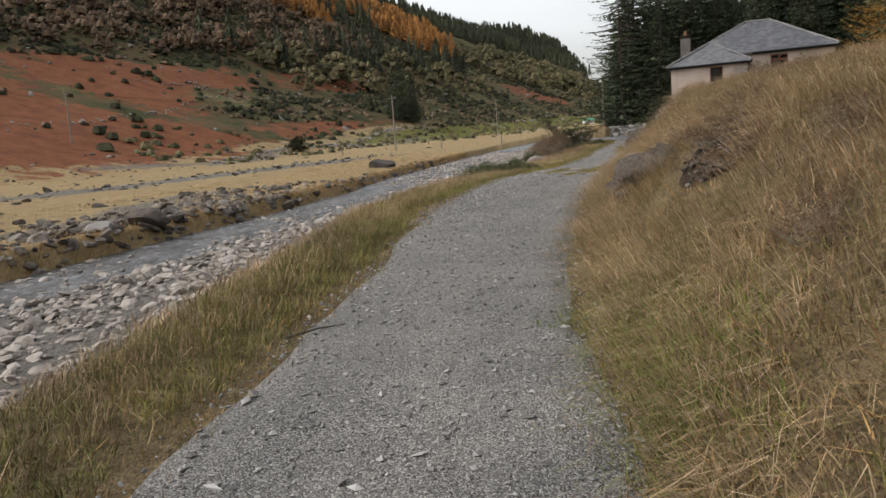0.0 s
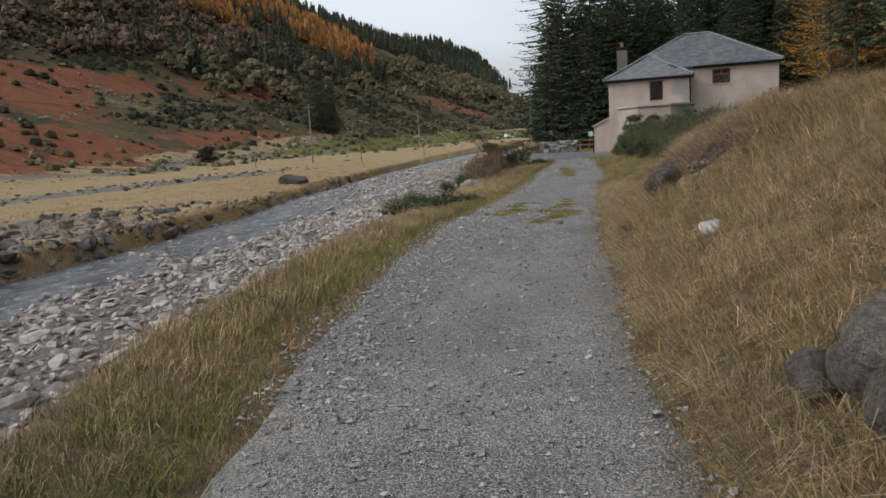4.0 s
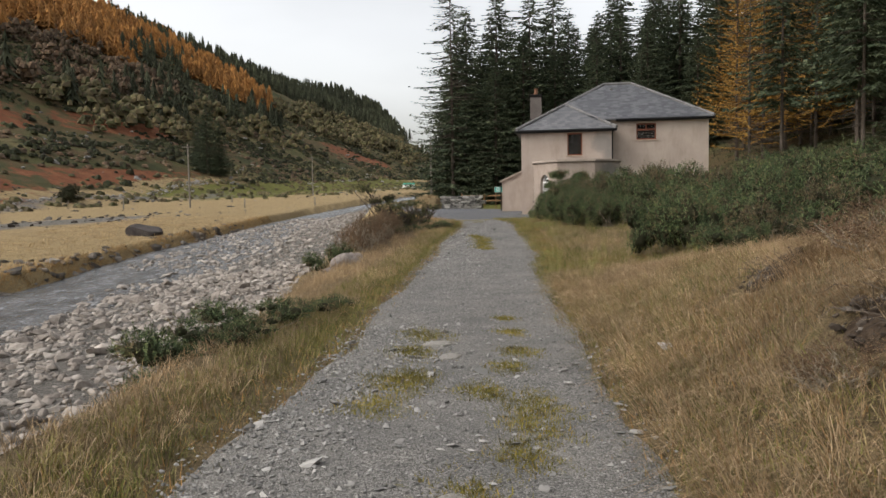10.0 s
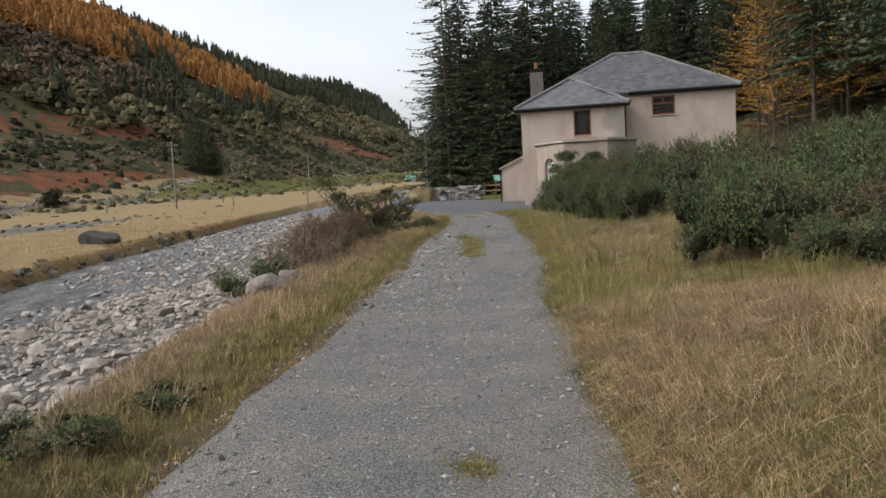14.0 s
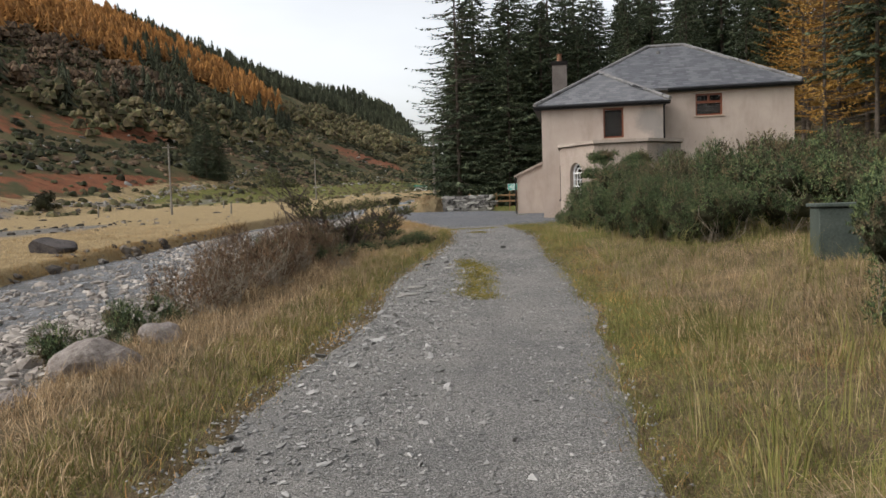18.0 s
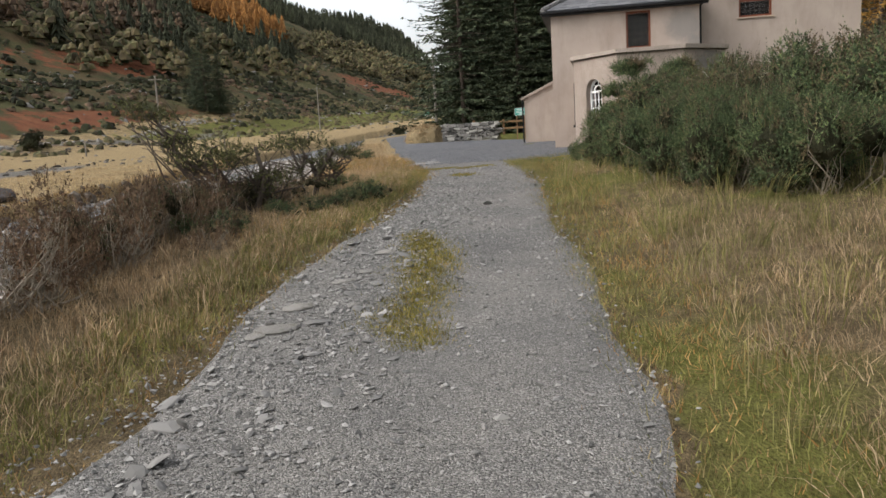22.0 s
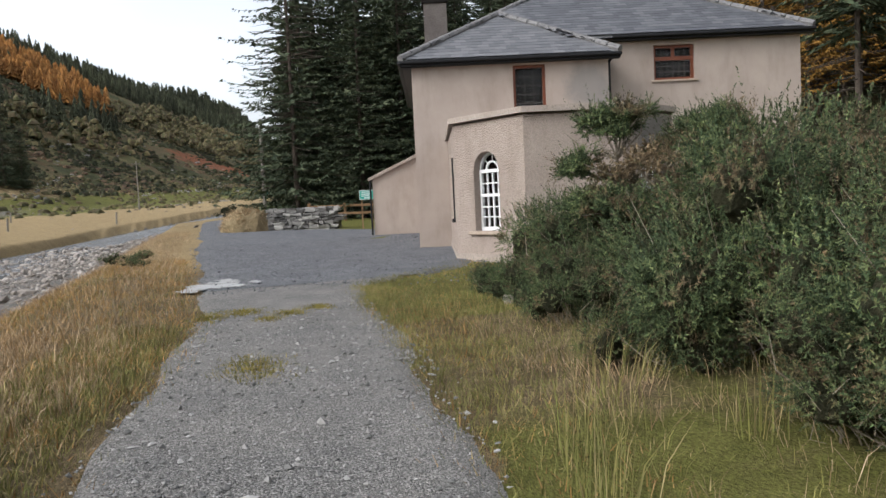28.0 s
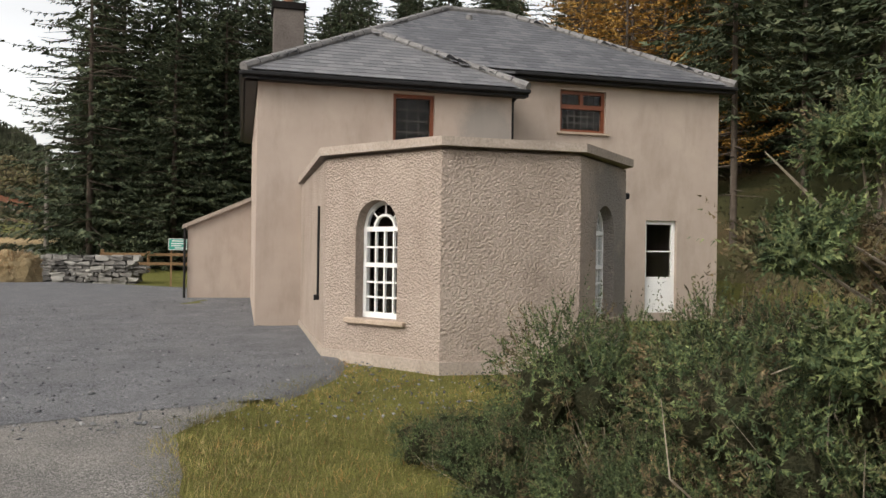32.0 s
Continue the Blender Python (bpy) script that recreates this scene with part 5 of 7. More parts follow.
def out_of_fern(s, r):
    f = fern_amount(s, r)
    return (f < 0.5) | (rs.rand(len(s)) < 0.05)


def drifts(seed, lo):
    return lambda s, r: out_of_fern(s, r) & (fbm(s, r, seed, 4, 11) + rs.normal(0, 0.2, len(s)) > lo)


gor = np.concatenate([zone(rs, 11000, 90, 205, 0, 430, drifts(71, -0.1)), zone(rs, 700, 88, 150, 380, 700)])
scatter("hill_gorse", "dark gorse clumps over the hillside", "gorse scrub", gor, rs.uniform(0.35, 1.15, len(gor)), M_GORSE_FAR, 45, 18, 1.0, 2)
gor2 = zone(rs, 4200, 90, 208, 0, 420, drifts(72, 0.1))
scatter("hill_heather", "brown heather and dead bracken clumps", "heather", gor2, rs.uniform(0.35, 0.9, len(gor2)), M_BARE_FAR, 46, 14, 1.3, 2)
gor3 = zone(rs, 2600, 86, 170, 0, 430, drifts(73, 0.2))
scatter("hill_tussocks", "olive and straw tussock grass between the gorse", "grass", gor3, rs.uniform(0.4, 0.9, len(gor3)), M_BROAD_FAR, 146, 12, 1.3, 1)
fern_p = zone(rs, 4200, 86, 160, 0, 240, lambda s, r: ~out_of_fern(s, r))
scatter("bracken", "rust-red dead bracken on the lower slope", "bracken", fern_p, rs.uniform(0.5, 1.0, len(fern_p)),
        per_island("bracken_fronds", (0.13, 0.048, 0.026), (0.19, 0.070, 0.036), (0.24, 0.095, 0.050), (0.15, 0.065, 0.038), patch=0.15), 47, 10, 1.3, 1)
fern_g = zone(rs, 1500, 86, 150, 0, 240, lambda s, r: (fbm(s, r, 74, 4, 9) + rs.normal(0, 0.15, len(s)) > 0.5))
scatter("fern_gorse", "dark gorse bushes standing in the bracken", "gorse scrub", fern_g, rs.uniform(0.4, 1.3, len(fern_g)), M_GORSE_FAR, 147, 18, 1.1, 2)
low = np.concatenate([zone(rs, 420, 76, 98, 90, 330), zone(rs, 90, 60, 80, 150, 330), zone(rs, 600, 92, 104, 200, 420)])
scatter("valley_scrub", "low gorse and rushes along the field edges", "scrub", low, rs.uniform(0.3, 0.8, len(low)), M_BROAD_FAR, 48, 26, 1.2, 2)

# dark clumps added over the wood floor, imitating shade below the canopy
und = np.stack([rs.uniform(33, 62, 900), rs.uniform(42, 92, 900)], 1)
scatter("wood_undergrowth", "low dark clumps added for the shade under the spruces", "undergrowth", und, rs.uniform(0.4, 1.1, 900), M_GORSE_FAR, 148, 16, 1.6, 1)

# single trees across the valley
for kind, x, y, h in ((KINDS[2], -24.5, 216, 0.8), (KINDS[0], -21.8, 219, 0.66), (KINDS[2], -27.0, 220, 0.62)):
    ob = copy_thing(kind, Matrix())
    put(ob, x, y, h, 40.0, label="lone dark spruce on the valley side")


# ---- grass ----
def blades(name, label, xs, ys, hmin, hmax, per, width, material, seed, lean=0.35, spread=0.10, bias=(0.0, 0.0), category="grass"):
    rs = np.random.RandomState(seed)
    n = len(xs) * per
    ox, oy = rs.normal(0, spread, n), rs.normal(0, spread, n)
    bx, by = np.repeat(xs, per) + ox, np.repeat(ys, per) + oy
    bz = terrain(bx, by) - 0.02
    h = rs.uniform(hmin, hmax, n) * np.repeat(rs.uniform(0.55, 1.25, len(xs)), per)
    # the blades of a tuft fan out from its heart and are swept to one side together
    a = np.arctan2(oy, ox) + rs.normal(0, 0.7, n)
    l = np.abs(rs.normal(0, lean, n)) * h
    comb = np.repeat(rs.normal(0, 0.30, (len(xs), 2)), per, 0)
    tx, ty = np.cos(a) * l + (bias[0] + comb[:, 0]) * h, np.sin(a) * l + (bias[1] + comb[:, 1]) * h
    w = width * rs.uniform(0.6, 1.3, n) * 0.5
    wa = rs.rand(n) * 6.283
    wx, wy = np.cos(wa) * w, np.sin(wa) * w
    base = np.stack([bx, by, bz], 1)
    mid = base + np.stack([tx * 0.35, ty * 0.35, h * 0.58], 1)
    tip = base + np.stack([tx, ty, h * np.sqrt(np.maximum(0.15, 1 - 0.5 * (tx * tx + ty * ty) / (h * h)))], 1)
    side = np.stack([wx, wy, np.zeros(n)], 1)
    if hmax < 0.145 or width >= 0.0099:   # short or far blades are plain spikes
        V, q, t = np.stack([base - side, base + side, tip], 1).reshape(-1, 3), None, np.arange(n * 3).reshape(-1, 3)
    else:
        V = np.stack([base - side, base + side, mid + side * 0.75, mid - side * 0.75, tip], 1).reshape(-1, 3)
        k = np.arange(n) * 5
        q = np.stack([k, k + 1, k + 2, k + 3], 1)
        t = np.stack([k + 3, k + 2, k + 4], 1)
    return tagged(new(name, mesh_np(name, V, tris=t, quads=q, material=material)), label, category, kind="stuff")


def field(rs, n, y0, y1, xa, xb, gate=None, near=1.0):
    y = rs.uniform(y0, y1, n)
    u = rs.rand(n) ** near
    x = xa(y) + u * (xb(y) - xa(y))
    if gate is not None:
        k = gate(x, y)
        x, y = x[k], y[k]
    return x, y


grs = np.random.RandomState(17)
def clump(seed, scale, lo):
    return lambda x, y: fbm(x, y, seed, 3, scale) + grs.normal(0, 0.35, len(x)) > lo


LEDGES = ((3.2, 7.1, 1.1, 0.5, -10), (3.4, 5.5, 0.5, 0.35, 6), (3.12, 4.7, 1.7, 0.6, -6), (4.68, 14.4, 1.7, 0.42, -12), (4.3, 12.3, 1.6, 0.6, -10), (5.1, 16.2, 1.5, 0.40, -14), (5.85, 18.5, 0.7, 0.35, -15))


def clear_ledge(x, y):
    ok = np.ones(len(x), bool)
    for lx, ly, ln, h, tn in LEDGES:
        ok &= (((x - lx + 0.06) / (0.42 * h + 0.2)) ** 2 + ((y - ly) / (0.47 * ln)) ** 2) > 1
    return ok


not_house = lambda x, y: ~((x > 13.2) & (y > 51.2) & (x < 27))
# left verge
x, y = field(grs, 7200, -3, 47, lambda y: np.maximum(edge_left(y) - 2.6, bank_foot(y)), lambda y: edge_left(y) - 0.45)
blades("verge_grass", "long straw-coloured grass on the riverside verge", x, y, 0.08, 0.23, 10, 0.0048, M_BLADE_STRAW, 51, 0.8, 0.055, (0.2, -0.1))
x, y = field(grs, 8000, -3, 47, lambda y: edge_left(y) - 1.05, lambda y: edge_left(y) - 0.16, clump(61, 1.2, -0.55))
blades("verge_green_grass", "short green and yellow grass along the track edge", x, y, 0.05, 0.17, 11, 0.0055, M_BLADE_GREEN, 52, 0.8, 0.05, (0.1, -0.05))
x, y = field(grs, 3600, -3, 47, lambda y: edge_left(y) - 0.5, lambda y: edge_left(y) + 0.22, clump(161, 0.5, -0.3))
blades("verge_rust_grass", "trampled rust-brown grass at the gravel edge", x, y, 0.015, 0.06, 10, 0.0055, M_BLADE_RUST, 53, 1.3, 0.07)
x, y = field(grs, 4200, 28, 78, lambda y: bank_foot(y), lambda y: edge_left(y) - 0.3)
blades("bank_grass", "pale straw grass on the river bank", x, y, 0.10, 0.28, 6, 0.010, M_BLADE_STRAW, 54, 0.8, 0.12)
x, y = field(grs, 2600, 38, 60, lambda y: edge_left(y) - 3.2, lambda y: edge_left(y) - 0.12)
k = grs.rand(len(x)) < 0.55 + 0.4 * fbm(x, y, 75, 3, 1.8)
blades("golden_verge_grass", "golden rough grass on the verge by the yard", x[k], y[k], 0.06, 0.20, 9, 0.006, M_BLADE_GOLD, 75, 0.9, 0.07)
blades("green_verge_grass", "yellow-green rough grass on the verge by the yard", x[~k], y[~k], 0.05, 0.15, 10, 0.006, M_BLADE_GREEN, 76, 0.9, 0.07)
for seed, side, lo, hi, n in ((71, edge_left, -0.75, 0.10, 4200), (72, edge_right, -0.10, 0.85, 5200)):
    x, y = field(grs, n, -3, 47, lambda y: side(y) + lo, lambda y: side(y) + hi)
    k = grs.rand(len(x)) < 0.62 + 0.35 * fbm(x, y, seed, 3, 1.5)
    blades("edge_grass", "short green grass at the edge of the gravel", x[k], y[k], 0.03, 0.12, 9, 0.010, M_BLADE_GREEN, seed, 1.0, 0.07)
    blades("edge_grass", "short dry straw grass at the edge of the gravel", x[~k], y[~k], 0.03, 0.13, 9, 0.010, M_BLADE_GOLD, seed + 20, 1.1, 0.07)
# right bank of the cutting
x, y = field(grs, 11500, -2.5, 27, lambda y: edge_right(y) + 0.15, lambda y: edge_right(y) + 4.6, lambda x, y: clump(62, 0.9, -0.95)(x, y) & clear_ledge(x, y), 1.5)
blades("bank_straw_grass", "long wind-swept straw grass on the cut bank", x, y, 0.10, 0.27, 13, 0.0034, M_BLADE_STRAW, 55, 0.95, 0.06, (-0.85, -0.45))
x, y = field(grs, 9000, -2.5, 27, lambda y: edge_right(y) - 0.06, lambda y: edge_right(y) + 3.0, lambda x, y: clump(63, 1.1, -0.35)(x, y) & clear_ledge(x, y))
blades("bank_green_grass", "greenish grass tufts on the cut bank", x, y, 0.06, 0.18, 10, 0.0040, M_BLADE_GREEN, 56, 0.95, 0.06, (-0.6, -0.3))
x, y = field(grs, 7000, -2.5, 30, lambda y: edge_right(y) - 0.12, lambda y: edge_right(y) + 4.0, lambda x, y: clump(64, 0.8, -0.15)(x, y) & clear_ledge(x, y))
blades("bank_rust_grass", "dead rust-brown grass and stalks on the bank", x, y, 0.06, 0.22, 10, 0.0036, M_BLADE_RUST, 57, 1.1, 0.07, (-0.8, -0.4))
x, y = field(grs, 9000, -2.5, 30, lambda y: edge_right(y) + 4.0, lambda y: edge_right(y) + 14)
blades("upper_bank_grass", "straw grass above the cut bank", x, y, 0.14, 0.32, 6, 0.013, M_BLADE_STRAW, 58, 0.9, 0.14, (-0.4, -0.2))
# meadow
x, y = field(grs, 8200, 23, 45, lambda y: edge_right(y) + 0.6, lambda y: edge_right(y) + 6.5, lambda x, y: clump(65, 1.6, -0.45)(x, y) & not_house(x, y) & (grs.rand(len(x)) < np.interp(y, [33, 36, 39], [1.0, 0.8, 0.4])))
blades("meadow_grass", "tall straw and seed-headed meadow grass", x, y, 0.08, 0.25, 11, 0.0038, M_BLADE_STRAW, 59, 0.85, 0.065, (-0.3, -0.15))
x, y = field(grs, 10500, 22, 52, lambda y: edge_right(y) - 0.05, lambda y: edge_right(y) + 5.0, lambda x, y: clump(66, 1.3, -0.55)(x, y) & not_house(x, y), 1.6)
blades("meadow_green_grass", "green and yellow tussock grass in the meadow", x, y, 0.04, 0.145, 12, 0.0042, M_BLADE_GREEN, 60, 1.0, 0.065)
x, y = field(grs, 2600, 24, 51, lambda y: edge_right(y) - 0.25, lambda y: edge_right(y) + 0.8, clump(162, 0.5, -0.3))
blades("meadow_rust_grass", "trampled brown grass beside the gravel", x, y, 0.02, 0.09, 8, 0.006, M_BLADE_RUST, 61, 1.3, 0.08)
x, y = grs.normal(2.12, 0.16, 420), grs.normal(2.3, 0.8, 420)
blades("bright_grass", "bright green grass patch at the foot of the bank", x, y, 0.05, 0.16, 11, 0.005, M_BLADE_LUSH, 74, 0.9, 0.05, (-0.3, -0.2))
x, y = grs.normal(7.4, 0.4, 500), grs.normal(26.6, 1.2, 500)
blades("bright_grass", "bright green grass patch in the meadow", x, y, 0.04, 0.13, 11, 0.005, M_BLADE_LUSH, 77, 1.0, 0.06)
# by the bay
def off_house(x, y):
    u, v = 0.952 * (x - 14.5) - 0.3057 * (y - 58.45), 0.3057 * (x - 14.5) + 0.952 * (y - 58.45)
    return ~((u > 0.8) & (v > -6.45) & (v > -4.8 - 1.3 * (u - 0.88)) & (v > -6.45 + 0.985 * (u - 4.05)))


x, y = field(grs, 6800, 46, 53.4, lambda y: edge_right(y) + 0.2, lambda y: edge_right(y) * 0 + 20, lambda x, y: off_house(x, y) & (x - 9 < (56.5 - y) * 1.6))
blades("lawn_grass", "yellow-green rough lawn grass below the bay", x, y, 0.02, 0.10, 9, 0.008, M_BLADE_GREEN, 62, 0.9, 0.08)
k = grs.rand(len(x)) < 0.3
blades("lawn_straw", "dry brown and straw grass in the lawn below the bay", x[k], y[k], 0.03, 0.12, 8, 0.008, M_BLADE_GOLD, 162, 0.9, 0.09)
# rushes
x, y = field(grs, 130, 25, 44, lambda y: edge_right(y) + 0.3, lambda y: edge_right(y) + 4.0)
blades("rushes", "clumps of dark green and brown rushes", x, y, 0.30, 0.58, 30, 0.005, M_BLADE_GREEN, 63, 0.28, 0.07, category="rushes")
# across the water
x, y = field(grs, 7500, 4, 92, lambda y: water_far(y) - 14, lambda y: water_far(y) - 0.5, lambda x, y: clump(67, 2.5, -0.7)(x, y) & (np.abs(x - water_far(y) + 9 + 0.12 * (y - 40)) > 1.2))
blades("plain_grass", "straw-coloured grass on the flood plain", x, y, 0.10, 0.25, 5, 0.022, M_BLADE_PALE, 64, 0.8, 0.16)
x, y = field(grs, 2600, 4, 92, lambda y: water_far(y) - 0.9, lambda y: water_far(y) + 0.05)
blades("far_bank_grass", "rust and golden grass overhanging the far bank", x, y, 0.14, 0.32, 7, 0.018, M_BLADE_GOLD, 65, 0.5, 0.12, (0.3, 0.0))
# moss and grass in the crown of the track
MOSS = [(3.44, 21.2, 0.34), (2.68, 18.3, 0.26), (2.9, 18.9, 0.3), (4.4, 21.2, 0.16), (4.18, 19.95, 0.18), (4.6, 22.3, 0.14), (3.77, 18.0, 0.26), (3.63, 17.5, 0.26), (3.5, 18.5, 0.2), (3.9, 19.3, 0.18), (3.05, 19.1, 0.26), (3.2, 20.2, 0.26), (3.0, 16.4, 0.24), (3.4, 17.0, 0.2),
        (7.3, 36.9, 0.3), (7.35, 36.4, 0.3), (7.2, 35.8, 0.3), (7.12, 35.3, 0.3), (7.0, 34.9, 0.28), (6.88, 34.5, 0.3), (7.3, 37.4, 0.2), (7.2, 36.1, 0.28), (7.0, 34.2, 0.2), (7.3, 37.0, 0.15), (8.8, 44.2, 0.3), (9.0, 47.8, 0.24), (9.5, 47.3, 0.2), (8.6, 47.5, 0.26), (9.9, 47.6, 0.18), (9.2, 46.9, 0.12)]
mx = np.concatenate([grs.normal(a, r * 0.42, int(620 * r)) for a, b, r in MOSS])
my = np.concatenate([grs.normal(b, r * 0.8, int(620 * r)) for a, b, r in MOSS])
blades("track_moss", "short moss and grass in the crown of the track", mx, my, 0.015, 0.05, 10, 0.008, M_MOSS, 66, 1.0, 0.04, category="moss").location.z = 0.045


# ---- stones ----
def ico_template(rs, sub=1, rough=0.22, flat=0.7, cuts=5, deep=0.62):
    bm = bmesh.new()
    bmesh.ops.create_icosphere(bm, subdivisions=sub, radius=1.0)
    d = rs.uniform(1 - rough, 1 + rough, len(bm.verts))
    cut = [(Vector((rs.normal(), rs.normal(), rs.normal())).normalized(), rs.uniform(deep, 0.9)) for _ in range(cuts)]
    for v, k in zip(bm.verts, d):
        v.co *= k
        for n, lim in cut:
            over = v.co.dot(n) - lim
            if over > 0:
                v.co -= n * over
        v.co.z *= flat
    return bm


srs = np.random.RandomState(23)
stone_meshes = []
for i in range(16):
    bm = ico_template(srs, 2, 0.05, srs.uniform(0.5, 0.85), 12, 0.42) if i < 8 else ico_template(srs, 1, 0.26, srs.uniform(0.55, 0.9), 4, 0.6)
    me = bpy.data.meshes.new("stone")
    bm.to_mesh(me)
    bm.free()
    me.materials.append(M_STONE)
    stone_meshes.append(me)
tv = [np.array([v.co for v in m.vertices]) for m in stone_meshes]
tf = [np.array([list(p.vertices) for p in m.polygons]) for m in stone_meshes]


def heap(name, label, xs, ys, sizes, zoff, category="stones", material=None, seed=1, own=0, parent=None, base=None, fine=None, flat=1.0):
    """Stones lying on the ground; the first `own` of them objects of their own, the `fine` ones with more facets."""
    rs = np.random.RandomState(seed)
    z = terrain(np.asarray(xs), np.asarray(ys)) if base is None else base(np.asarray(ys))
    V, F, k = [], [], 0
    for i, (x, y, s) in enumerate(zip(xs, ys, sizes)):
        j = rs.randint(8) + (0 if i < own or (fine is not None and fine[i]) else 8)
        e = Euler((rs.normal(0, 0.3), rs.normal(0, 0.3), rs.rand() * 6.283)).to_matrix()
        sc = np.array([s * rs.uniform(0.8, 1.5), s * rs.uniform(0.65, 1.0), s * rs.uniform(0.55, 0.95) * flat]) * 0.5
        if i < own:
            ob = new("stone", stone_meshes[j])
            ob.parent = parent
            ob.matrix_world = Matrix.Translation((x, y, z[i] + zoff * s)) @ e.to_4x4() @ Matrix.Diagonal((*sc, 1))
        else:
            V.append((tv[j] * sc) @ np.array(e).T + (x, y, z[i] + zoff * s))
            F.append(tf[j] + k)
            k += len(tv[j])
    if V:
        return tagged(new(name, mesh_np(name, np.concatenate(V), tris=np.concatenate(F), material=material or M_STONE)), label, category, kind="stuff")


y = np.concatenate([srs.uniform(13, 34, 300), srs.uniform(4, 45, 6400), srs.uniform(40, 110, 2600)])
u = srs.rand(len(y))
x = bank_foot(y) + 0.35 - u * (bank_foot(y) - water_near(y) + 0.7)
sz = np.exp(srs.normal(-1.92, 0.50, len(y))).clip(0.06, 0.55)
heap("river_stones", "pale grey and brown broken stones of the river bed", x, y, sz, 0.08, own=290, parent=ground, seed=4, fine=(y < 30) & (sz > 0.22))
y = np.concatenate([srs.uniform(2, 100, 900), srs.uniform(48, 100, 800)])
u = np.concatenate([srs.beta(0.6, 1.0, 900), srs.rand(800)])
x = water_near(y) - u * (water_near(y) - water_far(y)) * np.where(fbm(y, y, 33, 2, 6) > 0.1, 1.0, np.where(y > 48, 0.85, 0.35))
heap("water_stones", "wet stones breaking the surface of the stream", x, y, np.exp(srs.normal(-1.55, 0.45, len(y))).clip(0.10, 0.55), -0.06, base=lambda yy: water_level(yy), seed=5, fine=y < 30)
y = np.concatenate([srs.uniform(17, 36, 330), srs.uniform(5, 80, 300)])
x = water_far(y) - np.concatenate([np.abs(srs.normal(0.0, 2.2, 330)), srs.normal(0.25, 0.5, 300)])
heap("far_bank_rocks", "grey and mossy rocks along the far bank", x, y, np.exp(srs.normal(-0.95, 0.45, len(y))).clip(0.15, 0.9), 0.02, material=M_BANKROCK, seed=6, fine=y < 34)
pts = np.concatenate([zone(np.random.RandomState(18), 240, 44, 57, 20, 100), zone(np.random.RandomState(19), 420, 76, 92, 60, 200), zone(np.random.RandomState(20), 160, 10, 74, 10, 200),
                      np.stack([water_far(np.linspace(22, 48, 300)) - np.abs(np.random.RandomState(21).normal(3.5, 3.5, 300)) - 0.2, np.linspace(22, 48, 300)], 1)])
heap("plain_rocks", "scattered grey stones on the flood plain", pts[:, 0], pts[:, 1], np.exp(srs.normal(-1.0, 0.5, len(pts))).clip(0.12, 0.9), 0.02, material=M_BANKROCK, seed=7)
pts = zone(np.random.RandomState(8), 420, 84, 170, 0, 420)
heap("hill_rocks", "grey boulders and broken field walls on the slope", pts[:, 0], pts[:, 1], np.exp(np.random.RandomState(9).normal(-0.15, 0.45, 420)).clip(0.4, 2.2), 0.05, material=M_ROCK, seed=10)
# tumbled field walls across the valley
wall_x, wall_y, wall_s = [], [], []
for s0, r0, s1, r1, n in ((80, 95, 92, 190, 170), (84, 150, 104, 240, 150), (64, 190, 78, 330, 120), (128, 130, 108, 190, 90), (100, 60, 118, 150, 90), (88, 240, 96, 360, 140)):
    t = srs.rand(n)
    s_, r_ = s0 + (s1 - s0) * t + srs.normal(0, 0.5, n) + 1.5 * np.sin(t * 9), r0 + (r1 - r0) * t
    wall_x += list(AX * s_ + AY * r_)
    wall_y += list(AY * s_ - AX * r_)
    wall_s += list(srs.uniform(0.3, 0.8, n))
heap("field_walls", "tumbled grey dry stone field walls across the valley", wall_x, wall_y, wall_s, 0.2, "field wall", material=M_ROCK, seed=12)
# loose stones of the track: left wheel rut, the crown and the edges
y = np.concatenate([srs.uniform(0, 48, 2600), srs.uniform(8, 22, 1800), srs.uniform(27, 41, 2600), srs.uniform(0, 48, 1700)])
w_ = np.concatenate([srs.beta(0.9, 1.3, 2600), srs.normal(0.16, 0.10, 1800), srs.normal(0.22, 0.13, 2600), np.where(srs.rand(1700) > 0.4, srs.normal(0.02, 0.05, 1700), srs.normal(0.98, 0.05, 1700))]).clip(-0.08, 1.08)
x = edge_left(y) + w_ * (edge_right(y) - edge_left(y))
heap("track_pebbles", "loose grey stones on the gravel track", x, y, np.exp(srs.normal(-4.05, 0.5, len(y))).clip(0.010, 0.052), 0.12, material=M_PEBBLE, seed=13, flat=0.8).location.z = 0.03


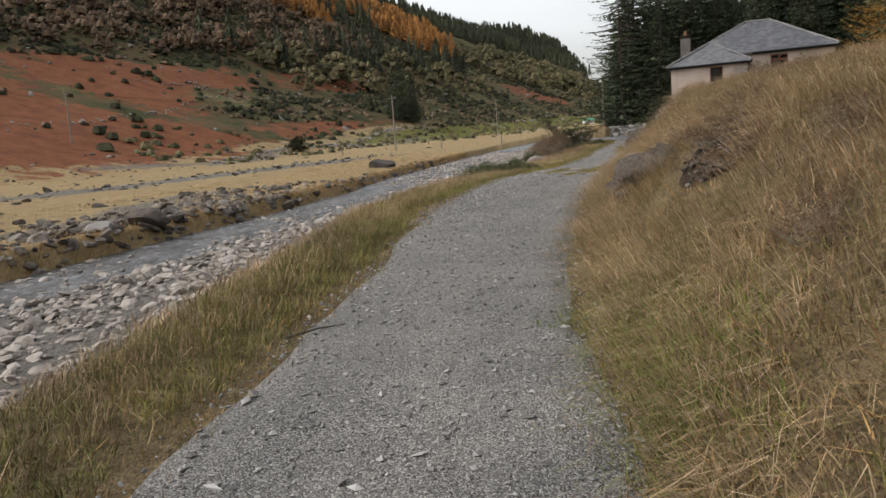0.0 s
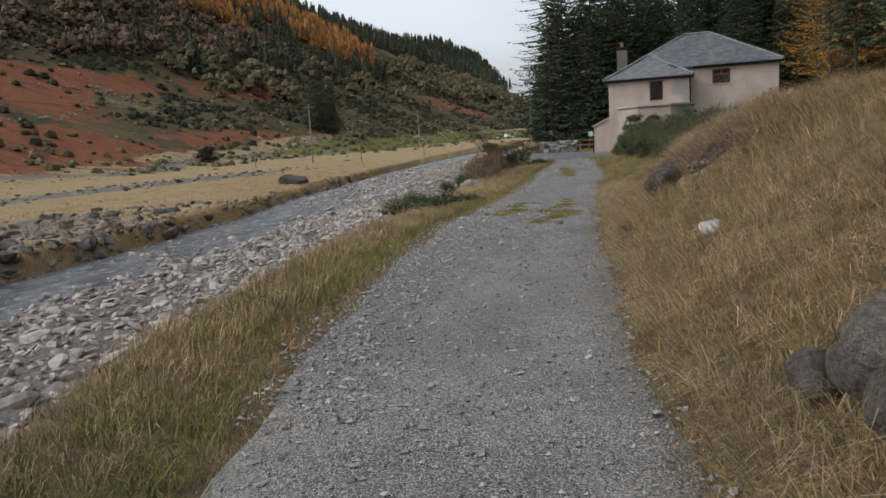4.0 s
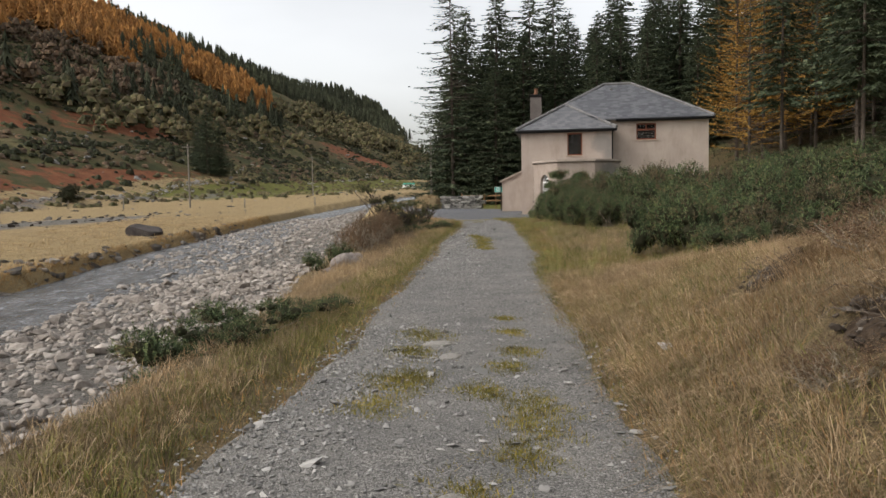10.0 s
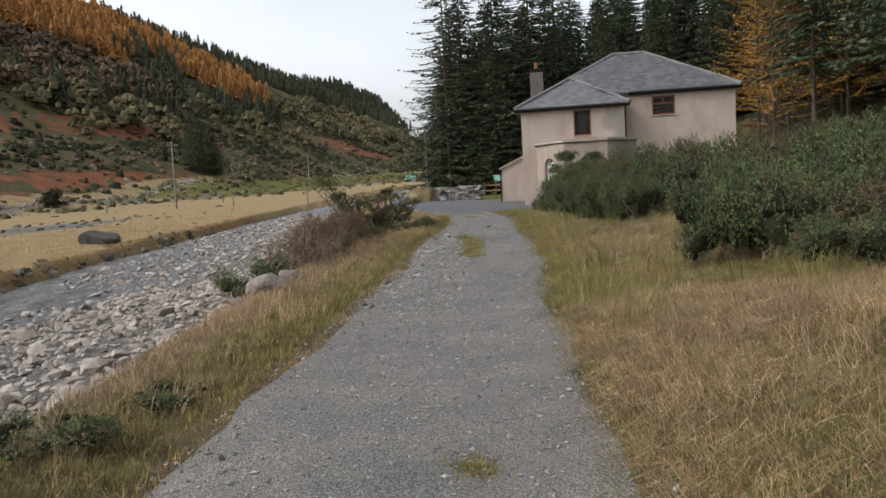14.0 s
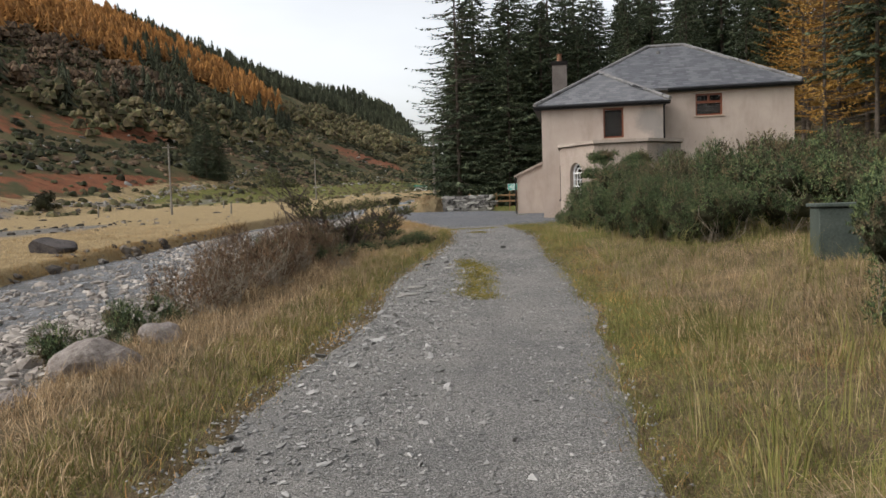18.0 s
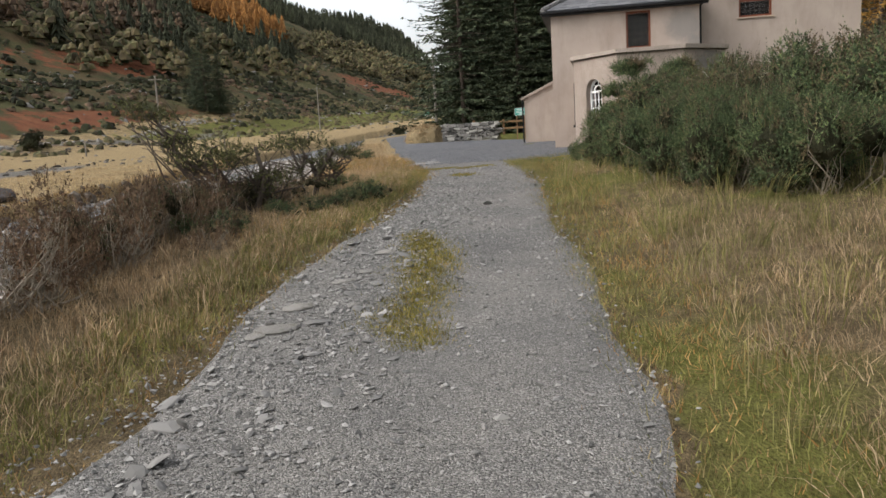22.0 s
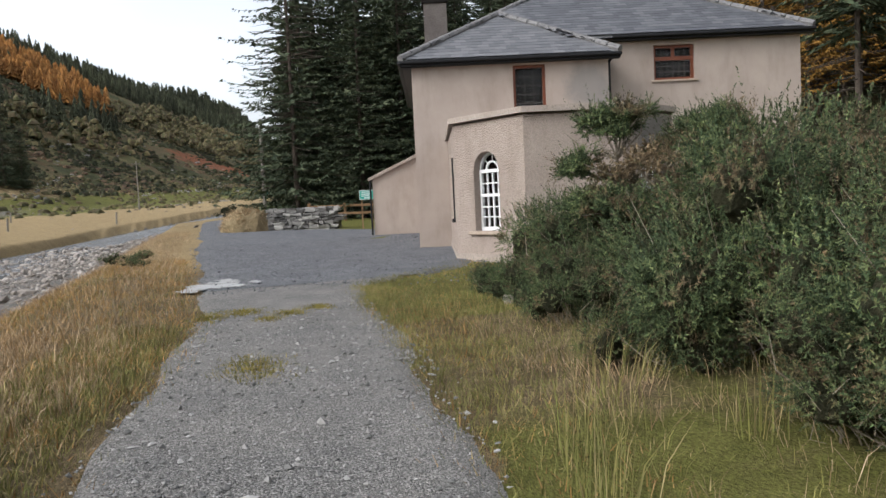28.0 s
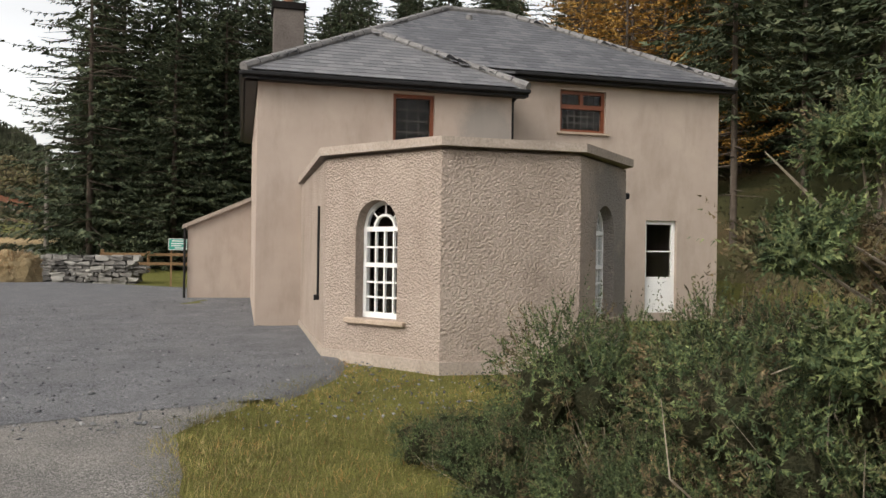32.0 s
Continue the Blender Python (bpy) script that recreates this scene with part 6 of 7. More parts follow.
def grit(name, label, xs, ys, sizes, seed, material, lift):
    """Small angular chips, each with eight faces, lying on the gravel."""
    rs = np.random.RandomState(seed)
    n = len(xs)
    octa = np.array([(1, 0, 0), (-1, 0, 0), (0, 1, 0), (0, -1, 0), (0, 0, 1), (0, 0, -1)], float)
    v = octa[None] * rs.uniform(0.55, 1.3, (n, 6, 1)) + rs.normal(0, 0.18, (n, 6, 3))
    v *= (np.asarray(sizes)[:, None] * np.stack([rs.uniform(0.4, 0.75, n), rs.uniform(0.3, 0.55, n), rs.uniform(0.2, 0.42, n)], 1))[:, None]
    a = rs.rand(n) * 6.283
    c, s_ = np.cos(a)[:, None], np.sin(a)[:, None]
    w = np.stack([v[..., 0] * c - v[..., 1] * s_ + np.asarray(xs)[:, None], v[..., 0] * s_ + v[..., 1] * c + np.asarray(ys)[:, None], v[..., 2] + (terrain(xs, ys) + lift)[:, None]], -1)
    f = np.array([(0, 2, 4), (2, 1, 4), (1, 3, 4), (3, 0, 4), (2, 0, 5), (1, 2, 5), (3, 1, 5), (0, 3, 5)])
    return tagged(new(name, mesh_np(name, w, tris=(f[None] + 6 * np.arange(n)[:, None, None]).reshape(-1, 3), material=material)), label, "gravel", kind="stuff")


y = np.concatenate([srs.uniform(0, 48, 15000), srs.uniform(8, 22, 3500), srs.uniform(28, 42, 4500)])
w_ = np.concatenate([srs.uniform(-0.03, 1.03, 15000), srs.normal(0.15, 0.10, 3500), srs.normal(0.25, 0.16, 4500)]).clip(-0.06, 1.06)
x = edge_left(y) + w_ * (edge_right(y) - edge_left(y))
grit("track_grit", "fine grey and pale chips strewn over the gravel track", x, y, np.exp(srs.normal(-3.85, 0.42, len(y))).clip(0.010, 0.06), 131, M_PEBBLE, 0.036)
y = srs.uniform(50, 66, 5000)
x = edge_left(y) + srs.rand(5000) * (edge_right(y) + 3.0 - edge_left(y))
grit("yard_grit", "loose blue-grey chips on the gravel yard", x, y, np.exp(srs.normal(-3.6, 0.35, len(y))).clip(0.015, 0.06), 132, M_CHIP, 0.042)


def boulder(x, y, size, squash, turn, label, material=None, sub=3, seed=0, sink=0.3, tilt=0.0):
    rs = np.random.RandomState(seed)
    bm = ico_template(rs, sub, 0.03, squash, 9, 0.5)
    for v in bm.verts:
        n = noise.noise(v.co * 1.7 + Vector((seed, 0, 0))) * 0.16 + noise.noise(v.co * 4.5 + Vector((0, seed, 0))) * 0.06
        v.co *= 1 + n
    ob = part("boulder", bm, material or M_ROCK)
    ob.matrix_world = pose(x, y, tz(x, y) + size * squash * (0.5 - sink), tilt, 0, turn) @ Matrix.Diagonal((size * 0.5, size * 0.38, size * 0.5, 1))
    return tagged(ob, label, "boulder")


boulder(-8.4, 63.6, 2.7, 0.42, -32, "large dark brown boulder lying on the straw plain", M_SLABROCK, seed=3, sink=0.30)
boulder(-11.0, 25.0, 1.7, 0.45, 20, "grey-brown flat boulder on the far river bank", M_DARK_ROCK, seed=4, sink=0.3)
boulder(-11.5, 22.8, 1.1, 0.5, 70, "grey rounded boulder on the far river bank", seed=14)
boulder(2.95, 31.2, 0.78, 0.6, 30, "pinkish grey boulder half sunk at the verge edge", M_PINKROCK, seed=5, sink=0.4)
boulder(3.25, 32.3, 0.62, 0.6, 80, "pinkish grey boulder half sunk at the verge edge", M_PINKROCK, seed=6, sink=0.4)
boulder(2.6, 30.4, 0.5, 0.5, 10, "pinkish grey boulder half sunk in the grass", M_PINKROCK, seed=16, sink=0.45)
boulder(1.3, 26.8, 0.8, 0.6, 40, "pale boulder at the foot of the bank", M_STONE, seed=17)
boulder(3.97, 13.1, 0.52, 0.95, 15, "grey weathered stone standing in the bank", M_OUTCROP, seed=7, sink=0.35)
boulder(3.34, 10.0, 0.24, 0.62, 60, "white quartz stone in the grass bank", M_QUARTZ, seed=8, sink=0.3)
boulder(2.95, 6.9, 0.78, 0.62, 80, "grey-brown rock outcrop breaking out of the bank", M_OUTCROP, seed=9, sink=0.38)
boulder(2.72, 7.25, 0.42, 0.6, 40, "grey-brown rock beside the outcrop", M_OUTCROP, seed=19, sink=0.45)
for j, (x, y, sz, tn) in enumerate(((2.80, 6.42, 0.40, 20), (3.02, 6.35, 0.44, 110), (2.72, 6.75, 0.34, 60), (3.12, 6.62, 0.40, 150), (2.78, 6.98, 0.36, 100))):
    boulder(x, y, sz, 0.7, tn, "jagged brown rock of the bank outcrop", M_OUTCROP, seed=90 + j, sink=0.22, tilt=12.0 * (j - 2))
boulder(2.60, 6.1, 0.24, 0.8, 10, "dark clod of peat and stone in the bank", M_DARK_ROCK, seed=29, sink=0.3)
boulder(3.4, 12.55, 0.22, 0.7, 10, "brown stone at the foot of the bank", M_DARK_ROCK, seed=39, sink=0.3)
boulder(3.66, 14.15, 0.14, 0.6, 10, "small grey stone at the edge of the gravel", M_STONE, seed=49, sink=0.2)
boulder(4.98, 18.55, 0.17, 0.4, 120, "pale weathered stone in the bank grass", M_QUARTZ, seed=59, sink=0.1)
boulder(12.0, 46.6, 0.24, 0.7, 10, "small pale stone in the grass", M_STONE, seed=10, sink=0.2)


def ledge(x, y, ln, hgt, turn, seed):
    """A raw scar in the bank: crumbled earth that follows the slope, with rubble, roots and hanging grass."""
    rs = np.random.RandomState(seed)
    n, m = 44, 22
    U, W = np.meshgrid(np.linspace(-1, 1, n), np.linspace(-1, 1, m), indexing="ij")
    ca, sa = math.cos(radians(turn)), math.sin(radians(turn))
    half, wide = ln * 0.46, 0.34 * hgt + 0.14
    px = x + W * wide * ca - U * half * sa
    py = y + W * wide * sa + U * half * ca
    rim = np.sqrt(U ** 2 + W ** 2) + 0.22 * fbm(px, py, seed, 3, 0.35)
    q = fbm(px, py, seed + 1, 5, 0.22)
    face = smooth01((0.98 - rim) / 0.3)
    pz = terrain(px, py) + face * (0.035 + 0.045 * q + 0.06 * smooth01((W + 0.2) * 1.6) * smooth01((0.9 - W) * 4)) - 0.07 * (1 - face)
    i = np.arange(n * m).reshape(n, m)
    quads = np.stack([i[:-1, :-1], i[:-1, 1:], i[1:, 1:], i[1:, :-1]], -1).reshape(-1, 4)
    ob = tagged(new("earth_bank", mesh_np("earth_bank", np.stack([px, py, pz], -1), quads=quads, material=M_EARTH)), "dark eroded peaty earth scar in the grass bank", "earth bank")
    V, F, k = [], [], 0
    for _ in range(int(150 * ln * hgt) + 30):
        a, r = rs.rand() * 6.283, math.sqrt(rs.rand()) * 0.9
        u, w = r * math.cos(a), r * math.sin(a)
        cx_, cy_ = x + w * wide * ca - u * half * sa, y + w * wide * sa + u * half * ca
        j = 8 + rs.randint(8)
        e = np.array(Euler((rs.normal(0, 0.5), rs.normal(0, 0.5), rs.rand() * 6.283)).to_matrix())
        s_ = float(np.exp(rs.normal(-4.1, 0.55)))
        V.append((tv[j] * np.array([s_, s_ * 0.8, s_ * 0.7])) @ e.T + (cx_, cy_, tz(cx_, cy_) + 0.05))
        F.append(tf[j] + k)
        k += len(tv[j])
    part_np("rubble", mesh_np("rubble", np.concatenate(V), tris=np.concatenate(F), material=M_RUBBLE), ob, "grey and brown stones and clods in the scar")["kind"] = "stuff"
    bm = bmesh.new()
    for _ in range(int(26 * ln) + 8):
        u, w = rs.uniform(-0.9, 0.9), rs.uniform(-0.5, 0.9)
        a = Vector((x + w * wide * ca - u * half * sa, y + w * wide * sa + u * half * ca, 0))
        a.z = tz(a.x, a.y) + 0.05
        b_ = a + Vector((-rs.uniform(0.02, 0.16), rs.normal(0, 0.10), rs.uniform(-0.06, 0.10)))
        c_ = b_ + Vector((-rs.uniform(0.0, 0.10), rs.normal(0, 0.08), rs.uniform(-0.10, 0.06)))
        tube(bm, a, b_, 0.003, 0.0025, 3)
        tube(bm, b_, c_, 0.0025, 0.0012, 3)
    part("root_tangle", bm, M_BARK, ob, "bare roots and heather stalks")["kind"] = "stuff"
    return ob


M_RUBBLE = per_island("scar_rubble", (0.032, 0.024, 0.018), (0.060, 0.047, 0.037), (0.095, 0.080, 0.066), (0.042, 0.033, 0.026), (0.15, 0.135, 0.12))
fx, fy = [], []
for i, (x, y, ln, h, tn) in enumerate(LEDGES):
    ledge(x, y, ln, h, tn, 30 + i)
    u = srs.uniform(-1, 1, int(150 * ln))
    w = srs.normal(0.95, 0.16, len(u)) * np.sqrt(1 - 0.8 * u * u) * (0.34 * h + 0.14)
    fx.append(x + w * math.cos(radians(tn)) - u * ln * 0.46 * math.sin(radians(tn)))
    fy.append(y + w * math.sin(radians(tn)) + u * ln * 0.46 * math.cos(radians(tn)))
blades("overhanging_grass", "dry grass hanging over the earth scars", np.concatenate(fx), np.concatenate(fy), 0.10, 0.26, 10, 0.005, M_BLADE_STRAW, 68, 0.8, 0.10, (-0.9, -0.3))


y = np.concatenate([srs.uniform(13, 22, 150), srs.uniform(28, 41, 330)])
w_ = np.concatenate([srs.normal(0.4, 0.25, 150), srs.normal(0.25, 0.16, 330)]).clip(0.02, 0.98)
heap("track_slabs", "flat pale angular stones bedded in the track", edge_left(y) + w_ * (edge_right(y) - edge_left(y)), y, np.exp(srs.normal(-2.75, 0.4, len(y))).clip(0.03, 0.17), 0.02, material=M_PEBBLE, seed=15, flat=0.45).location.z = 0.035


# ---- gorse, heather and shrubs ----
def gorse_meshes(rs, r, h, shoots, stems, lumps, spines=13, sl=0.055, sw=0.009, long=1.0):
    """Bristly upright shoots over separate lumps, a dark core for the shade inside each lump, and the bare stems."""
    cs = []
    for i in range(lumps):
        a, q = rs.rand() * 6.283, math.sqrt(rs.rand()) * 0.82
        cs.append((q * math.cos(a) * r, q * math.sin(a) * r, rs.uniform(0.14, 0.84 - 0.34 * q) * h, rs.uniform(0.15, 0.36)))
    share = np.cumsum([c[3] ** 2 for c in cs])
    V = []
    for _ in range(shoots):
        cx, cy, cz, cr = cs[min(lumps - 1, int(np.searchsorted(share, rs.rand() * share[-1])))]
        d = rs.normal(0, 1, 3)
        d[2] = abs(d[2]) * 0.9 - 0.35
        d /= np.linalg.norm(d)
        p = np.array([cx, cy, cz]) + d * np.array([cr * r, cr * r, cr * h * 0.75]) * rs.uniform(0.8, 1.0)
        if p[2] < 0.02:
            continue
        ax = d * 0.95 + np.array([0, 0, 0.28]) + rs.normal(0, 0.42, 3)
        ax /= np.linalg.norm(ax)
        ln = long * rs.uniform(0.07, 0.17) * (0.6 + 0.3 * r) * (2.2 if rs.rand() < 0.05 else 1.0)
        n = spines
        t = (np.arange(n) + rs.rand(n)) / n
        c = p + ax * (t * ln)[:, None]
        sd = rs.normal(0, 1, (n, 3))
        sd -= (sd @ ax)[:, None] * ax
        sd /= np.linalg.norm(sd, axis=1)[:, None]
        sp = sd * (sl * (1.0 - 0.6 * t))[:, None] * (0.6 + 0.6 * rs.rand(n))[:, None] + ax * sl * 0.42
        wv = np.cross(sd, ax) * sw
        V.append(np.stack([c - wv, c + wv, c + sp], 1).reshape(-1, 3))
    V = np.concatenate(V)
    bm = bmesh.new()
    for k in range(stems):
        cx, cy, cz, cr = cs[rs.randint(lumps)]
        a = Vector((cx * 0.45 + rs.normal(0, 0.10) * r, cy * 0.45 + rs.normal(0, 0.10) * r, -0.1))
        e = Vector((cx + rs.normal(0, 0.16) * r, cy + rs.normal(0, 0.16) * r, cz + cr * h * rs.uniform(-0.2, 0.75)))
        m1 = a.lerp(e, 0.35) + Vector((rs.normal(0, 0.12) * r, rs.normal(0, 0.12) * r, 0))
        m2 = a.lerp(e, 0.7) + Vector((rs.normal(0, 0.10) * r, rs.normal(0, 0.10) * r, 0))
        w = rs.uniform(0.004, 0.012)
        tube(bm, a, m1, w, w * 0.8, 5)
        tube(bm, m1, m2, w * 0.8, w * 0.55, 4)
        tube(bm, m2, e, w * 0.55, w * 0.2, 4)
    # one dark solid per lump stands in for the bush's shaded inside
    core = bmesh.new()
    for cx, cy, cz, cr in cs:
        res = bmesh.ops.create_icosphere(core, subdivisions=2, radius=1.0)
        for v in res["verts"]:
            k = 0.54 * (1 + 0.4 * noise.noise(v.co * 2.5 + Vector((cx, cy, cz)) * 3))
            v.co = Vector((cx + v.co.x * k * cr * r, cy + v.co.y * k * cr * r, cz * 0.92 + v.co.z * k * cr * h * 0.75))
    return V, bm, core


def bush(name, label, category, rs, r, h, shoots, stems, lumps, leaf, stem, core_mat=None, spines=13, sl=0.055, sw=0.009, long=1.0):
    root = tagged(new(name), label, category)
    V, bm, core = gorse_meshes(rs, r, h, shoots, stems, lumps, spines, sl, sw, long)
    part("woody_stem", bm, stem, root, "pale bare branching stems")
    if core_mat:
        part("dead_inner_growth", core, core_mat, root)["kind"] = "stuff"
    else:
        core.free()
    part_np("foliage", mesh_np("foliage", V, tris=np.arange(len(V)).reshape(-1, 3), material=leaf), root)
    return root


brs = np.random.RandomState(77)
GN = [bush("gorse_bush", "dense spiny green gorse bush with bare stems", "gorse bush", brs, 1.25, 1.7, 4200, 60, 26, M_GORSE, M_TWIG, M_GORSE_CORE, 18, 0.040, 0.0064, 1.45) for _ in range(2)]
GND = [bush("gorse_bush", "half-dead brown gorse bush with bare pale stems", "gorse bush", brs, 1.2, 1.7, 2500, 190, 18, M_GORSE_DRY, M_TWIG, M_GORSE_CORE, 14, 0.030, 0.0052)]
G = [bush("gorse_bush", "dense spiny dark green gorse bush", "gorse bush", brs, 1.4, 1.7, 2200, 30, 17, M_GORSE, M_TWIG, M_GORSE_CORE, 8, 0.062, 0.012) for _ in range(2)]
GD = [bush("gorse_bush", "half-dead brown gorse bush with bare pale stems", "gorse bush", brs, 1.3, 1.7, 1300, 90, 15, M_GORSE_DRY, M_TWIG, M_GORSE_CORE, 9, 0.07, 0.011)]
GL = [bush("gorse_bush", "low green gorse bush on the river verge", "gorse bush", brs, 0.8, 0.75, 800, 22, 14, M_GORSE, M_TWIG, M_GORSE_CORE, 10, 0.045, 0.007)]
HB = [bush("heather_bush", "brown leggy heather bush on the bank", "heather", brs, 0.9, 0.95, 900, 130, 16, M_HEATHER, M_TWIG, None, 9, 0.045, 0.006)]
first = set()


def plant(kind, i, x, y, s, sz=None, label="", group="", dz=0.0):
    src = kind[i % len(kind)]
    ob = src if src.name not in first else copy_thing(src, Matrix())
    first.add(src.name)
    ob.matrix_world = pose(x, y, tz(x, y) - 0.03 + dz, 0, 0, float(brs.rand() * 360)) @ Matrix.Diagonal((s, s, sz or s, 1))
    return tagged(ob, label=label, group=group)


row = "gorse thicket beside the house"
for i, (x, y, s, h) in enumerate(((12.0, 39.0, 0.85, 1.45), (11.9, 40.6, 0.85, 1.6), (12.1, 42.2, 0.9, 1.95), (12.7, 43.8, 0.8, 1.5), (12.5, 45.2, 0.72, 1.45), (13.0, 46.6, 0.75, 1.6), (13.5, 47.9, 0.6, 1.0), (12.6, 48.4, 0.35, 0.55), (11.7, 44.4, 0.45, 0.9), (12.2, 46.0, 0.45, 0.9), (12.35, 47.2, 0.42, 0.75), (11.5, 42.6, 0.5, 1.0), (11.4, 40.9, 0.5, 0.9), (11.3, 38.5, 0.6, 1.5), (11.1, 39.8, 0.6, 1.5), (11.7, 37.2, 0.65, 1.4))):
    plant(GN, i, x, y, s, h / 1.75, group=row)
for i, (x, y, s, h) in enumerate(((13.5, 44.8, 0.7, 1.9), (13.7, 46.1, 0.7, 1.7), (12.9, 41.6, 0.8, 2.05), (13.3, 43.6, 0.62, 1.9), (12.2, 41.3, 0.55, 1.7))):
    plant(GND, i, x, y, s, h / 1.75, group=row)
for i, (x, y, s, h) in enumerate(((10.6, 29.2, 0.7, 1.8), (11.6, 31.6, 0.8, 1.6), (11.0, 30.4, 0.6, 1.7), (9.8, 29.7, 0.6, 1.7), (12.8, 29.2, 1.0, 1.7), (10.3, 26.8, 0.6, 1.0), (13.2, 31.4, 0.95, 2.2), (14.8, 32.4, 1.1, 2.6), (14.8, 35.5, 1.0, 2.1), (13.5, 37.6, 0.9, 1.9),
                                   (13.6, 42.8, 0.9, 2.3), (14.6, 41.2, 1.0, 2.4), (14.6, 47.2, 0.75, 1.2), (14.8, 44.6, 1.0, 2.4), (15.6, 46.2, 0.9, 1.6), (13.4, 39.4, 0.9, 2.0), (16.5, 40.0, 1.2, 2.5), (16.8, 47.4, 0.9, 1.3),
                                   (17.6, 37.0, 1.2, 2.8), (17.2, 43.5, 1.2, 2.1), (13.9, 25.4, 1.0, 1.6), (16.5, 28.6, 1.2, 2.0), (17.4, 33.5, 1.3, 2.2), (19.5, 46.5, 1.2, 1.8), (20.5, 40.0, 1.4, 2.2), (20.5, 35, 1.4, 2.3), (22, 44.5, 1.3, 2.0), (19.5, 30, 1.3, 2.2), (22.5, 49, 1.1, 1.6), (25, 46, 1.4, 2.2))):
    plant(G, i, x, y, s, h / 1.75, group=row)
for i, (x, y, s, h) in enumerate(((14.2, 39.6, 0.9, 2.2), (14.2, 30.2, 0.9, 1.8), (15.9, 42.3, 1.0, 2.4), (11.4, 28.0, 0.7, 1.3), (15.8, 37.8, 1.0, 2.2), (18.6, 41.5, 1.1, 2.2), (14.6, 45.9, 0.6, 1.6))):
    plant(GD, i, x, y, s, h / 1.75, group=row)
for i, (x, y, s, sz) in enumerate(((0.9, 20.9, 0.85, 0.9), (1.5, 22.2, 0.8, 0.65), (2.1, 23.4, 0.65, 0.45), (0.4, 21.7, 0.85, 1.0), (2.6, 24.4, 0.5, 0.3), (0.7, 22.9, 0.8, 0.8), (1.5, 21.2, 0.5, 0.5), (2.5, 32.5, 0.72, 0.95), (6.5, 40.2, 0.5, 0.5), (6.9, 40.9, 0.5, 0.55), (5.9, 39.6, 0.5, 0.45), (7.0, 60.0, 0.8, 0.6), (6.3, 42.4, 0.4, 0.5),
                                   (7.3, 58.0, 0.5, 0.45), (5.0, 38.2, 0.5, 0.6), (2.9, 33.2, 0.6, 0.9), (6.6, 43.4, 0.3, 0.35))):
    plant(GL, i, x, y, s, sz, group="low gorse along the river verge")
for i, (x, y, s, sz) in enumerate(((3.5, 34.3, 0.85, 1.2), (3.8, 35.6, 0.9, 1.3), (4.3, 36.9, 0.65, 1.05), (4.5, 38.4, 0.5, 0.9), (5.6, 40.7, 0.4, 0.7), (4.9, 39.4, 0.45, 0.9), (5.1, 37.6, 0.35, 0.4), (4.2, 37.8, 0.6, 1.0), (4.6, 38.9, 0.6, 0.95), (3.9, 36.4, 0.6, 1.05), (5.1, 8.2, 0.4, 0.4), (2.78, 1.9, 0.30, 0.26), (3.1, 4.1, 0.28, 0.24), (3.25, 4.95, 0.40, 0.30), (3.35, 2.9, 0.30, 0.22), (3.35, 11.95, 0.22, 0.22), (6.2, 17.6, 0.6, 0.45), (7.0, 18.6, 0.7, 0.5), (4.7, 16.1, 0.35, 0.3), (4.6, 6.4, 0.35, 0.3), (5.9, 14.4, 0.5, 0.4), (5.6, 10.9, 0.5, 0.35))):
    plant(HB, i, x, y, s, sz, group="heather on the banks")


def leggy(x, y, trunk, heads, label, seed):
    """An old gorse: a pale forked trunk, dead side twigs and a few bristly heads, each given as (x, y, z, radius, dead)."""
    rs = np.random.RandomState(seed)
    root = tagged(new("gorse_bush"), label, "gorse bush", group=row)
    bm = bmesh.new()
    for i, (a, b) in enumerate(zip(trunk[:-1], trunk[1:])):
        tube(bm, a, b, 0.030 - 0.006 * i, 0.026 - 0.006 * i, 7)
        for _ in range(9):
            p0 = Vector(a).lerp(Vector(b), rs.rand())
            p1 = p0 + Vector((rs.normal(0, 0.13), rs.normal(0, 0.13), rs.uniform(0.02, 0.20)))
            p2 = p1 + Vector((rs.normal(0, 0.10), rs.normal(0, 0.10), rs.uniform(-0.03, 0.16)))
            tube(bm, p0, p1, 0.007, 0.005, 4)
            tube(bm, p1, p2, 0.005, 0.002, 4)
    V = {False: [], True: []}
    for hx, hy, hz, hr, dead in heads:
        v, b2, b3 = gorse_meshes(rs, hr, hr * 1.25, int((800 if dead else 1700) * hr), 2, 9, 16, 0.040, 0.0062, 1.5)
        V[dead].append(v + (hx, hy, hz - 0.45 * hr))
        b2.free()
        b3.free()
        fork = Vector(min(trunk[1:], key=lambda q: (Vector(q) - Vector((hx, hy, hz - 0.3))).length))
        for _ in range(6):
            e = Vector((hx + rs.normal(0, 0.45 * hr), hy + rs.normal(0, 0.45 * hr), hz + rs.uniform(-0.3, 0.5) * hr))
            m = fork.lerp(e, 0.5) + Vector((rs.normal(0, 0.05), rs.normal(0, 0.05), rs.normal(0, 0.05)))
            tube(bm, fork, m, 0.013, 0.009, 5)
            tube(bm, m, e, 0.009, 0.003, 4)
    part("woody_stem", bm, M_TWIG, root, "pale bare forked trunk")
    for dead, name, material in ((False, "foliage", M_GORSE), (True, "dead_foliage", M_GORSE_DEAD)):
        if V[dead]:
            v = np.concatenate(V[dead])
            part_np(name, mesh_np(name, v, tris=np.arange(len(v)).reshape(-1, 3), material=material), root)
    root.matrix_world = Matrix.Translation((x, y, tz(x, y) - 0.27))
    return root


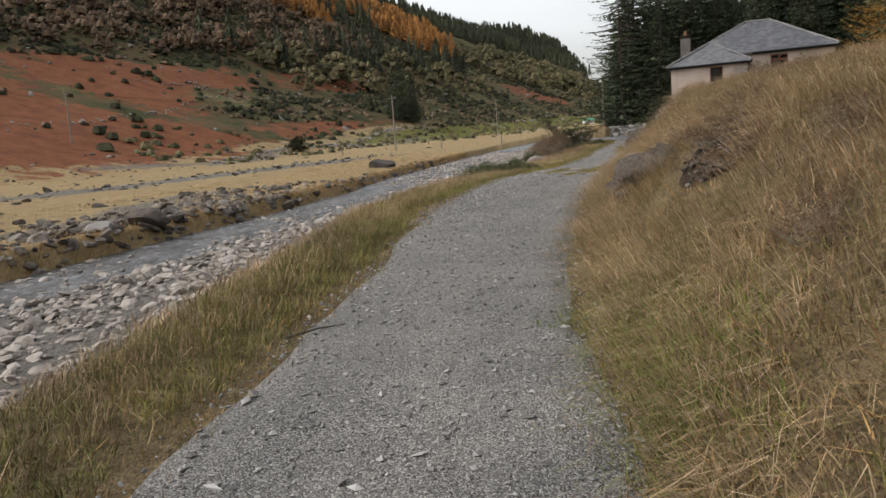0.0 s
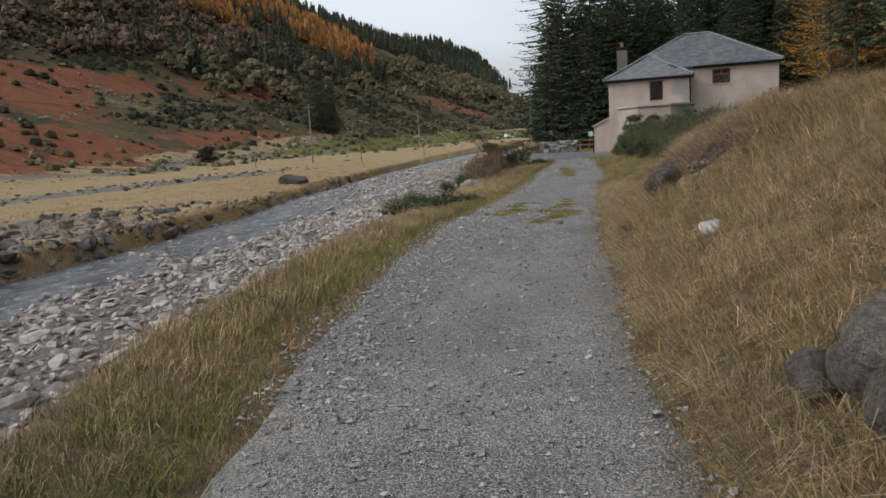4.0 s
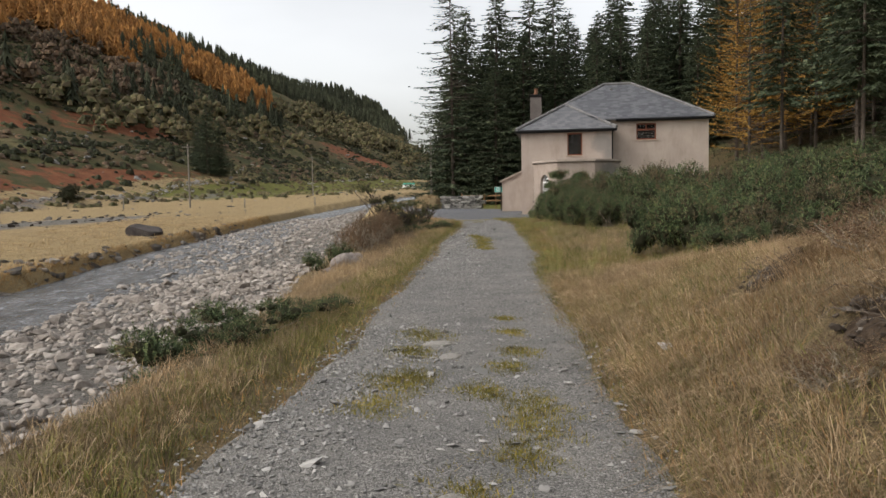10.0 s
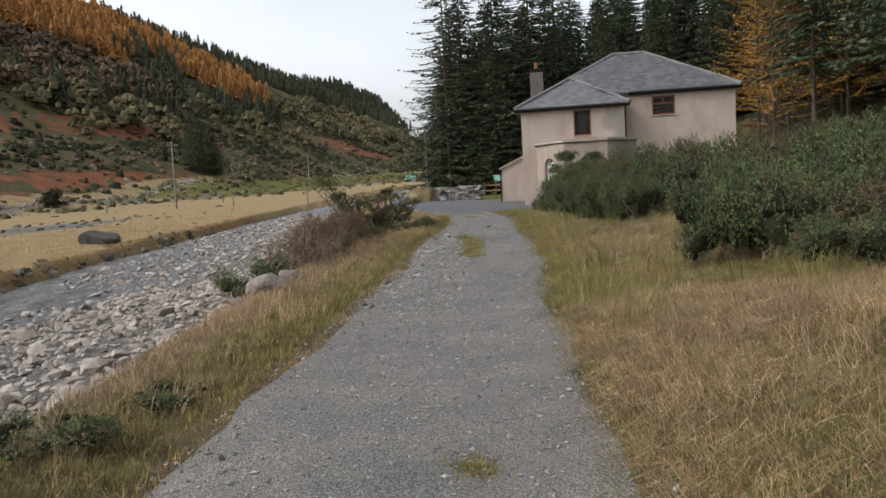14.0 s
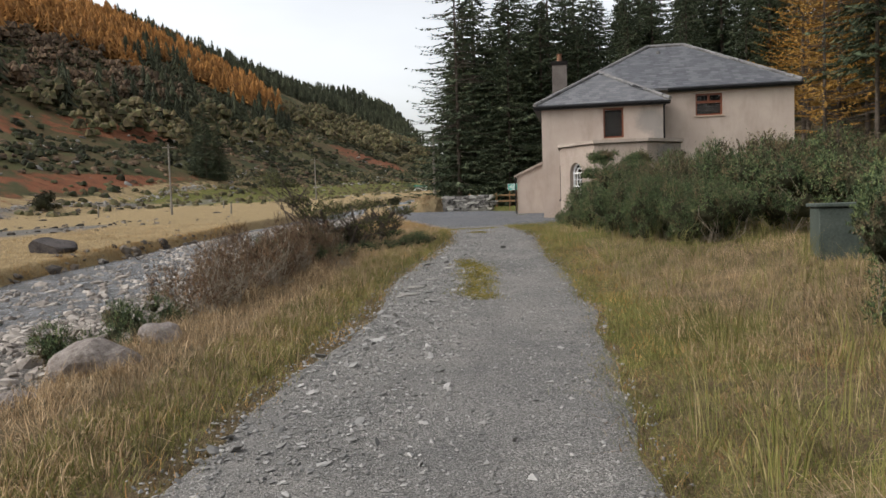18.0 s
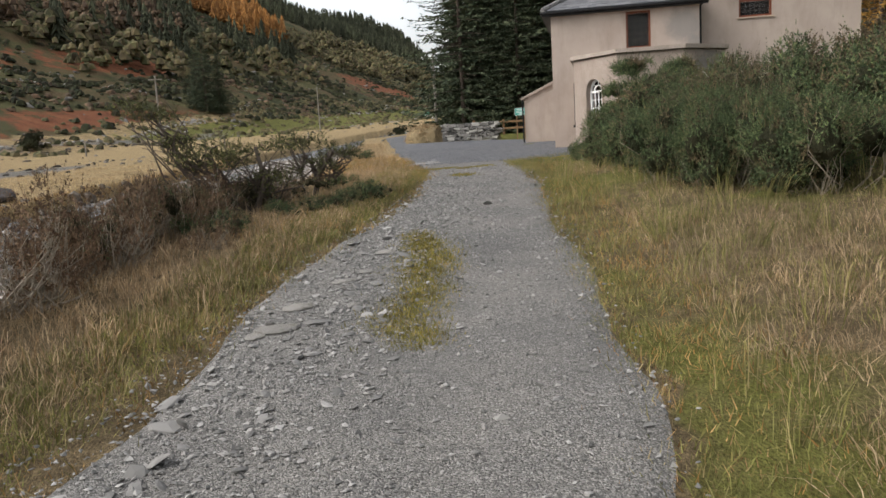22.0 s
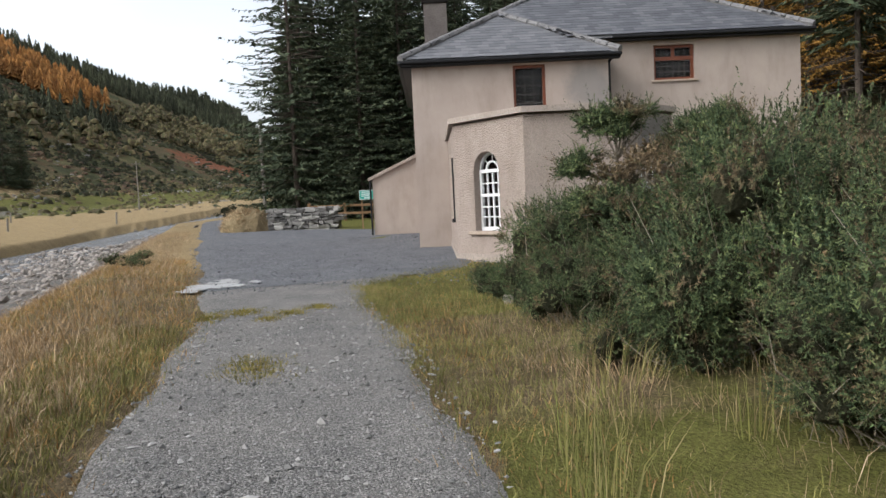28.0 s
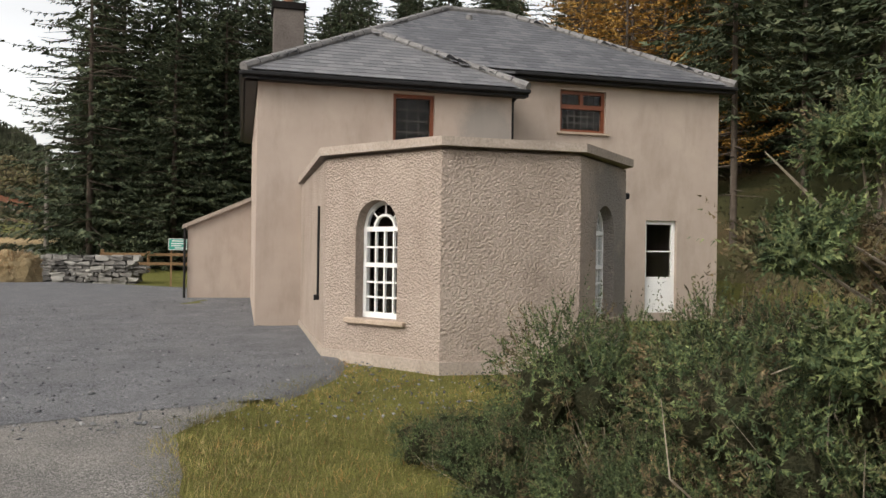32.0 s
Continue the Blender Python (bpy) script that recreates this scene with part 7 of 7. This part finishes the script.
leggy(12.85, 45.0, [(0, 0, 0), (-0.02, 0.02, 0.75), (-0.20, 0.08, 1.35), (-0.28, 0.12, 1.72)],
      [(-0.42, 0.18, 2.02, 0.30, False), (-0.14, 0.06, 2.10, 0.32, False), (-0.62, 0.2, 1.62, 0.26, False), (0.12, -0.1, 1.75, 0.26, False), (-0.35, 0.1, 1.5, 0.18, True), (-0.7, 0.1, 1.25, 0.28, False), (-0.45, 0.0, 1.15, 0.26, False)], "old gorse on a pale forked trunk with high green heads", 41)
leggy(12.65, 44.62, [(0, 0, 0), (0.0, 0.03, 0.8), (0.06, 0.0, 1.2), (0.02, 0.02, 1.4)],
      [(0.0, 0.0, 1.62, 0.26, True), (0.26, -0.1, 1.4, 0.26, True), (-0.3, 0.1, 1.25, 0.26, False), (0.15, -0.15, 1.1, 0.25, False), (0.35, -0.2, 1.75, 0.26, False)], "half-dead gorse with rust-brown tops and a bare trunk", 42)
leggy(13.02, 44.4, [(0, 0, 0), (0.0, 0.0, 0.8), (-0.03, 0.0, 1.4)],
      [(0.0, 0.0, 1.6, 0.32, True), (0.3, 0.1, 1.9, 0.36, False), (0.1, -0.3, 1.3, 0.3, False), (-0.3, -0.2, 1.2, 0.3, False), (0.35, 0.45, 1.95, 0.34, False)], "half-dead gorse with brown tops and a straight bare trunk", 43)


def windswept(x, y, pts, heads, label, seed):
    """A bent shrub: a leaning trunk, limbs and spiny heads."""
    rs = np.random.RandomState(seed)
    root = tagged(new("windswept_shrub"), label, "shrub")
    bm = bmesh.new()
    V = []
    for chain in pts:
        for i, (a, b) in enumerate(zip(chain[:-1], chain[1:])):
            tube(bm, a, b, 0.055 / (1 + 0.7 * i), 0.05 / (1.6 + 0.7 * i), 6)
    for hx, hy, hz, hr in heads:
        v, b2, b3 = gorse_meshes(rs, hr * 1.35, hr * 1.15, int(760 * hr), 2, 9, 14, 0.034, 0.0055)
        V.append(v + (hx, hy, hz - 0.3 * hr))
        b2.free()
        b3.free()
        for _ in range(16):
            q0 = Vector((hx * rs.uniform(0.5, 0.95), hy * 0.8, hz * rs.uniform(0.35, 0.8)))
            q2 = Vector((hx + rs.normal(0, 0.75 * hr), hy + rs.normal(0, 0.75 * hr), hz + rs.uniform(-0.5, 0.75) * hr))
            q1 = q0.lerp(q2, 0.55) + Vector((rs.normal(0, 0.12), rs.normal(0, 0.12), rs.normal(0, 0.10)))
            tube(bm, q0, q1, 0.013, 0.008, 4)
            tube(bm, q1, q2, 0.008, 0.003, 4)
    part("trunk", bm, M_BARK, root)
    V = np.concatenate(V)
    part_np("foliage", mesh_np("foliage", V, tris=np.arange(len(V)).reshape(-1, 3), material=M_SHRUB), root)
    root.matrix_world = Matrix.Translation((x, y, tz(x, y) - 0.05))
    return root


windswept(5.3, 40.0, [[(0, 0, 0), (-0.35, 0.1, 0.45), (-0.9, 0.2, 0.85), (-1.25, 0.2, 1.5)], [(0, 0, 0), (0.2, -0.1, 0.5), (0.1, 0, 0.95)], [(-0.35, 0.1, 0.45), (-0.5, -0.2, 0.9)]],
          [(-1.25, 0.2, 1.45, 0.42), (-1.0, 0.2, 1.0, 0.25), (0.1, 0, 0.75, 0.5), (-0.45, -0.15, 0.75, 0.45), (0.35, 0.1, 0.45, 0.4), (-0.2, 0, 0.3, 0.4)], "windswept dark shrub with a leaning trunk and flat head", 5)
windswept(6.05, 41.6, [[(0, 0, 0), (0.1, 0, 0.4), (-0.15, 0.1, 0.8)], [(0.1, 0, 0.4), (0.35, -0.1, 0.75)]],
          [(-0.2, 0.1, 0.8, 0.36), (0.4, -0.1, 0.7, 0.3), (0.05, 0, 0.5, 0.3)], "small bare-stemmed dark shrub on the bank", 6)
for i, (x, y, s, h) in enumerate(((4.35, 38.1, 0.34, 0.9), (4.0, 37.0, 0.32, 0.85), (4.7, 39.5, 0.40, 0.75), (5.25, 40.3, 0.34, 0.6), (4.3, 40.6, 0.42, 0.85), (5.9, 41.5, 0.26, 0.45))):
    plant(GD, i, x, y, s, h / 1.75, label="dark ragged gorse under the windswept shrubs", group="low gorse along the river verge")
ob = bush("round_bush", "round dark bush on the far plain", "bush", brs, 2.6, 2.9, 1500, 30, 14, M_GORSE_FAR, M_BARK, M_GORSE_CORE, 10, 0.16, 0.03)
ob.matrix_world = Matrix.Translation((-36.0, 142.0, tz(-36.0, 142.0) - 0.1))
ob = copy_thing(ob, Matrix.Translation((14.6, 150.0, tz(14.6, 150.0) - 0.1)) @ Matrix.Scale(0.7, 4))
tagged(ob, "dark green bush beside the lane", "bush")

# ---- wall, mound, fence, sign, poles ----
wall = tagged(new("stone_wall"), "short dry stone wall of grey lichened stones", "stone wall")
wrs = random.Random(9)
wa, wb = Vector((12.35, 75.6, 0)), Vector((15.25, 74.3, 0))
wd = (wb - wa).normalized()
wn_ = Vector((-wd.y, wd.x, 0))
z0 = tz(13.8, 75) - 0.1
zc = z0
while zc < z0 + 1.12:
    hgt = wrs.uniform(0.11, 0.27)
    q = wrs.uniform(-0.1, 0.05)
    while q < (wb - wa).length:
        w = wrs.uniform(0.16, 0.55)
        for dep in (0.0, 0.34):
            bm = bmesh.new()
            box(bm, (-w / 2 + 0.012, -0.17, 0.008), (w / 2 - 0.012, 0.17, hgt - 0.008), None, 0.03)
            for v in bm.verts:
                v.co += Vector((wrs.uniform(-1, 1), wrs.uniform(-1, 1), wrs.uniform(-1, 1))) * 0.05
            st = part("stone", bm, M_WALLSTONE, wall)
            st.matrix_world = Matrix.Translation(wa + wd * (q + w / 2) + wn_ * (dep + wrs.uniform(-0.03, 0.03)) + Vector((0, 0, zc))) @ Matrix((wd, wn_, Vector((0, 0, 1)))).transposed().to_4x4()
        q += w
    zc += hgt
bm = bmesh.new()
bmesh.ops.create_icosphere(bm, subdivisions=4, radius=1.0)
for v in bm.verts:
    v.co *= 1 + 0.16 * noise.noise(v.co * 2.2) + 0.05 * noise.noise(v.co * 7)
mound = part("grass_mound", bm, M_MOUND)
mound.matrix_world = pose(11.35, 76.3, tz(11.35, 76.3), 0, 0, -20) @ Matrix.Diagonal((1.25, 0.95, 1.12, 1))
tagged(mound, "mound of dead straw grass against the stone wall", "grass mound")
mrs = np.random.RandomState(3)
a = mrs.rand(700) * 6.283
r = np.sqrt(mrs.rand(700))
mv = []
for aa, rr in zip(a, r):
    p = np.array([11.35 + 1.2 * rr * math.cos(aa), 76.3 + 0.95 * rr * math.sin(aa), tz(11.35, 76.3) + 1.1 * math.sqrt(max(0, 1 - rr * rr))])
    e = p + np.array([math.cos(aa) * 0.2 + mrs.normal(0, 0.1), math.sin(aa) * 0.2 + mrs.normal(0, 0.1), mrs.uniform(-0.15, 0.22)])
    mv += [p + (0.02, 0, 0), p - (0.02, 0, 0), e]
part_np("straw", mesh_np("straw", mv, tris=np.arange(len(mv)).reshape(-1, 3), material=M_BLADE_STRAW), None)
straw = bpy.data.objects["straw"]
tagged(straw, "loose dry straw grass over the mound", "grass", kind="stuff")

fence = tagged(new("wooden_fence"), "low brown timber rail fence at the edge of the yard", "fence")
M_RAIL = two_tone((0.17, 0.10, 0.055), (0.25, 0.16, 0.085), 6.0, 0.9, 0.15, 40.0, 0.3, 0.01)
fa, fb = Vector((15.6, 84.0, 0)), Vector((25.5, 80.5, 0))
for i in range(6):
    p = fa.lerp(fb, i / 5)
    zg = tz(p.x, p.y)
    bm = bmesh.new()
    box(bm, (p.x - 0.07, p.y - 0.07, zg - 0.2), (p.x + 0.07, p.y + 0.07, zg + 1.05), None, 0.015)
    part("post", bm, M_RAIL, fence)
for z in (0.45, 0.9):
    m, ln = along(fa, fb)
    bm = bmesh.new()
    box(bm, (-0.1, -0.1, tz(20, 82) + z - 0.07), (ln + 0.1, -0.06, tz(20, 82) + z + 0.07), m, 0.008)
    part("rail", bm, M_RAIL, fence)

SIGN_X, SIGN_Y = 16.3, 72.2
sign = tagged(new("green_sign"), "green notice board with white lettering on two posts", "sign")
M_SIGN = two_tone((0.03, 0.33, 0.24), (0.04, 0.38, 0.28), 3.0, 0.5, 0.4, 50.0, 0.05, 0.002)
sm = pose(SIGN_X, SIGN_Y, tz(SIGN_X, SIGN_Y), 0, 0, -16)
bm = bmesh.new()
box(bm, (-0.31, 0, 1.34), (0.31, 0.03, 1.74), sm, 0.005)
part("board", bm, M_SIGN, sign)
bm = bmesh.new()
for lo, hi in (((-0.31, 1.335), (0.31, 1.355)), ((-0.31, 1.725), (0.31, 1.745)), ((-0.315, 1.335), (-0.295, 1.745)), ((0.295, 1.335), (0.315, 1.745))):
    box(bm, (lo[0], -0.008, lo[1]), (hi[0], -0.004, hi[1]), sm)
part("border", bm, M_WHITE, sign)
for z, a, b in ((1.66, -0.2, 0.2), (1.57, -0.22, 0.22), (1.49, -0.22, 0.12), (1.41, -0.1, 0.22)):
    bm = bmesh.new()
    box(bm, (a, -0.010, z - 0.018), (b, -0.005, z + 0.018), sm)
    part("line_of_writing", bm, M_WHITE, sign)
for sx in (-0.22, 0.22):
    bm = bmesh.new()
    box(bm, (sx - 0.03, 0.034, -0.2), (sx + 0.03, 0.09, 1.7), sm)
    part("post", bm, M_RAIL, sign)


def pole(x, y, h, label, arm=False, base=None):
    root = tagged(new("utility_pole"), label, "utility pole")
    bm = bmesh.new()
    z = tz(x, y)
    tube(bm, (0, 0, -0.3), (0, 0, h), 0.14, 0.10, 10)
    part("shaft", bm, M_POLE, root)
    if arm:
        bm = bmesh.new()
        box(bm, (-0.8, -0.06, h - 0.5), (0.8, 0.06, h - 0.38))
        part("crossarm", bm, M_POLE, root)
        for q in (-0.7, 0.0, 0.7):
            bm = bmesh.new()
            tube(bm, (q, 0, h - 0.38), (q, 0, h - 0.2), 0.04, 0.03, 6)
            part("insulator", bm, M_DARK, root)
    root.matrix_world = Matrix.Translation((x, y, z))
    return z + h


h1 = pole(13.8, 91.0, 6.3, "plain grey timber utility pole")
h2 = pole(-15.5, 128.0, 9.0, "grey timber utility pole with crossarm", True)
h3 = pole(1.5, 193.0, 9.0, "grey timber utility pole with crossarm", True)
h4 = pole(-62.0, 112.0, 8.0, "grey timber utility pole", True)
h5 = pole(45, 330.0, 9.0, "far grey utility pole", True)
for a, b in (((-15.5, 128.0, h2), (1.5, 193.0, h3)), ((1.5, 193.0, h3), (45, 330.0, h5)), ((1.5, 193.0, h3 - 0.3), (13.8, 91.0, h1)), ((-62, 112, h4), (-15.5, 128, h2))):
    for k in (-0.6, 0.6):
        pts = [Vector(a).lerp(Vector(b), i / 12) + Vector((k, 0, -0.35 - 4 * 1.3 * (i / 12) * (1 - i / 12))) for i in range(13)]
        bm = bmesh.new()
        rings = [[bm.verts.new(p + Vector((0.016 * math.cos(c), 0, 0.016 * math.sin(c)))) for c in (0.8, 2.4, 3.9, 5.5)] for p in pts]
        for ra, rb in zip(rings[:-1], rings[1:]):
            for c in range(4):
                bm.faces.new((ra[c], ra[(c + 1) % 4], rb[(c + 1) % 4], rb[c]))
        tagged(part("overhead_cable", bm, M_DARK), "thin overhead cable hung between the poles", "cable")

# stub posts in the field
for x, y, h in ((-7.6, 124, 1.3), (-24.5, 128, 1.5), (2.0, 128, 1.3), (-12, 150, 1.2)):
    bm = bmesh.new()
    tube(bm, (0, 0, -0.2), (0.05, 0, h), 0.10, 0.09, 7)
    ob = part("fence_post", bm, M_POLE)
    ob.matrix_world = Matrix.Translation((x, y, tz(x, y)))
    tagged(ob, "weathered timber post in the field", "post", group="posts in the field")

# oil tank box
tank = tagged(new("storage_bin"), "grey-green metal storage bin with overhanging lid", "storage bin")
M_BIN = two_tone((0.036, 0.048, 0.040), (0.066, 0.080, 0.068), 3.0, 0.7, 0.3, 30.0, 0.2, 0.005)
tm = pose(12.1, 34.2, tz(12.1, 34.2) + 0.02, 0, 0, -20) @ Matrix.Scale(0.74, 4)
bm = bmesh.new()
box(bm, (-0.42, -0.35, -0.4), (0.42, 0.35, 0.92), tm, 0.02)
part("body", bm, M_BIN, tank)
bm = bmesh.new()
box(bm, (-0.48, -0.41, 0.922), (0.48, 0.41, 0.99), tm, 0.015)
part("lid", bm, M_BIN, tank)

# far white shed
far_shed = tagged(new("far_shed"), "small white shed with green roof up the valley", "shed")
bm = bmesh.new()
fm = pose(36, 300, tz(36, 300), 0, 0, 10)
box(bm, (-2, -1.2, -0.5), (2, 1.2, 1.4), fm)
part("wall", bm, M_WHITE, far_shed)
bm = bmesh.new()
prism(bm, [(-1.4, 0), (1.4, 0), (0, 0.6)], -2.1, 2.1)
bmesh.ops.transform(bm, matrix=fm @ Matrix.Translation((0, 0, 1.4)) @ Matrix.Rotation(radians(90), 4, 'Y') @ Matrix.Rotation(radians(90), 4, 'Z'), verts=bm.verts)
part("roof", bm, M_SIGN, far_shed)

# puddle
bm = bmesh.new()
for j, (cx_, cy_, ra, rb) in enumerate(((8.75, 51.7, 0.36, 0.60), (9.15, 51.4, 0.20, 0.26), (8.4, 51.0, 0.16, 0.25), (9.1, 52.4, 0.2, 0.35), (9.5, 51.8, 0.12, 0.2))):
    ring = []
    for i in range(48):
        a = 6.2832 * i / 48
        r = 1.0 + 0.22 * math.sin(2 * a + 0.6 + j) + 0.15 * math.sin(5 * a + 1) + 0.12 * math.sin(9 * a + j) + 0.06 * math.sin(17 * a + 2)
        ring.append(bm.verts.new((cx_ + ra * r * math.cos(a), cy_ + rb * r * math.sin(a), 0.001 * j)))
    bm.faces.new(ring)
pud = part("water_puddle", bm, M_PUDDLE)
pud.location.z = tz(8.75, 51.6) + 0.046
tagged(pud, "shallow puddle on the gravel, painted pale for the reflected sky", "puddle", kind="structure")

# fallen twig and flat slabs on the track
bm = bmesh.new()
tube(bm, (0.05, 3.25, tz(0.05, 3.25) + 0.045), (0.22, 3.42, tz(0.2, 3.4) + 0.05), 0.008, 0.006, 5)
tube(bm, (0.22, 3.42, tz(0.2, 3.4) + 0.05), (0.38, 3.50, tz(0.35, 3.5) + 0.045), 0.006, 0.003, 5)
tagged(part("twig", bm, M_BARK), "thin dark fallen twig on the gravel", "twig")
for i, (x, y, w, tn) in enumerate(((6.16, 35.1, 0.20, 20), (6.56, 35.04, 0.10, 60), (6.04, 34.62, 0.25, 15), (5.9, 34.5, 0.14, 75), (6.5, 35.8, 0.16, 10), (6.7, 36.1, 0.14, 70), (6.9, 36.8, 0.16, 30), (3.3, 16.2, 0.17, 15), (2.9, 16.4, 0.15, 50), (3.9, 16.1, 0.14, 80), (3.5, 20.6, 0.26, 5), (3.5, 19.9, 0.2, 60))):
    rs_ = np.random.RandomState(90 + i)
    bm = ico_template(rs_, 2, 0.05, 0.18)
    ob = part("flat_stone", bm, M_ROCK)
    ob.matrix_world = pose(x, y, tz(x, y) + 0.035, 0, 0, tn) @ Matrix.Diagonal((w * 0.7, w * 0.5, w * 0.7, 1))
    tagged(ob, "flat grey slab bedded in the gravel", "stone", group="slabs in the track")
